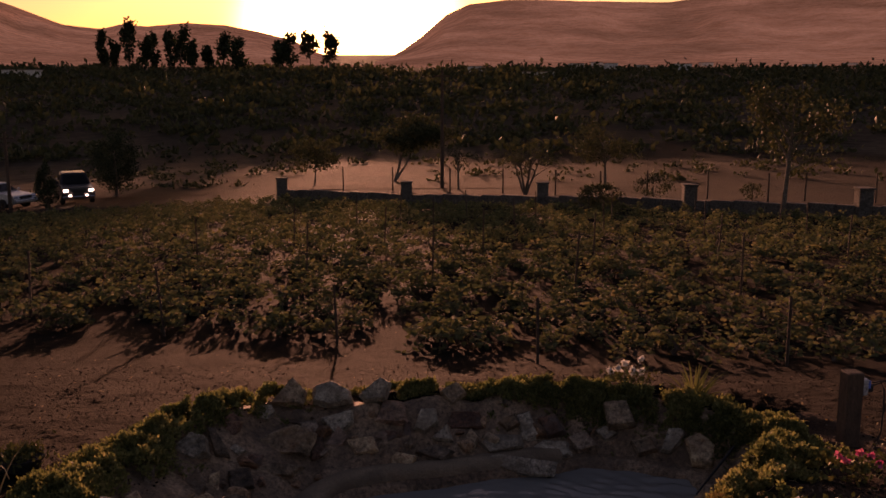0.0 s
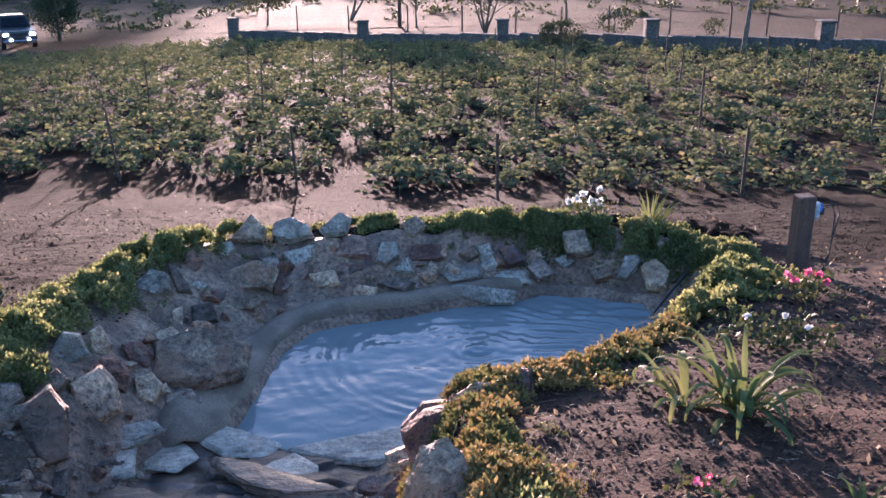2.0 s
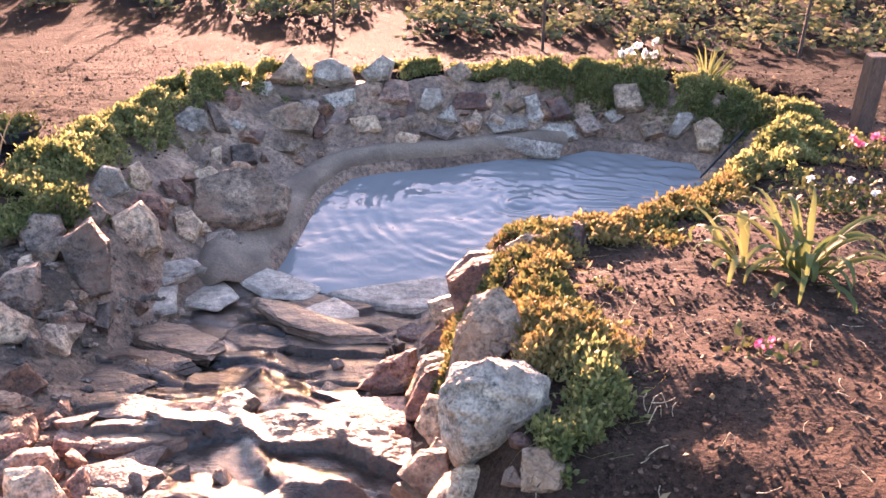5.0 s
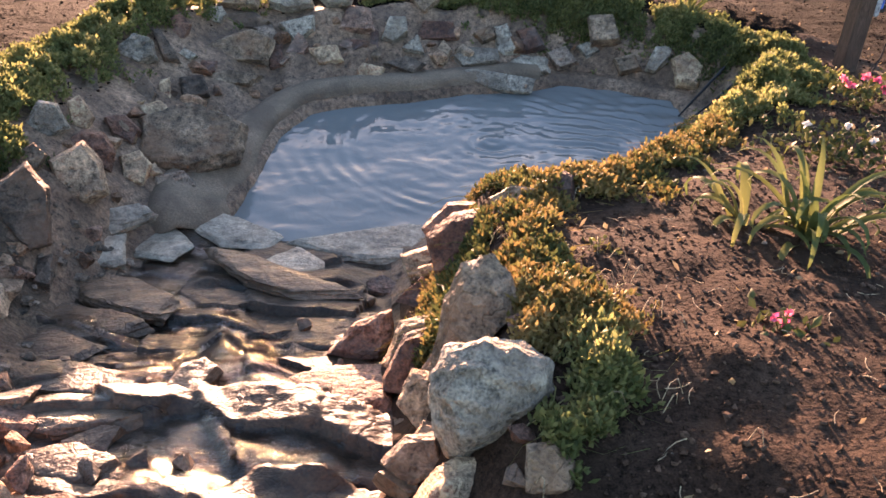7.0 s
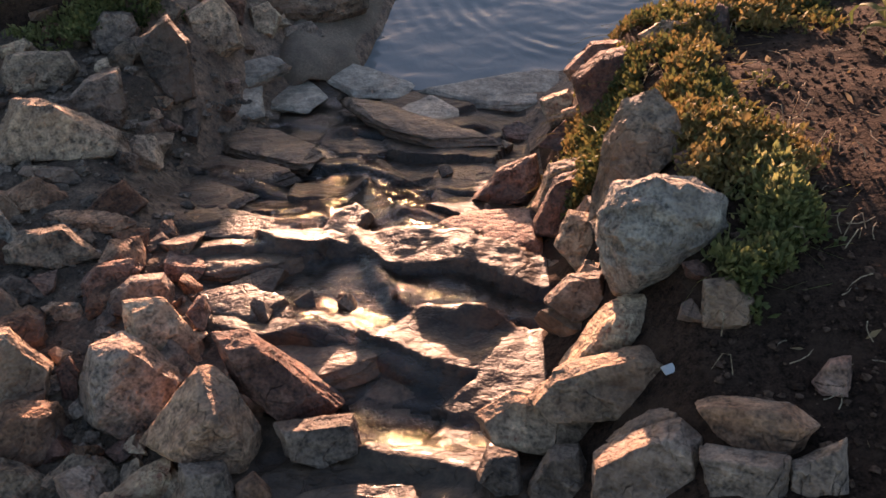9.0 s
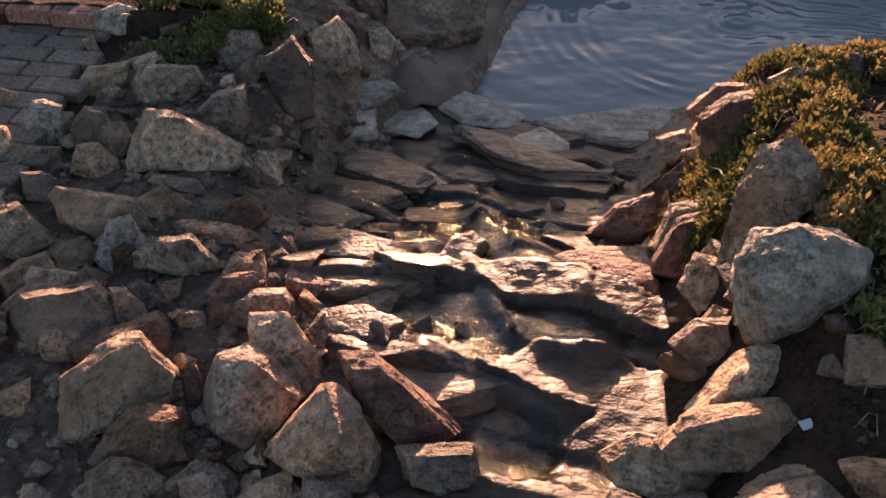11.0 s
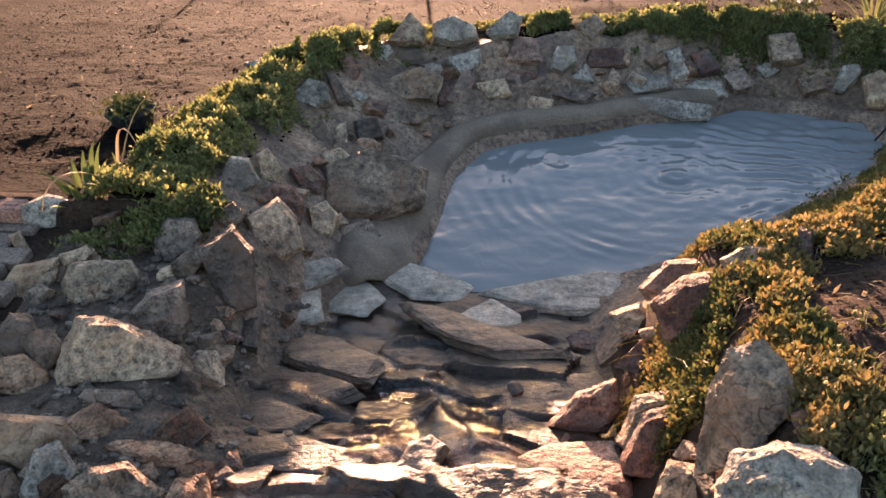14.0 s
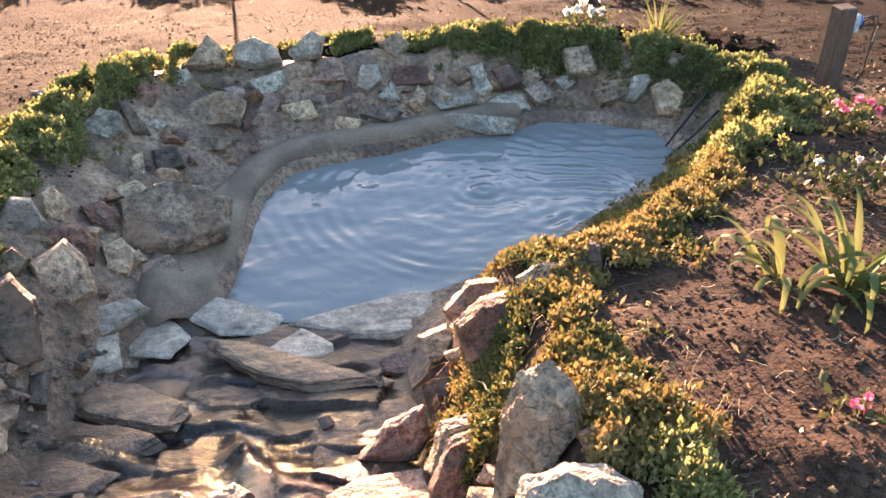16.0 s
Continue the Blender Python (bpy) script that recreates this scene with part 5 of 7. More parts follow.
stone(-0.23, 5.63, 0.21, 0.06, 0.04, 0.20, ROCK_RED, [(-0.8, -0.9), (1.0, -1.0), (0.7, 0.7), (-1.0, 1.0)], lean=45, rz=-1, where=WALL)
stone(-0.11, 5.69, 0.26, 0.16, 0.12, 0.19, ROCK_WHITE, [(-0.1, -1.0), (1.0, -0.1), (0.7, 1.0), (-0.5, 0.9), (-1.0, -0.6)], lean=45, rz=-3, where=WALL)
stone(-0.00, 5.68, 0.18, 0.16, 0.10, 0.13, ROCK_WHITE, [(1.0, -1.0), (0.3, 1.0), (-1.0, -0.7)], lean=45, rz=-4, where=WALL)
stone(0.15, 5.80, 0.22, 0.27, 0.11, 0.15, ROCK_RED, [(-0.7, -1.0), (1.0, -0.7), (0.7, 1.0), (-0.7, 1.0), (-1.0, -0.5)], lean=45, rz=-5, where=WALL)
stone(0.17, 5.64, 0.14, 0.13, 0.10, 0.19, ROCK_GREY, [(0.4, -1.0), (1.0, 0.4), (0.1, 1.0), (-1.0, -0.4)], lean=45, rz=-6, where=WALL)
stone(0.38, 5.64, 0.12, 0.31, 0.11, 0.15, ROCK_WHITE, [(-0.5, -1.0), (1.0, -0.1), (0.8, 1.0), (-0.3, 1.0), (-1.0, 0.0)], lean=45, rz=-8, where=WALL)
stone(0.44, 5.78, 0.22, 0.15, 0.10, 0.13, ROCK_GREY, [(-0.1, -1.0), (1.0, -0.2), (0.4, 1.0), (-1.0, -0.1)], lean=45, rz=-9, where=WALL)
stone(0.57, 5.77, 0.19, 0.17, 0.13, 0.23, ROCK_WHITE, [(0.0, -1.0), (1.0, -0.6), (0.0, 1.0), (-1.0, 0.7), (-0.5, -0.8)], lean=45, rz=-10, where=WALL)
stone(0.70, 5.65, 0.07, 0.30, 0.12, 0.15, ROCK_WHITE, [(0.2, -1.0), (1.0, -0.3), (0.8, 1.0), (-0.3, 1.0), (-1.0, -0.2)], lean=45, rz=-12, where=WALL)
stone(0.47, 5.47, 0.05, 0.53, 0.10, 0.13, ROCK_WHITE, [(-0.8, -0.2), (0.2, -1.0), (0.9, -0.9), (1.0, 0.7), (-0.5, 1.0), (-1.0, 0.5)], lean=45, rz=-10, where=WALL)
stone(0.07, 5.96, 0.35, 0.19, 0.14, 0.20, ROCK_GREY, [(0.1, -1.0), (1.0, 0.1), (0.3, 1.0), (-1.0, 0.2)], lean=45, rz=-5, where=WALL)
stone(1.09, 5.76, 0.15, 0.16, 0.08, 0.11, ROCK_WHITE, [(0.0, -1.0), (1.0, 0.1), (-0.1, 1.0), (-1.0, 0.2)], lean=45, rz=-16, where=WALL)
stone(1.50, 5.60, 0.17, 0.15, 0.11, 0.20, ROCK_WHITE, [(-0.1, -1.0), (1.0, 0.4), (0.6, 1.0), (-0.6, 0.7), (-1.0, -0.9)], lean=45, rz=-21, where=WALL)
stone(1.65, 5.50, 0.14, 0.22, 0.16, 0.24, ROCK_GREY, [(-0.4, -1.0), (0.9, -1.0), (1.0, 0.3), (-0.2, 1.0), (-1.0, 0.4)], lean=45, rz=-23, where=WALL)
stone(1.18, 5.79, 0.26, 0.24, 0.17, 0.23, ROCK_GREY, [(-0.5, -1.0), (1.0, -0.5), (0.3, 1.0), (-1.0, 0.7)], lean=45, rz=-17, where=WALL)
stone(-0.68, 5.56, 0.20, 0.16, 0.12, 0.16, ROCK_RED, [(0.5, -1.0), (1.0, -0.1), (0.1, 1.0), (-1.0, -0.9)], lean=45, rz=4, where=WALL)
stone(-0.86, 5.58, 0.23, 0.16, 0.12, 0.19, ROCK_DARK, [(0.1, -1.0), (1.0, -0.1), (0.4, 1.0), (-1.0, 0.7)], lean=45, rz=6, where=WALL)
stone(-0.80, 5.47, 0.16, 0.11, 0.08, 0.18, ROCK_RED, [(-0.7, -1.0), (1.0, -0.7), (0.7, 1.0), (-1.0, 0.9)], lean=45, rz=5, where=WALL)
stone(-0.26, 5.42, 0.10, 0.20, 0.09, 0.12, ROCK_GREY, [(0.6, -1.0), (1.0, 0.6), (-0.4, 1.0), (-1.0, -0.2)], lean=45, rz=-1, where=WALL)
stone(-0.05, 5.50, 0.12, 0.26, 0.09, 0.12, ROCK_DARK, [(0.4, -1.0), (1.0, 0.3), (0.1, 1.0), (-1.0, 0.1)], lean=45, rz=-4, where=WALL)
stone(-0.51, 5.48, 0.18, 0.21, 0.09, 0.13, ROCK_GREY, [(-0.4, -1.0), (1.0, -0.6), (0.6, 1.0), (-1.0, 0.6)], lean=45, rz=2, where=WALL)
stone(-0.97, 5.66, 0.30, 0.26, 0.09, 0.12, ROCK_DARK, [(-0.8, -0.7), (0.4, -1.0), (1.0, -0.1), (0.2, 1.0), (-1.0, 0.6)], lean=45, rz=7, where=WALL)
stone(0.73, 5.80, 0.18, 0.20, 0.14, 0.19, ROCK_RED, [(-0.1, -1.0), (1.0, -0.3), (0.2, 1.0), (-1.0, 0.5)], lean=45, rz=-12, where=WALL)
stone(0.93, 5.73, 0.10, 0.23, 0.12, 0.17, ROCK_DARK, [(-0.1, -1.0), (1.0, -0.2), (0.1, 1.0), (-1.0, 0.2)], lean=45, rz=-14, where=WALL)
stone(1.32, 5.64, 0.11, 0.19, 0.11, 0.15, ROCK_GREY, [(-0.3, -1.0), (1.0, -0.3), (0.3, 1.0), (-1.0, 0.3)], lean=45, rz=-19, where=WALL)
stone(-0.98, 5.13, 0.17, 0.32, 0.08, 0.10, ROCK_GREY, [(-0.8, -0.8), (0.5, -1.0), (1.0, 0.2), (-0.2, 1.0), (-1.0, 0.3)], lean=45, rz=8, where=WALL)
stone(-1.16, 4.92, 0.20, 0.15, 0.11, 0.14, ROCK_DARK, [(-0.9, -1.0), (1.0, -0.8), (0.7, 1.0), (-1.0, 0.9)], lean=45, rz=11, where=WALL)
stone(-1.49, 4.73, 0.36, 0.11, 0.08, 0.12, ROCK_DARK, [(-0.9, -0.9), (1.0, -1.0), (0.8, 1.0), (-1.0, 1.0)], lean=45, rz=16, where=WALL)
stone(-1.05, 4.84, 0.10, 0.14, 0.07, 0.10, ROCK_GREY, [(1.0, -1.0), (0.1, 1.0), (-1.0, -0.4)], lean=45, rz=9, where=WALL)
stone(-1.24, 2.98, 0.14, 0.55, 0.10, 0.41, ROCK_WET, [(-0.8, -0.2), (-0.2, -0.8), (0.4, -1.0), (1.0, -0.7), (0.6, 0.1), (-0.2, 1.0), (-1.0, 1.0)], lean=102, rz=16, where=STREAM)
stone(-1.10, 3.19, 0.11, 0.41, 0.09, 0.47, ROCK_WET, [(-0.8, 0.0), (0.0, -0.7), (0.7, -1.0), (1.0, -0.5), (0.2, 0.5), (-0.5, 1.0), (-1.0, 0.7)], lean=102, rz=12, where=STREAM)
stone(-1.05, 2.48, 0.32, 0.45, 0.09, 0.29, ROCK_WET, [(-0.8, -0.1), (0.3, -1.0), (0.9, -0.9), (1.0, -0.5), (-0.3, 1.0), (-1.0, 1.0)], lean=102, rz=14, where=STREAM)
stone(-1.02, 2.27, 0.36, 0.52, 0.10, 0.20, ROCK_WET, [(-0.8, 0.0), (-0.2, -0.7), (0.6, -1.0), (1.0, -0.5), (0.7, 0.3), (0.0, 1.0), (-1.0, 0.7)], lean=102, rz=15, where=STREAM)
stone(-0.28, 2.45, 0.34, 0.34, 0.09, 0.29, ROCK_RED, [(-0.4, -0.6), (0.6, -1.0), (1.0, -0.6), (0.8, 1.0), (-0.5, 0.7), (-1.0, 0.0)], lean=100, rz=-7, where=STREAM)
stone(-0.07, 1.91, 0.53, 0.21, 0.10, 0.11, ROCK_WET, [(0.0, -1.0), (1.0, -0.3), (0.8, 1.0), (-0.3, 0.9), (-1.0, -0.1)], lean=80, rz=-18, where=STREAM)
stone(-0.71, 2.45, 0.37, 0.18, 0.08, 0.17, ROCK_WET, [(-1.0, -1.0), (0.3, -0.9), (1.0, 0.5), (0.5, 1.0), (-0.3, 0.6)], lean=90, rz=5, where=STREAM)
stone(-1.23, 2.74, 0.24, 0.36, 0.05, 0.25, ROCK_WET, [(-0.6, -0.4), (0.4, -1.0), (1.0, -0.4), (0.1, 1.0), (-1.0, 0.8)], lean=100, rz=17, where=STREAM)
stone(-0.69, 1.90, 0.42, 0.41, 0.10, 0.33, ROCK_WET, [(-0.6, -0.2), (-0.4, -1.0), (0.2, -0.4), (0.7, -0.7), (1.0, -0.5), (0.4, 0.3), (-0.3, 1.0), (-1.0, 0.7)], lean=100, rz=14, where=STREAM)
stone(-0.48, 1.70, 0.39, 0.28, 0.12, 0.35, ROCK_WET, [(-0.7, -0.9), (0.7, -1.0), (1.0, -0.5), (0.5, 0.2), (0.4, 0.9), (-0.3, 1.0), (-1.0, 0.3)], lean=85, rz=6, where=STREAM)
stone(-0.56, 1.42, 0.50, 0.33, 0.08, 0.11, ROCK_WET, [(-1.0, 0.2), (1.0, -1.0), (0.9, 0.1), (0.0, 1.0), (-0.6, 1.0), (-1.0, 0.7)], lean=100, rz=14, where=STREAM)
stone(-0.93, 2.05, 0.43, 0.26, 0.08, 0.20, ROCK_WET, [(-0.7, -0.2), (0.2, -1.0), (1.0, -0.3), (0.2, 0.8), (-1.0, 1.0)], lean=98, rz=20, where=STREAM)
stone(-0.91, 2.17, 0.37, 0.19, 0.10, 0.12, ROCK_WET, [(-0.8, -0.8), (0.2, -1.0), (1.0, 0.6), (0.4, 1.0), (-1.0, 0.7)], lean=85, rz=18, where=STREAM)


# ---- planting round the pool ----
def leaf_cloud(centres, ups, length, width, rng, fold=0.25, spread=1.0):
    """Folded leaves, one for each centre, that point along ups with some scatter: vertices and triangles."""
    n = len(centres)
    d = ups + rng.normal(size=(n, 3)) * spread
    d /= np.linalg.norm(d, axis=1)[:, None] + 1e-9
    a = np.cross(d, rng.normal(size=(n, 3)))
    a /= np.linalg.norm(a, axis=1)[:, None] + 1e-9
    b = np.cross(d, a)
    ln = length * rng.uniform(0.6, 1.3, n)[:, None]
    wd = width * rng.uniform(0.7, 1.3, n)[:, None]
    base, tip = centres, centres + d * ln
    mid = centres + d * ln * 0.55 + b * wd * fold
    left, right = centres + d * ln * 0.5 + a * wd * 0.5 - b * wd * fold * 0.4, centres + d * ln * 0.5 - a * wd * 0.5 - b * wd * fold * 0.4
    v = np.stack([base, left, tip, right, mid], 1).reshape(-1, 3)
    k = (np.arange(n) * 5)[:, None]
    f = np.concatenate([k + np.array([[0, 1, 4]]), k + np.array([[1, 2, 4]]), k + np.array([[2, 3, 4]]), k + np.array([[3, 0, 4]])])
    return v, f


def cover(label, line, width, deep, count, material, seed, leaf=0.025, sprig=6):
    """A mat of low succulent sprigs along a line of the plan, mounded in the middle."""
    rng = np.random.default_rng(seed)
    p = np.array(line, float)
    seg = np.linalg.norm(np.diff(p, axis=0), axis=1)
    at = rng.uniform(0, seg.sum(), count)
    cum = np.concatenate([[0], np.cumsum(seg)])
    x, y = np.interp(at, cum, p[:, 0]), np.interp(at, cum, p[:, 1])
    k = np.clip(np.searchsorted(cum, at) - 1, 0, len(seg) - 1)
    nrm = np.stack([-(p[k + 1, 1] - p[k, 1]), p[k + 1, 0] - p[k, 0]], 1) / seg[k][:, None]
    edge = width * (0.75 + 0.6 * vnoise(at * 5 + seed, at * 0 + 2.0))
    off = np.clip(rng.normal(size=count) * 0.55, -1.7, 1.7)
    x, y = x + nrm[:, 0] * off * edge, y + nrm[:, 1] * off * edge
    lump = 0.25 + 1.25 * vnoise(x * 12 + seed, y * 12)
    keep = vnoise(x * 11 + 3 * seed, y * 11) > 0.28 * np.abs(off) + 0.26
    z = height(x, y) + deep * np.sqrt(np.clip(1.25 - np.abs(off), 0.02, 1)) * lump * rng.uniform(0.25, 1, count) ** 0.6
    c = np.stack([x, y, z], 1)[keep]
    c = np.repeat(c, sprig, axis=0) + rng.normal(size=(len(c) * sprig, 3)) * leaf * 0.35
    v, f = leaf_cloud(c, np.array([[0, 0.1, 0.9]]), leaf, leaf * 0.55, rng, 0.3, 0.75)
    # bare runners that trail over the soil
    j = rng.choice(len(c) // sprig, len(c) // (sprig * 22), replace=False) * sprig
    q, a, k = c[j], rng.uniform(0, 6.28, len(j)), np.array([0, 0.33, 0.66, 1])
    px, py = q[:, :1] + 0.14 * k * np.cos(a[:, None] + k), q[:, 1:2] + 0.14 * k * np.sin(a[:, None] + k)
    pz = np.maximum(height(px, py) + 0.01, q[:, 2:] + 0.01 - 0.05 * k)
    pts = np.stack([px, py, pz], 2)
    w = np.stack([0.0016 * np.sin(a), -0.0016 * np.cos(a), 0.0008 + 0 * a], 1)[:, None, :]
    k0 = len(v) + 8 * np.arange(len(j))[:, None, None]
    strip = np.array([(i, i + 1, i + 5) for i in range(3)] + [(i, i + 5, i + 4) for i in range(3)])
    v = np.concatenate([v, np.concatenate([pts - w, pts + w], 1).reshape(-1, 3)])
    f = np.concatenate([f, (k0 + strip).reshape(-1, 3)])
    ob = new("ground_cover", mesh_of("ground_cover", v, f, material))
    return tagged(ob, label, "ground cover", kind="stuff")


cover("green succulent ground cover on the bank", [(-1.72, 3.5), (-1.83, 3.66), (-1.86, 3.95), (-1.8, 4.45), (-1.74, 4.9), (-1.58, 5.4), (-1.3, 5.78), (-1.05, 6.0)], 0.26, 0.10, 9375, LEAF_SUCC, 3)
cover("green succulent ground cover on the rim of the pool", [(-0.38, 6.12), (-0.02, 6.08), (0.35, 6.05), (0.75, 6.0), (1.1, 5.95), (1.5, 5.85), (1.85, 5.65), (2.05, 5.4)], 0.16, 0.06, 7000, LEAF_SUCC, 5)
cover("green sprigs between the rim stones", [(-1.1, 5.98), (-0.8, 6.1), (-0.4, 6.15)], 0.07, 0.05, 750, LEAF_SUCC, 12)
cover("dark green trailing plants hanging over the pool wall", [(0.7, 5.97), (1.1, 5.9), (1.5, 5.8), (1.8, 5.5), (1.88, 5.15)], 0.10, 0.05, 1625, LEAF_HERB, 6)
cover("yellow green succulent mat between pool and flower bed", [(2.02, 5.25), (1.95, 4.85), (1.6, 4.4), (1.3, 4.1)], 0.24, 0.11, 6250, LEAF_SUCC, 7)
cover("amber and green succulent mat between pool and flower bed", [(1.5, 4.3), (1.15, 3.85), (0.85, 3.5), (0.6, 3.2), (0.42, 3.0)], 0.16, 0.065, 4875, LEAF_DRY, 8, leaf=0.024)
cover("amber and yellow sprigs spilling over the bank to the water", [(0.3, 3.45), (0.62, 3.78), (0.95, 4.1), (1.3, 4.45), (1.68, 4.82)], 0.15, 0.06, 5250, LEAF_DRY, 13, leaf=0.024)
cover("amber succulent mat trailing between the boulders", [(0.2, 3.3), (0.34, 3.1), (0.27, 2.75), (0.27, 2.45), (0.3, 2.2), (0.33, 2.0)], 0.12, 0.05, 2750, LEAF_DRY, 9, leaf=0.022)
cover("green succulent sprigs over the white boulder", [(0.36, 2.1), (0.36, 1.9), (0.3, 1.76), (0.2, 1.72)], 0.08, 0.06, 1062, LEAF_SUCC, 10, leaf=0.024)
cover("amber succulent sprigs among reddish stones", [(-0.02, 2.78), (-0.04, 2.6), (-0.02, 2.4)], 0.06, 0.06, 1125, LEAF_DRY, 11, leaf=0.024)
cover("amber sprigs hanging down the bank between reddish stones", [(0.14, 3.0), (0.08, 2.78), (0.04, 2.56), (0.03, 2.34)], 0.09, 0.05, 1500, LEAF_DRY, 14, leaf=0.022)
cover("amber sprigs trailing round the grey boulder", [(0.24, 2.5), (0.2, 2.3), (0.24, 2.1), (0.16, 2.02)], 0.05, 0.05, 500, LEAF_DRY, 15, leaf=0.022)


def blade(rng, base, lean, length, width, bend, n=10):
    """A strap leaf that rises and arches over: a folded ribbon with thickness in its fold."""
    v, f = [], []
    side = Vector((-lean.y, lean.x, 0)).normalized()
    p, ang = Vector(base), rng.uniform(0.15, 0.95)
    for i in range(n):
        k = i / (n - 1)
        w = width * (1 - k ** 2.2) * (0.7 + 0.6 * min(1, k * 3)) * 0.5 + 0.0008
        up = Vector((0, 0, 1)) * math.cos(ang) + lean * math.sin(ang)
        v += [tuple(p - side * w), tuple(p - up.cross(side) * w * 0.5), tuple(p + side * w)]
        if i:
            a = 3 * (i - 1)
            f += [(a, a + 1, a + 4, a + 3), (a + 1, a + 2, a + 5, a + 4)]
        p = p + up * length / (n - 1)
        ang += bend / (n - 1) * (0.15 + 2.6 * k ** 2)
    return v, f


def clump(name, label, category, x, y, count, length, width, bend, material, seed, spread=0.05, z=None):
    """A clump of strap leaves; each leaf is a part."""
    rng = np.random.default_rng(seed)
    root = tagged(new(name), label, category)
    z = float(height(np.array([x]), np.array([y]))[0]) if z is None else z
    root.location = (x, y, z - 0.01)
    for i in range(count):
        a = rng.uniform(0, 2 * math.pi)
        lean = Vector((math.cos(a), math.sin(a), 0))
        b = lean * rng.uniform(0, spread)
        v, f = blade(rng, (b.x, b.y, 0), lean, length * rng.uniform(0.6, 1.15), width * rng.uniform(0.7, 1.2), bend * rng.uniform(0.4, 1.3))
        part("leaf", mesh_of("leaf", v, f, material), root)
    return root


clump("lily_plant", "clump of green strap leaves with yellowing tips in bare soil", "plant", 1.16, 2.74, 30, 0.36, 0.027, 5.0, LEAF_STRAP, 21, 0.09)
clump("lily_plant", "clump of green strap leaves with yellowing tips in bare soil", "plant", 1.0, 2.84, 13, 0.35, 0.025, 5.2, LEAF_STRAP, 22, 0.06)
clump("grass_tuft", "yellow green grass tuft on the rim of the pool", "grass", 1.72, 5.95, 46, 0.24, 0.012, 1.4, LEAF_STRAP, 23, 0.08)
clump("grass_tuft", "small pale grass tuft in dark soil", "grass", 1.22, 2.02, 9, 0.1, 0.01, 1.4, LEAF_STRAP, 24, 0.03)
clump("grass_tuft", "green and straw grass tuft beside the brick edging", "grass", -2.14, 3.72, 22, 0.2, 0.02, 1.9, LEAF_STRAP, 25, 0.1)
clump("grass_tuft", "small green and straw grass tuft behind a pale stone", "grass", -1.95, 3.72, 14, 0.17, 0.018, 2.2, LEAF_STRAP, 26, 0.06)
clump("dry_grass_blade", "long pale arching grass blades on the bank", "grass", -2.05, 3.85, 3, 0.75, 0.012, 2.4, GRASS_DRY, 27, 0.02)


def petals(rng, at, size, count):
    c = np.repeat(np.array([at]), count, 0)
    return leaf_cloud(c, np.array([[0, -0.1, 0.45]]), size, size * 0.9, rng, 0.2, 0.8)


def flower_plant(name, label, x, y, heads, petal, bush, material, seed, leafy_count=260, head_size=0.03, each=14):
    """A low leafy plant with flower heads; heads: offsets from the plant's foot."""
    rng = np.random.default_rng(seed)
    root = tagged(new(name), label, "flowering plant")
    z = float(height(np.array([x]), np.array([y]))[0])
    root.location = (x, y, z)
    c = rng.normal(size=(leafy_count, 3)) * np.array([bush[0], bush[1], bush[2] * 0.5]) * 0.5 + np.array([0, 0, bush[2] * 0.5])
    c[:, 2] = np.abs(c[:, 2])
    v, f = leaf_cloud(c, np.array([[0, 0, 0.6]]), 0.035, 0.022, rng, 0.3, 0.9)
    part("foliage", mesh_of("foliage", v, f, LEAF_HERB), root)
    lines = [((0.2 * hx, 0.2 * hy, 0.0), (0.6 * hx, 0.6 * hy, hz * 0.6), (hx, hy, hz)) for hx, hy, hz in heads]
    for (hx, hy, hz), pts in zip(heads, lines):
        part("stem", tubes_mesh("stem", [(pts, (0.003, 0.0025, 0.002))], LEAF_HERB, 5), root)
        v, f = petals(rng, (hx, hy, hz), head_size, each)
        part("flower", mesh_of("flower", v, f, petal), root)
    return root


flower_plant("geranium", "pink geranium with green leaves in dark soil", 2.10, 4.37, [(-0.10, -0.03, 0.14), (-0.07, -0.05, 0.12), (0.02, 0, 0.14), (0.07, -0.02, 0.13), (0.10, -0.04, 0.10)], PINK, (0.2, 0.14, 0.13), None, 31, 200, 0.026, 14)
flower_plant("white_flower_plant", "low dark green plant with a few white blooms", 1.62, 3.55, [(-0.12, 0.05, 0.13), (0.10, -0.06, 0.11), (0.13, -0.03, 0.10), (0.05, 0.06, 0.12)], WHITE_PETAL, (0.3, 0.2, 0.12), None, 32, 320, 0.02, 16)
flower_plant("rose_bush", "white roses blooming above the pool rim", 1.30, 6.16, [(-0.12, 0, 0.10), (-0.02, 0.02, 0.15), (0.09, 0, 0.18), (0.10, 0.01, 0.09), (-0.07, -0.03, 0.12), (0.03, 0, 0.10)], WHITE_PETAL, (0.2, 0.16, 0.12), None, 33, 160, 0.036, 20)
flower_plant("pink_flower_plant", "small plant with pink blooms and dry leaves", 0.82, 2.13, [(-0.02, 0, 0.035), (0.02, 0.01, 0.04), (0.0, -0.02, 0.03)], PINK, (0.12, 0.1, 0.04), None, 34, 30, 0.017, 10)

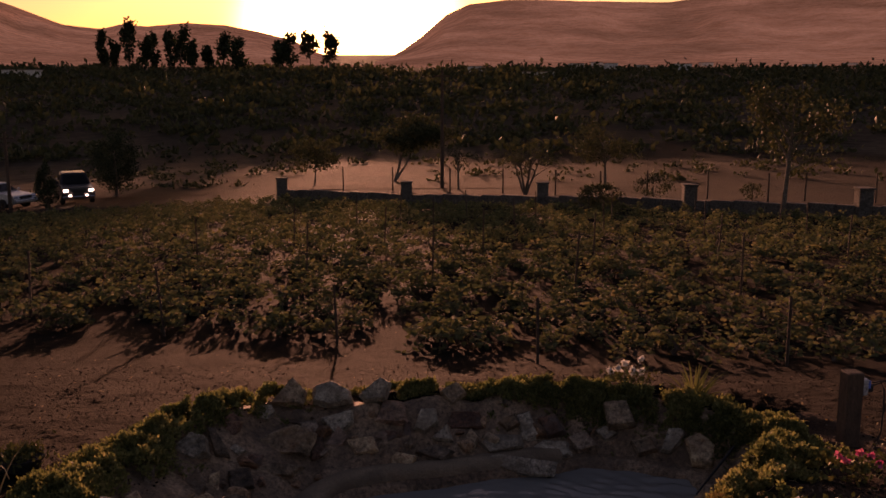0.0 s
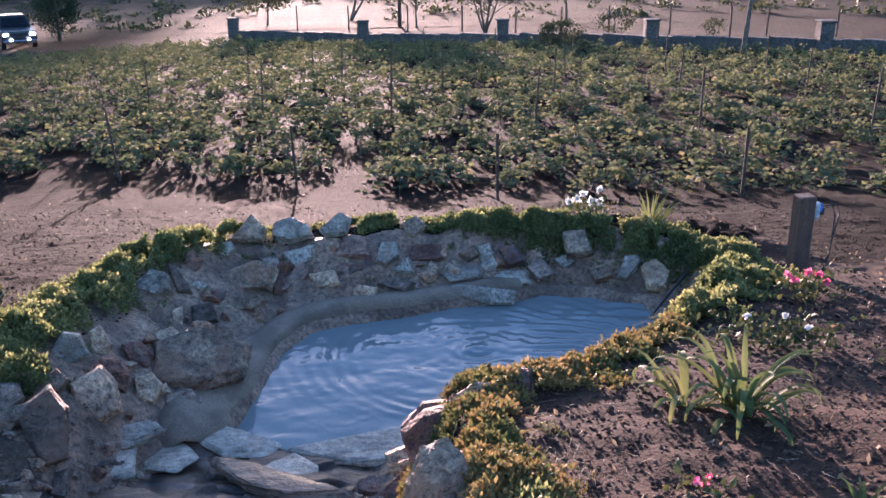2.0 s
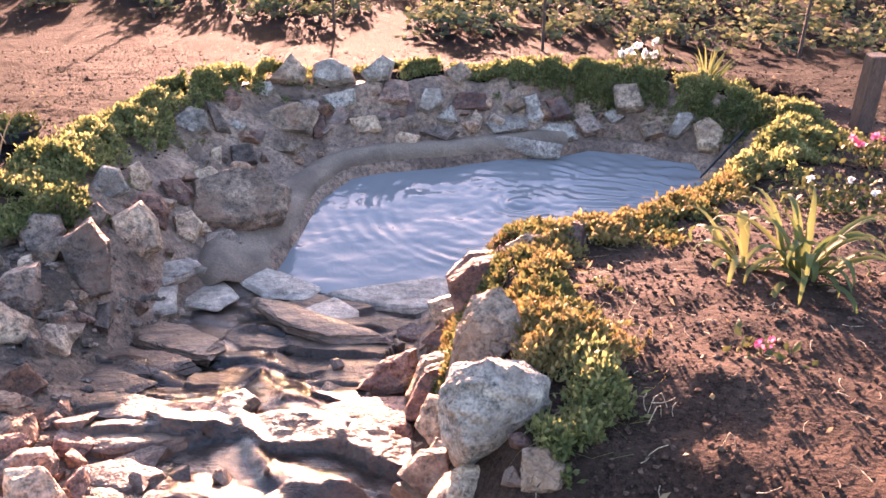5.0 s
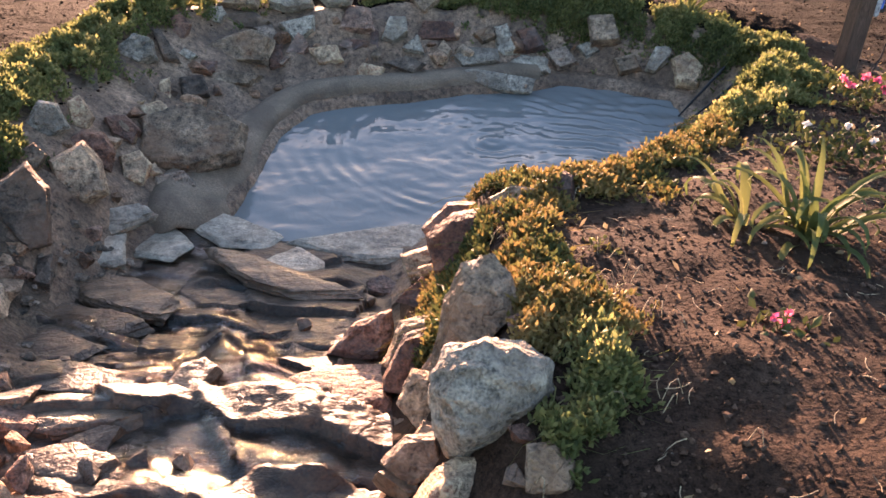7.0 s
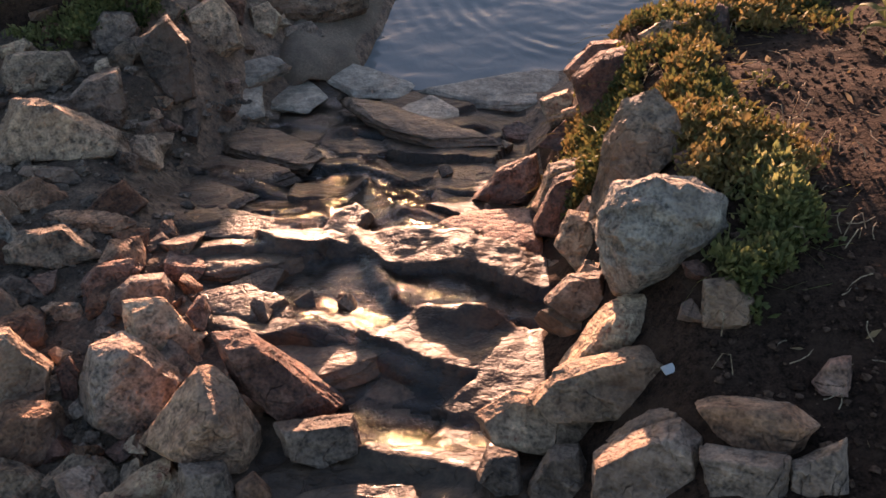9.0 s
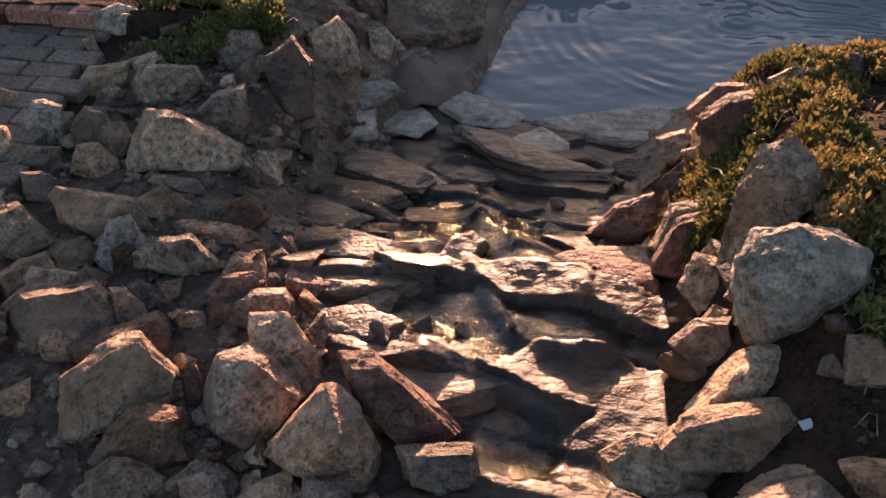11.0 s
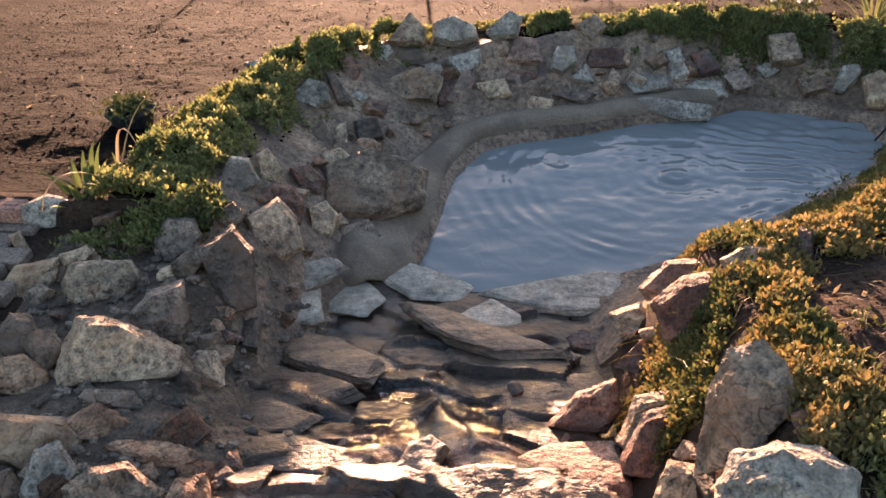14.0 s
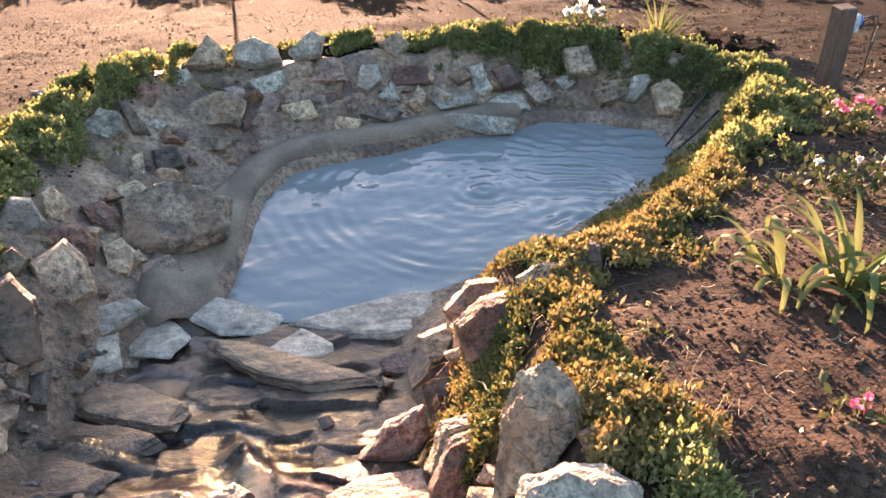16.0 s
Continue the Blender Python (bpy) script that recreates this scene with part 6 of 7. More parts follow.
def planter(x, y, r, high):
    """A dark round pot with a thick rim, filled with soil and a low plant."""
    root = tagged(new("plant_pot"), "dark round pot with a low green plant on bare soil", "plant pot")
    root.location = (x, y, float(height(np.array([x]), np.array([y]))[0]) - 0.02)
    prof = [(0.0, 0.0), (r * 0.78, 0.0), (r * 0.92, high * 0.8), (r * 0.93, high * 0.82), (r * 1.05, high * 0.84), (r * 1.05, high), (r * 0.95, high), (r * 0.93, high * 0.8), (0.0, high * 0.8)]
    k = 28
    verts = [(p * math.cos(6.2832 * i / k), p * math.sin(6.2832 * i / k), z) for p, z in prof for i in range(k)]
    faces = [(j * k + i, j * k + (i + 1) % k, (j + 1) * k + (i + 1) % k, (j + 1) * k + i) for j in range(len(prof) - 1) for i in range(k)]
    part("pot", mesh_of("pot", verts, faces, BLACK, False), root)
    rng = np.random.default_rng(61)
    c = rng.normal(size=(420, 3)) * np.array([r * 0.5, r * 0.5, 0.012]) + np.array([0, 0, high + 0.01])
    v, f = leaf_cloud(c, np.array([[0, 0, 0.6]]), 0.035, 0.016, rng, 0.3, 0.8)
    part("foliage", mesh_of("foliage", v, f, LEAF_HERB), root)


planter(-2.30, 4.68, 0.12, 0.10)

# ---- post with socket ----
post = tagged(new("wooden_post"), "short square weathered wooden post with a socket box", "post")
post.matrix_world = pose(2.40, 5.12, 0.22, 0, 0, 8)
part("shaft", bm_mesh("shaft", box_bm(0.10, 0.10, 0.60, 0.008, at=(0, 0, 0.27)), POST_WOOD), post)
sock = part("socket_box", bm_mesh("socket_box", box_bm(0.035, 0.07, 0.10, 0.006, at=(0.066, -0.01, 0.48)), GREY_PLASTIC), post, "grey plastic socket box")
part("socket_cover", bm_mesh("socket_cover", box_bm(0.016, 0.06, 0.05, 0.004, at=(0.09, -0.012, 0.495)), BLUE_PLASTIC), sock, "blue plastic cover")
part("plug", bm_mesh("plug", box_bm(0.03, 0.03, 0.045, 0.006, at=(0.106, -0.02, 0.47)), BLACK), sock, "black plug")
for k_, dx_ in enumerate((0.0, 0.03)):
    pts_ = [(0.12, -0.02, 0.50 - dx_ * 0.5), (0.17 + dx_, -0.02, 0.51), (0.20 + dx_, -0.02, 0.44), (0.195, -0.03, 0.3), (0.19, -0.03, 0.19), (0.13 - dx_, -0.05, 0.06), (0.02, -0.1, 0.02 + dx_)]
    part("cable", tubes_mesh("cable", [(pts_, [0.005] * 7)], BLACK, 6), post, "black rubber cable")
loop_ = [(0.15 + 0.05 * math.cos(a), -0.06, 0.06 + 0.055 * math.sin(a)) for a in np.linspace(0.5, 6.2, 14)]
part("cable", tubes_mesh("cable", [(loop_, [0.005] * 14)], BLACK, 6), post, "black rubber cable")

# ---- brick edging and paving ----
def brick_data(name, size, material):
    return bm_mesh(name, box_bm(*size, 0.006), material)


EDGE = brick_data("brick", (0.195, 0.095, 0.065), BRICK)
edging = tagged(new("brick_edging"), "row of red clay bricks edging the paving", "brick edging")
edging.location = (-2.72, 3.58, 0.517)
for i in range(7):
    b_ = part("brick", EDGE, edging, "" if i else "perforated red brick", pose(0.30 - 0.205 * i, 0.02 + 0.022 * i + 0.006 * (i % 2), 0.0, 0, 0, -5 + 3 * (i % 3)))
    if i == 0:
        # flat black plates on top stand in for the shade inside its holes
        for sx_ in (-0.045, 0.045):
            part("slot", bm_mesh("slot", box_bm(0.06, 0.028, 0.003, 0.0008, at=(sx_, 0, 0.0335)), BLACK), b_, "black plate for the shade in a hole of the brick")
paving = tagged(new("brick_paving"), "grey brown brick paving laid in running bond", "paving", kind="structure")
paving.location = (-2.6, 3.0, 0.0)
PAVE = brick_data("paver", (0.205, 0.10, 0.05), PAVER)
rng_ = np.random.default_rng(77)
for j in range(10):
    for i in range(7):
        x_, y_ = 0.23 + 0.02 * j - 0.214 * i - (0.07 if j % 2 else 0.0), 0.565 - 0.108 * j + 0.012 * i
        part("paver", PAVE, paving, at=pose(x_, y_, 0.455 + rng_.uniform(-0.003, 0.004), rng_.uniform(-1, 1), rng_.uniform(-1, 1), -5 + rng_.uniform(-1.5, 1.5)))


# ---- vineyard ----
def lay(x, y):
    if y > 9:
        gap = max(0.0, min(1.0, (40 - math.hypot(x, y - 3)) / 32))
        gap = gap * gap * (3 - 2 * gap)
        return float(open_ground(x, y)) + (1 - gap) * 0.25 * float(fbm(x * 0.05, y * 0.05))
    return float(height(np.array([x]), np.array([y]))[0])


def vine_meshes(seed, leaves):
    """A low sprawling vine: its trunk, its canes and its leaves."""
    rng = np.random.default_rng(seed)
    trunk = (((0, 0, -0.05), (0.03, 0.01, 0.08), (-0.02, 0.02, 0.13), (0.02, 0.0, 0.18)), (0.03, 0.026, 0.022, 0.018))
    canes, cs = [], []
    for _ in range(6):
        a, out, top = rng.uniform(0, 2 * math.pi), rng.uniform(0.2, 0.55), rng.uniform(0.22, 0.5)
        drop = rng.uniform(0.3, 1.0)
        pts = []
        for k in np.linspace(0, 1, 7):
            r, z = out * k, 0.17 + (top - 0.17) * math.sin(min(1, k * 1.5) * math.pi / 2) - max(0, k - 0.5) * drop
            pts.append((r * math.cos(a) * 1.1, r * math.sin(a) * 0.85, max(0.04, z)))
        canes.append((pts, np.linspace(0.008, 0.003, 7)))
        n = leaves // 6
        k = rng.uniform(0.1, 1, n) * 6
        p = np.array(pts)
        q = np.stack([np.interp(k, np.arange(7), p[:, i]) for i in range(3)], 1) + rng.normal(size=(n, 3)) * 0.04
        q[:, 2] = np.maximum(q[:, 2], 0.03)
        cs.append(q)
    v, f = leaf_cloud(np.concatenate(cs), np.array([[0, -0.1, -0.35]]), 0.085, 0.08, rng, 0.25, 0.8)
    return trunk, canes, v, f


VINES = []
for s_ in range(6):
    tk_, cn_, v_, f_ = vine_meshes(100 + s_, 108)
    VINES.append((tubes_mesh("trunk", [tk_], VINE_WOOD, 5), [tubes_mesh("cane", [c_], VINE_WOOD, 4) for c_ in cn_], mesh_of("foliage", v_, f_, LEAF_VINE)))
FAR_VINE = [vine_meshes(200 + s_, 72)[2:] for s_ in range(4)]
rng = np.random.default_rng(5)
spots = []
for row in range(-39, 51):
    for k in range(56):
        ax, ay = 0.85 * row + 0.3, 10.75 - 0.22 * row
        x, y = ax + 0.22 * (k * 0.8 + 0.3) + rng.normal() * 0.2, ay + 0.97 * (k * 0.8 + 0.3) + rng.normal() * 0.2
        end = float(np.interp(x, [p_[0] for p_ in wall_pts], [p_[1] for p_ in wall_pts])) - 1.4 if x > -8.7 else 47.6 + (x + 8.7) * 0.4
        if y < end and abs(x) < 0.62 * y + 1.5 and rng.uniform() > 0.06:
            spots.append((y, x))
spots.sort()
far_v, far_f, far_n = [], [], 0
for i, (y, x) in enumerate(spots):
    turn, big = rng.uniform(0, 360), rng.uniform(0.65, 1.1)
    if i < 290:
        root = tagged(new("grapevine"), "low green grapevine with yellowing leaves in brown soil", "grapevine", "vines of the vineyard")
        root.matrix_world = pose(x, y, lay(x, y), 0, 0, turn) @ Matrix.Diagonal((big * 1.25, big * 1.25, big * 0.75, 1))
        tr_, cn_, fo_ = VINES[i % 6]
        part("trunk", tr_, root)
        for c_ in cn_:
            part("cane", c_, root)
        part("foliage", fo_, root)
    else:
        v, f = FAR_VINE[i % 4]
        m = np.array((pose(x, y, lay(x, y), 0, 0, turn) @ Matrix.Diagonal((big * 1.3, big * 1.3, big * 0.8, 1))))
        far_v.append(v @ m[:3, :3].T + m[:3, 3])
        far_f.append(f + far_n)
        far_n += len(v)
tagged(new("far_vines", mesh_of("far_vines", np.concatenate(far_v), np.concatenate(far_f), LEAF_VINE)), "rows of low grapevines filling the far vineyard", "vineyard", kind="stuff")

STAKE = tubes_mesh("vine_stake", [(((0, 0, -0.1), (0, 0, 0.45), (0, 0, 0.95)), (0.018, 0.018, 0.017))], RUST, 6)
for x, y, h_, lx_ in ((-6.15, 13.2, 1.05, -2), (-3.72, 11.75, 1.0, 4), (-1.34, 11.15, 0.8, 2), (1.07, 9.9, 0.8, 1), (3.75, 9.55, 0.85, 0), (6.3, 8.9, 0.9, 1)):
    tagged(new("vine_stake", STAKE), "thin rusty iron stake at the end of a vine row", "stake", "stakes of the vineyard").matrix_world = pose(x, y, lay(x, y), 0, lx_ * -1.0, 0) @ Matrix.Diagonal((1, 1, h_, 1))
    for k in range(1, 5):
        x2, y2 = x + 0.22 * 5.2 * k, y + 0.97 * 5.2 * k
        tagged(new("vine_stake", STAKE), "thin rusty iron stake among the vines", "stake", "stakes of the vineyard").matrix_world = pose(x2, y2, lay(x2, y2), 0, rng.uniform(-3, 3), 0) @ Matrix.Diagonal((1, 1, 1.2, 1))


# ---- trees ----
def tree(name, label, x, y, high, wide, leaves, leaf, material, seed, stems=1, clear=0.3, category="tree", squash=0.5, upright=False):
    """A tapered trunk with limbs and a broken crown of leaf clumps."""
    rng = np.random.default_rng(seed)
    root = tagged(new(name), label, category)
    root.location = (x, y, lay(x, y) - 0.05)
    lines, tips = [], []
    for s in range(stems):
        a = rng.uniform(0, 6.28)
        lean = wide * (0.30 if stems > 1 else 0.06)
        p0, p1 = (0, 0, 0), (lean * math.cos(a) * 0.5, lean * math.sin(a) * 0.5, high * clear)
        p2 = (lean * math.cos(a), lean * math.sin(a), high * (0.9 if upright else 0.62))
        r = high * 0.02
        lines.append(((p0, tuple((i + j) / 2 + rng.normal() * 0.02 * high * 0.3 for i, j in zip(p0, p1)), p1, p2), (r * 1.3, r, r * 0.8, r * 0.35)))
        for _ in range(max(5, 11 // stems)):
            b, k = rng.uniform(0, 6.28), rng.uniform(0, 1)
            base = tuple(i + (j - i) * k for i, j in zip(p1, p2))
            reach = wide * 0.5 * rng.uniform(0.45, 1.0) * (0.35 + 0.65 * math.sin(math.pi * min(1, 0.25 + 0.7 * k)))
            tip = (base[0] + reach * math.cos(b), base[1] + reach * math.sin(b), min(high * 0.97, base[2] + high * rng.uniform(0.08, 0.36)))
            mid = tuple((i + j) / 2 for i, j in zip(base, tip))
            mid = (mid[0], mid[1], mid[2] + high * 0.03)
            lines.append(((base, mid, tip), (r * 0.45, r * 0.3, r * 0.12)))
            tips += [tip, mid, tip]
    for pts, radii in lines:
        part("trunk" if len(pts) == 4 else "limb", tubes_mesh("limb", [(pts, radii)], BARK, 6), root)
    tips = np.array(tips)
    n = len(tips)
    c = tips[rng.integers(0, n, leaves)] + rng.normal(size=(leaves, 3)) * np.array([wide * 0.10, wide * 0.10, high * squash * 0.11])
    v, f = leaf_cloud(c, np.array([[0, 0, 0.1]]), leaf, leaf * 0.6, rng, 0.25, 1.0)
    part("crown", mesh_of("crown", v, f, material), root)
    return root


def bush(name, label, x, y, high, wide, leaves, leaf, material, seed, category="bush", cone=False):
    """A dense bush or conifer: twigs inside, clumps of leaves out to an uneven edge."""
    rng = np.random.default_rng(seed)
    root = tagged(new(name), label, category)
    root.location = (x, y, lay(x, y) - 0.05)
    lines = [(((0, 0, 0), (0.02, 0, high * 0.4), (0, 0.02, high * 0.85)), (high * 0.03, high * 0.02, high * 0.006))]
    part("trunk", tubes_mesh("trunk", lines, BARK, 6), root)
    clumps = rng.normal(size=(60, 3))
    clumps /= np.linalg.norm(clumps, axis=1)[:, None]
    clumps *= rng.uniform(0.5, 1.0, (60, 1)) ** 0.5
    c = clumps[rng.integers(0, 60, leaves)] + rng.normal(size=(leaves, 3)) * 0.14
    zz = c[:, 2] * 0.5 + 0.5
    prof = (1.15 - 0.75 * np.clip(zz, 0, 1)) if cone else 1.0
    c = np.stack([c[:, 0] * wide * 0.46 * prof, c[:, 1] * wide * 0.46 * prof, high * (0.10 + 0.85 * zz)], 1)
    v, f = leaf_cloud(c, np.array([[0, 0, 0.4]]), leaf, leaf * 0.5, rng, 0.25, 0.9)
    part("crown", mesh_of("crown", v, f, material), root)
    return root


tree("olive_tree", "slender tree with a thin brown green crown by the field wall", 12.4, 33.0, 4.6, 3.4, 1500, 0.16, LEAF_TREE, 41, clear=0.35, upright=True)
tree("bare_tree", "vase-shaped tree with several bare grey stems by the wall", 4.6, 50.4, 3.4, 3.6, 700, 0.14, LEAF_TREE, 42, stems=5, clear=0.28)
tree("small_tree", "small round-crowned tree behind the field wall", 10.3, 57.6, 3.9, 4.0, 1700, 0.18, LEAF_TREE, 43, clear=0.35)
tree("broad_tree", "broad dark tree at the edge of the dry field", -3.3, 62.0, 4.8, 6.5, 3600, 0.25, LEAF_TREE, 44, stems=2, clear=0.22)
tree("sapling", "thin young tree with few leaves by the wall", 0.95, 54.6, 2.9, 1.6, 260, 0.13, LEAF_TREE, 45, clear=0.4)
tree("small_tree", "small tree beside the dirt road", -8.5, 60.0, 3.2, 3.4, 1400, 0.2, LEAF_TREE, 46, clear=0.25)
bush("bush", "round dark green bush at the edge of the vineyard", 6.6, 37.8, 1.2, 2.0, 1500, 0.12, LEAF_TREE, 47)
bush("bush", "dry brown bush by the field wall", 11.0, 47.5, 1.3, 2.2, 900, 0.12, LEAF_TREE, 48)
bush("bush", "low green bush on the dry field", 15.2, 44.5, 0.9, 1.2, 500, 0.1, LEAF_TREE, 49)
bush("cypress", "dense dark egg-shaped cypress beside the road", -20.2, 56.0, 4.4, 2.7, 5200, 0.16, LEAF_DARK, 50, "tree")
bush("cypress", "narrow dark conifer beside the parked cars", -20.6, 47.0, 2.8, 1.3, 2200, 0.13, LEAF_DARK, 51, "tree", True)

# ---- field wall, fence, poles ----
wall = tagged(new("field_wall"), "low rough stone wall with square pillars along the vineyard", "stone wall", kind="structure")
for (x0, y0), (x1, y1) in zip(wall_pts, wall_pts[1:]):
    n_ = 7
    for k in range(n_):
        xa, ya = x0 + (x1 - x0) * (k + 0.5) / n_, y0 + (y1 - y0) * (k + 0.5) / n_
        ln_ = math.hypot(x1 - x0, y1 - y0) / n_
        part("wall_block", bm_mesh("wall_block", box_bm(ln_ * 1.0, 0.3, 0.75, 0.03), WALL_STONE), wall, at=pose(xa, ya, lay(xa, ya) + 0.12 + 0.02 * (k % 3), 0, 0, math.degrees(math.atan2(y1 - y0, x1 - x0))))
for x, y in wall_pts:
    p_ = tagged(new("wall_pillar"), "square stone pillar of the field wall", "pillar", "pillars of the field wall")
    p_.location = (x, y - 0.05, lay(x, y))
    part("shaft", bm_mesh("shaft", box_bm(0.52, 0.5, 1.15, 0.03, at=(0, 0, 0.5)), WALL_STONE), p_)
    part("cap", bm_mesh("cap", box_bm(0.6, 0.58, 0.08, 0.02, at=(0, 0, 1.115)), WALL_STONE), p_)
FENCE = tubes_mesh("fence_post", [(((0, 0, -0.2), (0.01, 0, 0.7), (0, 0, 1.4)), (0.05, 0.045, 0.04))], POST_WOOD, 6)
for x, y in ((-6, 54.5), (-3, 54), (0.4, 52.6), (3.4, 51.5), (6.2, 50.0), (8.5, 49), (10.9, 48.4), (13.5, 46.2), (15.3, 42.6), (17.4, 43.5), (20, 41.8), (23, 40)):
    tagged(new("fence_post", FENCE), "thin grey wooden fence post on the dry field", "fence post", "fence posts").location = (x, y, lay(x, y))


def pole(x, y, high, label):
    root = tagged(new("utility_pole"), label, "utility pole")
    root.location = (x, y, lay(x, y) - 0.1)
    part("mast", tubes_mesh("mast", [(((0, 0, 0), (0, 0, high * 0.5), (0, 0, high)), (0.12, 0.10, 0.08))], POST_WOOD, 8), root)
    part("crossarm", bm_mesh("crossarm", box_bm(1.0, 0.09, 0.09, 0.01, at=(0, 0, high - 0.35)), POST_WOOD), root)
    return root


pole(-0.05, 55.6, 7.2, "tall thin wooden utility pole by the dirt road")
pole(-24.2, 50.5, 4.4, "pale slender pole near the parked cars")

# dirt road behind the wall
rx_ = np.linspace(-45, 12, 60)
ry_ = 56.5 + 0.02 * (rx_ + 10) ** 2 * 0.12
rv_ = np.stack([np.concatenate([rx_, rx_]), np.concatenate([ry_ - 1.7, ry_ + 1.7])], 1)
rz_ = height(rv_[:, 0], rv_[:, 1]) + 0.03
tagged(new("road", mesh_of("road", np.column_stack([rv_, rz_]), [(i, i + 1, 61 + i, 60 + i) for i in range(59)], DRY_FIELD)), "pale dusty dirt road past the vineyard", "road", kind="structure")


# ---- vehicles ----
def wheel(parent, x, y, r):
    w_ = part("wheel", None, parent, at=pose(x, y, r))
    for nm, rad, wd, mt in (("tyre", r, 0.22, BLACK), ("rim", r * 0.62, 0.23, CHROME)):
        bm = bmesh.new()
        bmesh.ops.create_cone(bm, cap_ends=True, segments=20, radius1=rad, radius2=rad, depth=wd, matrix=Matrix.Rotation(math.pi / 2, 4, "X"))
        bmesh.ops.bevel(bm, geom=[e for e in bm.edges if len(e.link_faces) == 2 and min(len(f.verts) for f in e.link_faces) == 4 and max(len(f.verts) for f in e.link_faces) > 4], offset=0.03, segments=2, affect="EDGES")
        part(nm, bm_mesh(nm, bm, mt, False), w_)


def hull_part(name, profile, width, inset, material, parent, label=""):
    """A body from a side outline (x forward, z up), narrower towards its top."""
    bm = bmesh.new()
    zs = [p[1] for p in profile]
    lo, hi = min(zs), max(zs)
    sides = []
    for s in (-1, 1):
        sides.append([bm.verts.new((x, s * (width / 2 - inset * (z - lo) / (hi - lo)), z)) for x, z in profile])
    n = len(profile)
    bm.faces.new(sides[0])
    bm.faces.new(sides[1][::-1])
    for i in range(n):
        bm.faces.new((sides[0][i], sides[1][i], sides[1][(i + 1) % n], sides[0][(i + 1) % n]))
    bmesh.ops.recalc_face_normals(bm, faces=bm.faces)
    bmesh.ops.bevel(bm, geom=list(bm.edges), offset=0.035, segments=2, affect="EDGES")
    return part(name, bm_mesh(name, bm, material, False), parent, label)


def vehicle(name, label, at, paint, truck):
    root = tagged(new(name), label, "car")
    root.matrix_world = at
    if truck:
        hull_part("body", [(-2.6, 0.5), (2.35, 0.5), (2.5, 0.75), (2.45, 1.05), (1.15, 1.16), (-0.6, 1.16), (-2.6, 1.12)], 1.82, 0.05, paint, root)
        cab = hull_part("cabin", [(1.1, 1.14), (0.45, 1.76), (-0.75, 1.78), (-1.0, 1.14)], 1.70, 0.2, paint, root)
        part("bed_cover", bm_mesh("bed_cover", box_bm(1.4, 1.6, 0.1, 0.03, at=(-1.8, 0, 1.18)), BLACK), root)
    else:
        hull_part("body", [(-2.2, 0.35), (2.15, 0.35), (2.25, 0.6), (2.1, 0.82), (0.95, 0.95), (-1.5, 0.98), (-2.25, 0.9)], 1.74, 0.05, paint, root)
        cab = hull_part("cabin", [(0.95, 0.94), (0.25, 1.42), (-0.9, 1.43), (-1.7, 0.95)], 1.60, 0.2, paint, root)
    z0, z1, xf, xt = (1.22, 1.68, 1.06, 0.5) if truck else (1.0, 1.36, 0.9, 0.32)
    bm = bmesh.new()
    q = [bm.verts.new(p) for p in ((xf + 0.02, -0.7, z0), (xf + 0.02, 0.7, z0), (xt + 0.03, 0.58, z1), (xt + 0.03, -0.58, z1))]
    bm.faces.new(q)
    bmesh.ops.solidify(bm, geom=bm.faces, thickness=0.02)
    part("windscreen", bm_mesh("windscreen", bm, CAR_GLASS), cab, "dark tinted windscreen")
    for s in (-1, 1):
        part("side_window", bm_mesh("side_window", box_bm(1.0, 0.02, z1 - z0 - 0.05, 0.02, at=(-0.25, s * 0.765, (z0 + z1) / 2), turn=Matrix.Rotation(s * 0.3, 4, "X")), CAR_GLASS), cab)
        part("headlight", bm_mesh("headlight", box_bm(0.06, 0.3, 0.16, 0.03, at=(2.46 if truck else 2.16, s * 0.68, 0.88 if truck else 0.68)), LAMP_ON if truck else CHROME), root, "lit white headlight" if truck else "")
        if truck:
            part("fog_lamp", bm_mesh("fog_lamp", box_bm(0.05, 0.16, 0.1, 0.02, at=(2.53, s * 0.45, 0.6)), LAMP_ON), root, "lit white fog lamp")
        part("mirror", bm_mesh("mirror", box_bm(0.1, 0.18, 0.14, 0.03, at=(0.75, s * 0.98, z0 + 0.02)), paint), root)
    part("bumper", bm_mesh("bumper", box_bm(0.14, 1.7, 0.18, 0.04, at=(2.5 if truck else 2.24, 0, 0.5)), CHROME if truck else paint), root)
    part("grille", bm_mesh("grille", box_bm(0.05, 0.9, 0.24, 0.02, at=(2.49 if truck else 2.2, 0, 0.85 if truck else 0.66)), BLACK), root)
    for x in ((1.6, -1.55) if truck else (1.35, -1.35)):
        for s in (-1, 1):
            wheel(root, x, s * 0.8, 0.38 if truck else 0.31)
    return root


vehicle("pickup_truck", "dark pickup truck with headlights on beside the vineyard", pose(-22.1, 54.2, lay(-22.1, 54.2), 0, 0, -62), PAINT_DARK, True)
vehicle("parked_car", "silver saloon car parked on the dirt", pose(-25.8, 52.2, lay(-25.8, 52.2), 0, 0, -20), PAINT_SILVER, False)

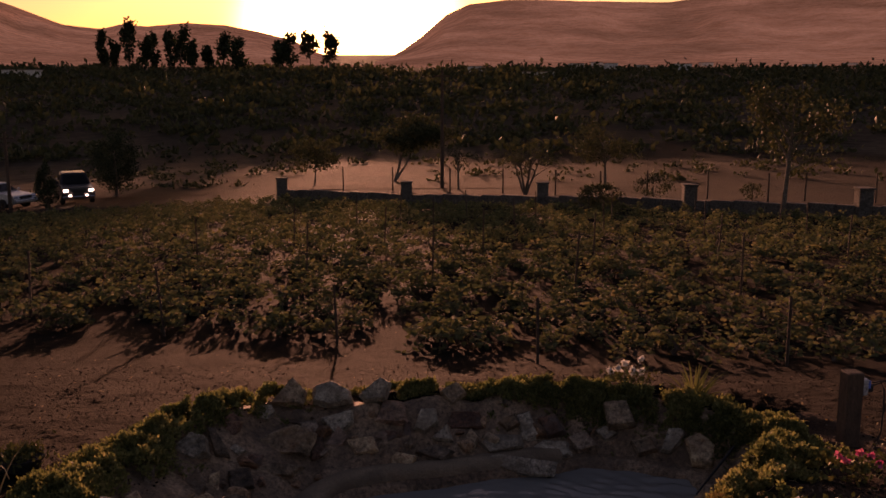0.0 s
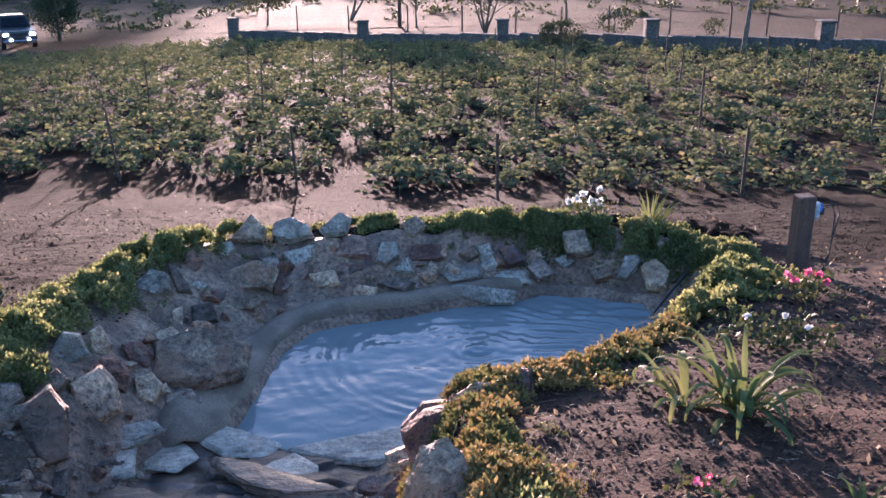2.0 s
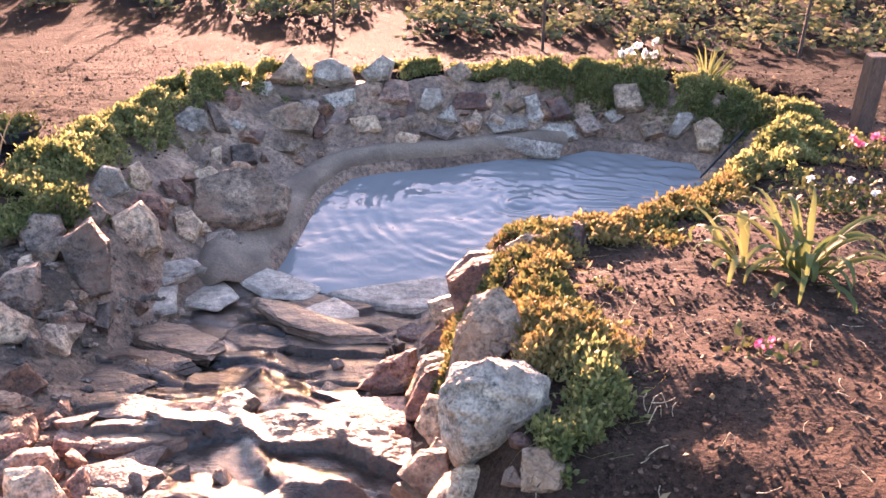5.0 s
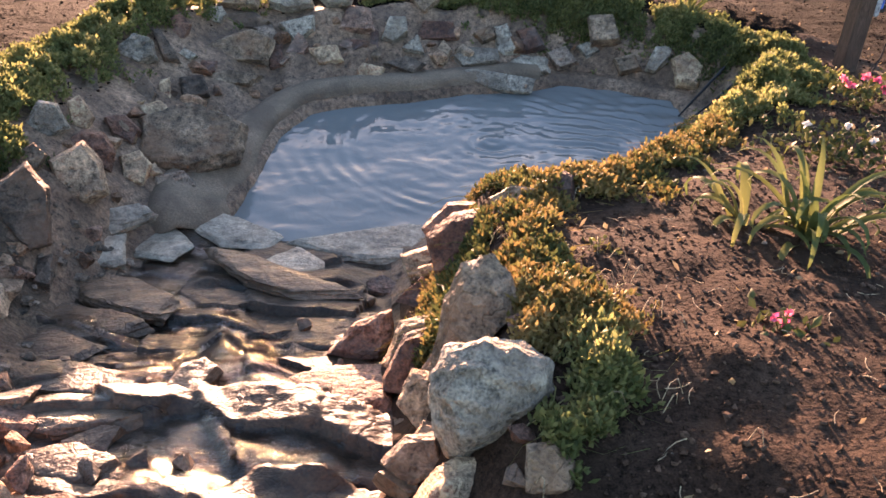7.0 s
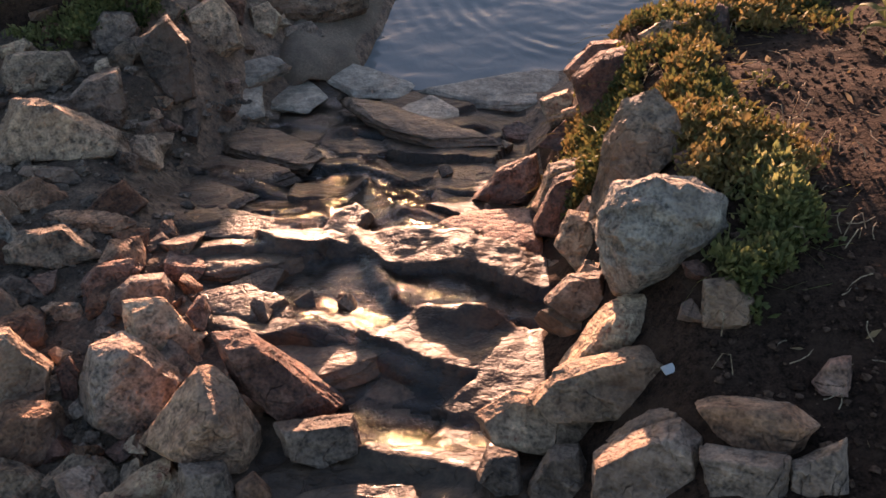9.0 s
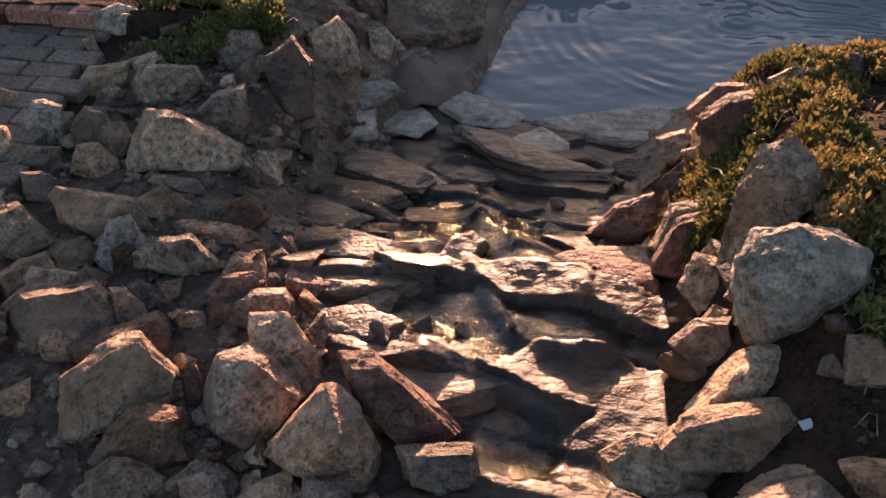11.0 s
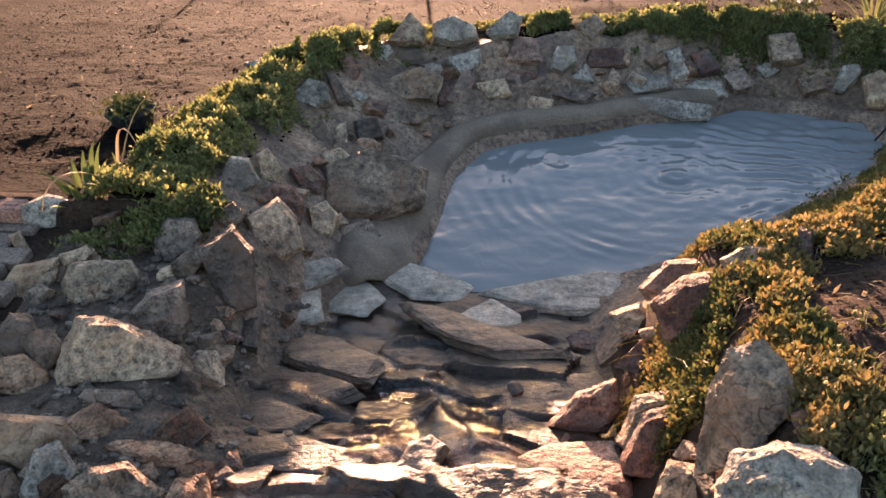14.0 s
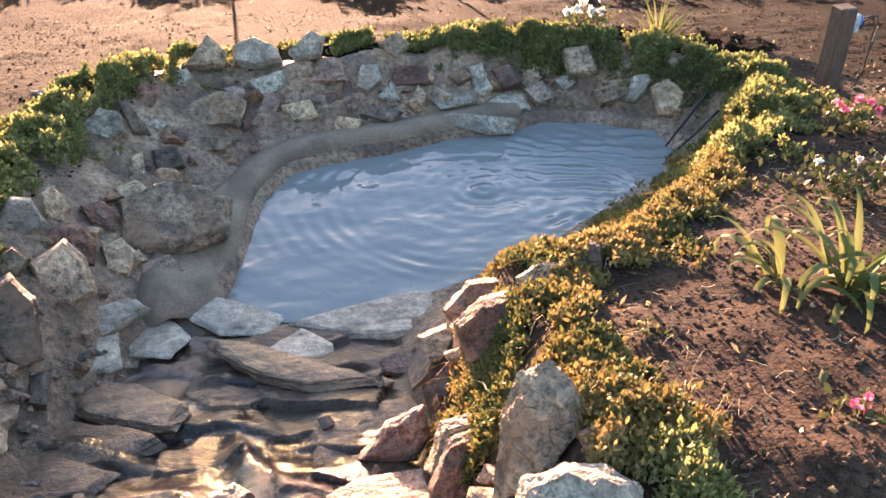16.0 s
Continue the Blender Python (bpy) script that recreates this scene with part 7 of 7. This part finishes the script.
# ---- far scrub, poplars, houses, hills ----
rng = np.random.default_rng(9)
sv, sf, sn = [], [], 0
for _ in range(1900):
    y = 62 + 560 * rng.uniform() ** 1.4
    x = rng.uniform(-0.62, 0.62) * y
    if y < 115 and rng.uniform() > 0.55 * (y / 115):
        continue
    big = rng.uniform(0.5, 1.6) * (1 + y / 160) * (0.4 if y < 105 else 1.0)
    n = 26
    c = rng.normal(size=(n, 3)) * np.array([0.7, 0.7, 0.27]) * big
    c[:, 2] = np.abs(c[:, 2])
    c += np.array([x, y, lay(x, y)])
    v, f = leaf_cloud(c, np.array([[0, 0, 0.5]]), 0.5 * big, 0.35 * big, rng, 0.25, 0.9)
    sv.append(v); sf.append(f + sn); sn += len(v)
tagged(new("far_scrub", mesh_of("far_scrub", np.concatenate(sv), np.concatenate(sf), LEAF_TREE)), "dark scattered scrub covering the valley floor", "scrub", kind="stuff")

for i, (px, top, base, w_) in enumerate(((195, 80, 128, 16), (215, 92, 128, 14), (240, 64, 130, 24), (268, 82, 130, 18), (284, 82, 128, 14), (310, 82, 130, 16), (328, 68, 130, 28), (350, 95, 130, 12), (375, 105, 130, 14), (403, 84, 130, 20), (432, 92, 130, 30), (500, 110, 142, 18), (520, 98, 142, 26), (555, 95, 140, 30), (588, 90, 140, 22))):
    dist = 560.0 - 12 * (i % 4)
    x = (px - 784) / 1609 * dist
    m_ = dist / 1609 / 0.985
    tree("poplar", "tall narrow poplar in the hazy valley", x, dist, (base - top + 14) * m_, w_ * m_ * 1.15, 700, 2.2, LEAF_DARK, 300 + i, clear=0.15, upright=True, squash=0.7)


def house(x, y, w, d, h, turn, label):
    root = tagged(new("house"), label, "house")
    root.matrix_world = pose(x, y, lay(x, y) - 0.2, 0, 0, turn)
    part("wall", bm_mesh("wall", box_bm(w, d, h, 0.05, at=(0, 0, h / 2)), WHITEWASH), root)
    part("roof", bm_mesh("roof", box_bm(w + 0.6, d + 0.6, 0.3, 0.05, at=(0, 0, h + 0.15)), ROOF), root)
    part("door", bm_mesh("door", box_bm(1.0, 0.1, 2.1, 0.02, at=(w * 0.1, -d / 2 - 0.03, 1.05)), ROOF), root)
    for k in range(max(2, int(w // 4))):
        part("window", bm_mesh("window", box_bm(1.2, 0.1, 1.1, 0.02, at=(-w / 2 + (k + 0.5) * w / max(2, int(w // 4)) + 0.6, -d / 2 - 0.03, 1.7)), CAR_GLASS), root)


for px, dist, w_, h_ in ((55, 420, 17, 4), (1015, 640, 10, 4), (1075, 650, 8, 4), (1200, 620, 12, 4), (950, 430, 15, 3), (1130, 600, 8, 3.5), (1240, 690, 9, 4), (1420, 600, 8, 4), (1050, 700, 9, 4), (1490, 660, 9, 4), (840, 560, 8, 3.5)):
    house((px - 784) / 1609 * dist, dist, w_, 7, h_, rng.uniform(-15, 15), "small pale house far off in the valley")

az_ = np.radians(np.linspace(-75, 75, 500))
rr_ = np.linspace(700, 2600, 50)
AZ, RR = np.meshgrid(az_, rr_)
deg = np.degrees(AZ)
top = np.interp(deg, [-75, -40, -28, -25.3, -22.2, -20.1, -19.0, -17.6, -15.4, -13.1, -11.1, -9.1, -7.8, -5.7, -3.3, -1.5, 0.2, 1.6, 4.0, 9.4, 13.7, 17.2, 26, 75],
                [6, 6.0, 5.4, 4.67, 3.55, 3.37, 3.65, 3.55, 3.79, 3.7, 3.33, 2.88, 2.2, 1.45, 1.8, 3.0, 4.4, 5.0, 5.25, 5.1, 4.95, 5.45, 5.6, 6.0])
HZ = -9.9 + 0.04 * RR
prof = ease(700, 2100, RR) ** 1.2
HZ = HZ + (2.4 + np.tan(np.radians(top)) * 2100 - (-9.9 + 0.04 * 2100)) * prof * (1 + 0.012 * fbm(deg * 0.7, RR * 0.004, octaves=4)) + 40 * prof * (1 - prof) * fbm(deg * 0.35 + 4, RR * 0.003, octaves=4)
hi_ = np.arange(AZ.size).reshape(AZ.shape)
hq = np.stack([hi_[:-1, :-1], hi_[:-1, 1:], hi_[1:, 1:], hi_[1:, :-1]], -1).reshape(-1, 4)
tagged(new("hills", mesh_of("hills", np.stack([(RR * np.sin(AZ)).ravel(), (RR * np.cos(AZ)).ravel(), HZ.ravel()], 1), hq, HILL_GLOW)), "bare hills along the valley at sunset, haze glow painted in", "hill", kind="structure")


# ---- smaller stones that fill the heaps ----
rng = np.random.default_rng(12)
FILL = [ROCK_GREY, ROCK_TAN, ROCK_DARK, ROCK_TAN, ROCK_GREY, ROCK_TAN, ROCK_RED]


def scatter(count, x0, x1, y0, y1, small, large, test, where, mats=FILL, sink=0.15):
    """Loose stones strewn over a stretch of the plan."""
    made = 0
    while made < count:
        x, y = rng.uniform(x0, x1), rng.uniform(y0, y1)
        if not test(x, y):
            continue
        made += 1
        w = small + (large - small) * rng.uniform() ** 1.8
        d, h = w * rng.uniform(0.6, 1.0), w * rng.uniform(0.45, 0.85)
        stone(x, y, float(height(np.array([x]), np.array([y]))[0]) + h * (0.5 - sink), w, d, h, mats[rng.integers(len(mats))], rz=rng.uniform(0, 360), rx=rng.uniform(-14, 14), ry=rng.uniform(-14, 14), where=where, sub=3)


def off_bed(x, y):
    return abs(x - float(bed_mid(y))) - float(bed_half(y))


def edge(x, y):
    return float(pool_side(np.array([x]), np.array([y]))[0])


scatter(125, -2.5, -0.85, 1.15, 3.4, 0.07, 0.17, lambda x, y: off_bed(x, y) > 0.03 and (x > -2.15 or y < 2.75), HEAP, sink=0.3)
scatter(14, -1.26, -0.8, 1.1, 2.2, 0.05, 0.10, lambda x, y: off_bed(x, y) > 0.0, HEAP)
scatter(8, -1.65, -0.8, 1.1, 1.95, 0.06, 0.12, lambda x, y: off_bed(x, y) > 0.02, HEAP)
scatter(8, -2.15, -1.65, 3.45, 3.6, 0.06, 0.12, lambda x, y: True, HEAP)
scatter(20, -0.2, 0.25, 1.5, 3.3, 0.06, 0.13, lambda x, y: 0.05 < off_bed(x, y) < 0.32 and x > -0.02, BESIDE)
scatter(50, -1.6, 1.6, 3.9, 6.3, 0.05, 0.15, lambda x, y: 0.24 < edge(x, y) < 0.62 and y > 4.0 and not (x > 0.4 and y < 5.2), WALL, sink=0.3)
scatter(10, -1.7, -0.8, 3.4, 4.3, 0.05, 0.12, lambda x, y: edge(x, y) > 0.25 and off_bed(x, y) > 0.0, WALL, sink=0.25)
scatter(14, -1.3, -0.15, 1.6, 3.6, 0.03, 0.09, lambda x, y: -0.5 < off_bed(x, y) < 0.0, STREAM, [ROCK_WET], 0.3)

# clods, twigs and dry leaves on the bare soil
def crumbs(name, x, y, lo, hi, material, label, category):
    ok = pool_side(x, y) > 0.75
    ok &= (np.abs(x - bed_mid(y)) - bed_half(y) > 0.2) | (y > 4)
    x, y = x[ok], y[ok]
    u, f = sphere_dirs(1)
    size = lo + (hi - lo) * rng.uniform(size=len(x)) ** 3
    v = u[None] * size[:, None, None] * (1 + 0.3 * rng.normal(size=(len(x), len(u), 1))) * np.array([1, 1, 0.62])
    v = v + np.stack([x, y, height(x, y) + size * 0.25], 1)[:, None, :]
    faces = f[None] + (np.arange(len(x)) * len(u))[:, None, None]
    tagged(new(name, mesh_of(name, v.reshape(-1, 3), faces.reshape(-1, 3), material, False)), label, category, kind="stuff")


n = 16000
crumbs("soil_clods", rng.uniform(0.15, 2.6, n), rng.uniform(1.0, 4.6, n), 0.0025, 0.0105, CLOD, "crumbled dark reddish clods on the tilled soil", "soil clods")
crumbs("soil_clods", rng.uniform(-5, 4.5, 20000), 4.0 + 5.7 * rng.uniform(size=20000) ** 1.3, 0.002, 0.011, FIELD_CLOD_SHADED, "fine brown crumbs of dry soil on bare ground, shade in their colour", "soil clods")
crumbs("pebbles", rng.uniform(0.15, 3.2, 260), rng.uniform(1.1, 6.5, 260), 0.003, 0.008, GRAVEL, "small pale pebbles lying on the soil", "pebbles")
n = 420
x, y = np.concatenate([rng.uniform(0.25, 3.4, n), rng.uniform(-6, 4, 700)]), np.concatenate([rng.uniform(1.3, 6.0, n), rng.uniform(4.6, 10, 700)])
c = np.stack([x, y, height(x, y) + 0.006], 1)[(pool_side(x, y) > 0.6)]
v, f = leaf_cloud(c, np.array([[0, 0, 0.05]]), 0.035, 0.014, rng, 0.2, 0.8)
v[:, 2] = np.maximum(v[:, 2], 0)
tagged(new("fallen_leaves", mesh_of("fallen_leaves", v, f, GRASS_DRY)), "dry fallen leaves strewn on the soil", "fallen leaves", kind="stuff")

# gravel between the larger stones of the heap
n = 1900
x, y = rng.uniform(-2.4, -0.7, n), rng.uniform(1.0, 3.5, n)
ok = (np.abs(x - bed_mid(y)) - bed_half(y) > 0.02) & ((x > -2.1) | (y < 2.8))
x, y = x[ok], y[ok]
u, f = sphere_dirs(2)
size = 0.004 + 0.02 * rng.uniform(size=len(x)) ** 2.0
k = 1 + 0.22 * rng.normal(size=(len(x), len(u), 1))
v = u[None] * k * size[:, None, None] * np.stack([rng.uniform(0.8, 1.3, len(x)), rng.uniform(0.7, 1.1, len(x)), rng.uniform(0.45, 0.8, len(x))], 1)[:, None, :]
v = v + np.stack([x, y, height(x, y) + size * 0.3], 1)[:, None, :]
faces = f[None] + (np.arange(len(x)) * len(u))[:, None, None]
tagged(new("gravel", mesh_of("gravel", v.reshape(-1, 3), faces.reshape(-1, 3), GRAVEL, False)), "broken grey and tan gravel between the stones", "gravel", kind="stuff")


# sticks that lean into the water, dry stems and scraps
def stick(points, r, material, label, name="stick"):
    return tagged(new(name, tubes_mesh(name, [(points, np.linspace(r, r * 0.6, len(points)))], material, 6)), label, "stick")


stick([(1.80, 5.28, 0.28), (1.66, 5.2, 0.15), (1.52, 5.12, 0.02)], 0.010, BLACK, "dark wet stick leaning into the pool")
stick([(1.84, 5.14, 0.26), (1.66, 5.06, 0.12), (1.48, 5.0, 0.0)], 0.008, BLACK, "dark wet stick leaning into the pool")
straws = []
for i in range(420):
    x0, y0, a = (rng.uniform(0.15, 0.6), rng.uniform(1.5, 3.2), rng.uniform(0, 6.28)) if i < 60 else (rng.uniform(0.3, 2.6), rng.uniform(1.2, 5.4), rng.uniform(0, 6.28))
    if edge(x0, y0) < 0.5:
        continue
    ln = rng.uniform(0.02, 0.07)
    pts = []
    for k in (0, 0.35, 0.7, 1.0):
        xx, yy = x0 + ln * k * math.cos(a + 0.5 * k), y0 + ln * k * math.sin(a + 0.5 * k)
        pts.append((xx, yy, 0.010 + (0.05 * math.sin(math.pi * k) if i < 30 else 0.003)))
    straws.append(pts)
flat = np.array(straws)
flat[..., 2] += height(flat[..., 0], flat[..., 1])
straws = [([tuple(q) for q in p], np.linspace(0.0014, 0.0008, 4)) for p in flat]
tagged(new("straw_litter", tubes_mesh("straw_litter", straws, STRAW, 4)), "dry pale straw and stems lying on the soil", "straw", kind="stuff")
scrap = new("paper_scrap", bm_mesh("paper_scrap", box_bm(0.03, 0.02, 0.003, 0.001), WHITEWASH))
scrap.matrix_world = pose(0.07, 1.58, float(height(np.array([0.07]), np.array([1.58]))[0]) + 0.008, 12, 8, 30)
tagged(scrap, "small white scrap of litter on the soil", "litter")
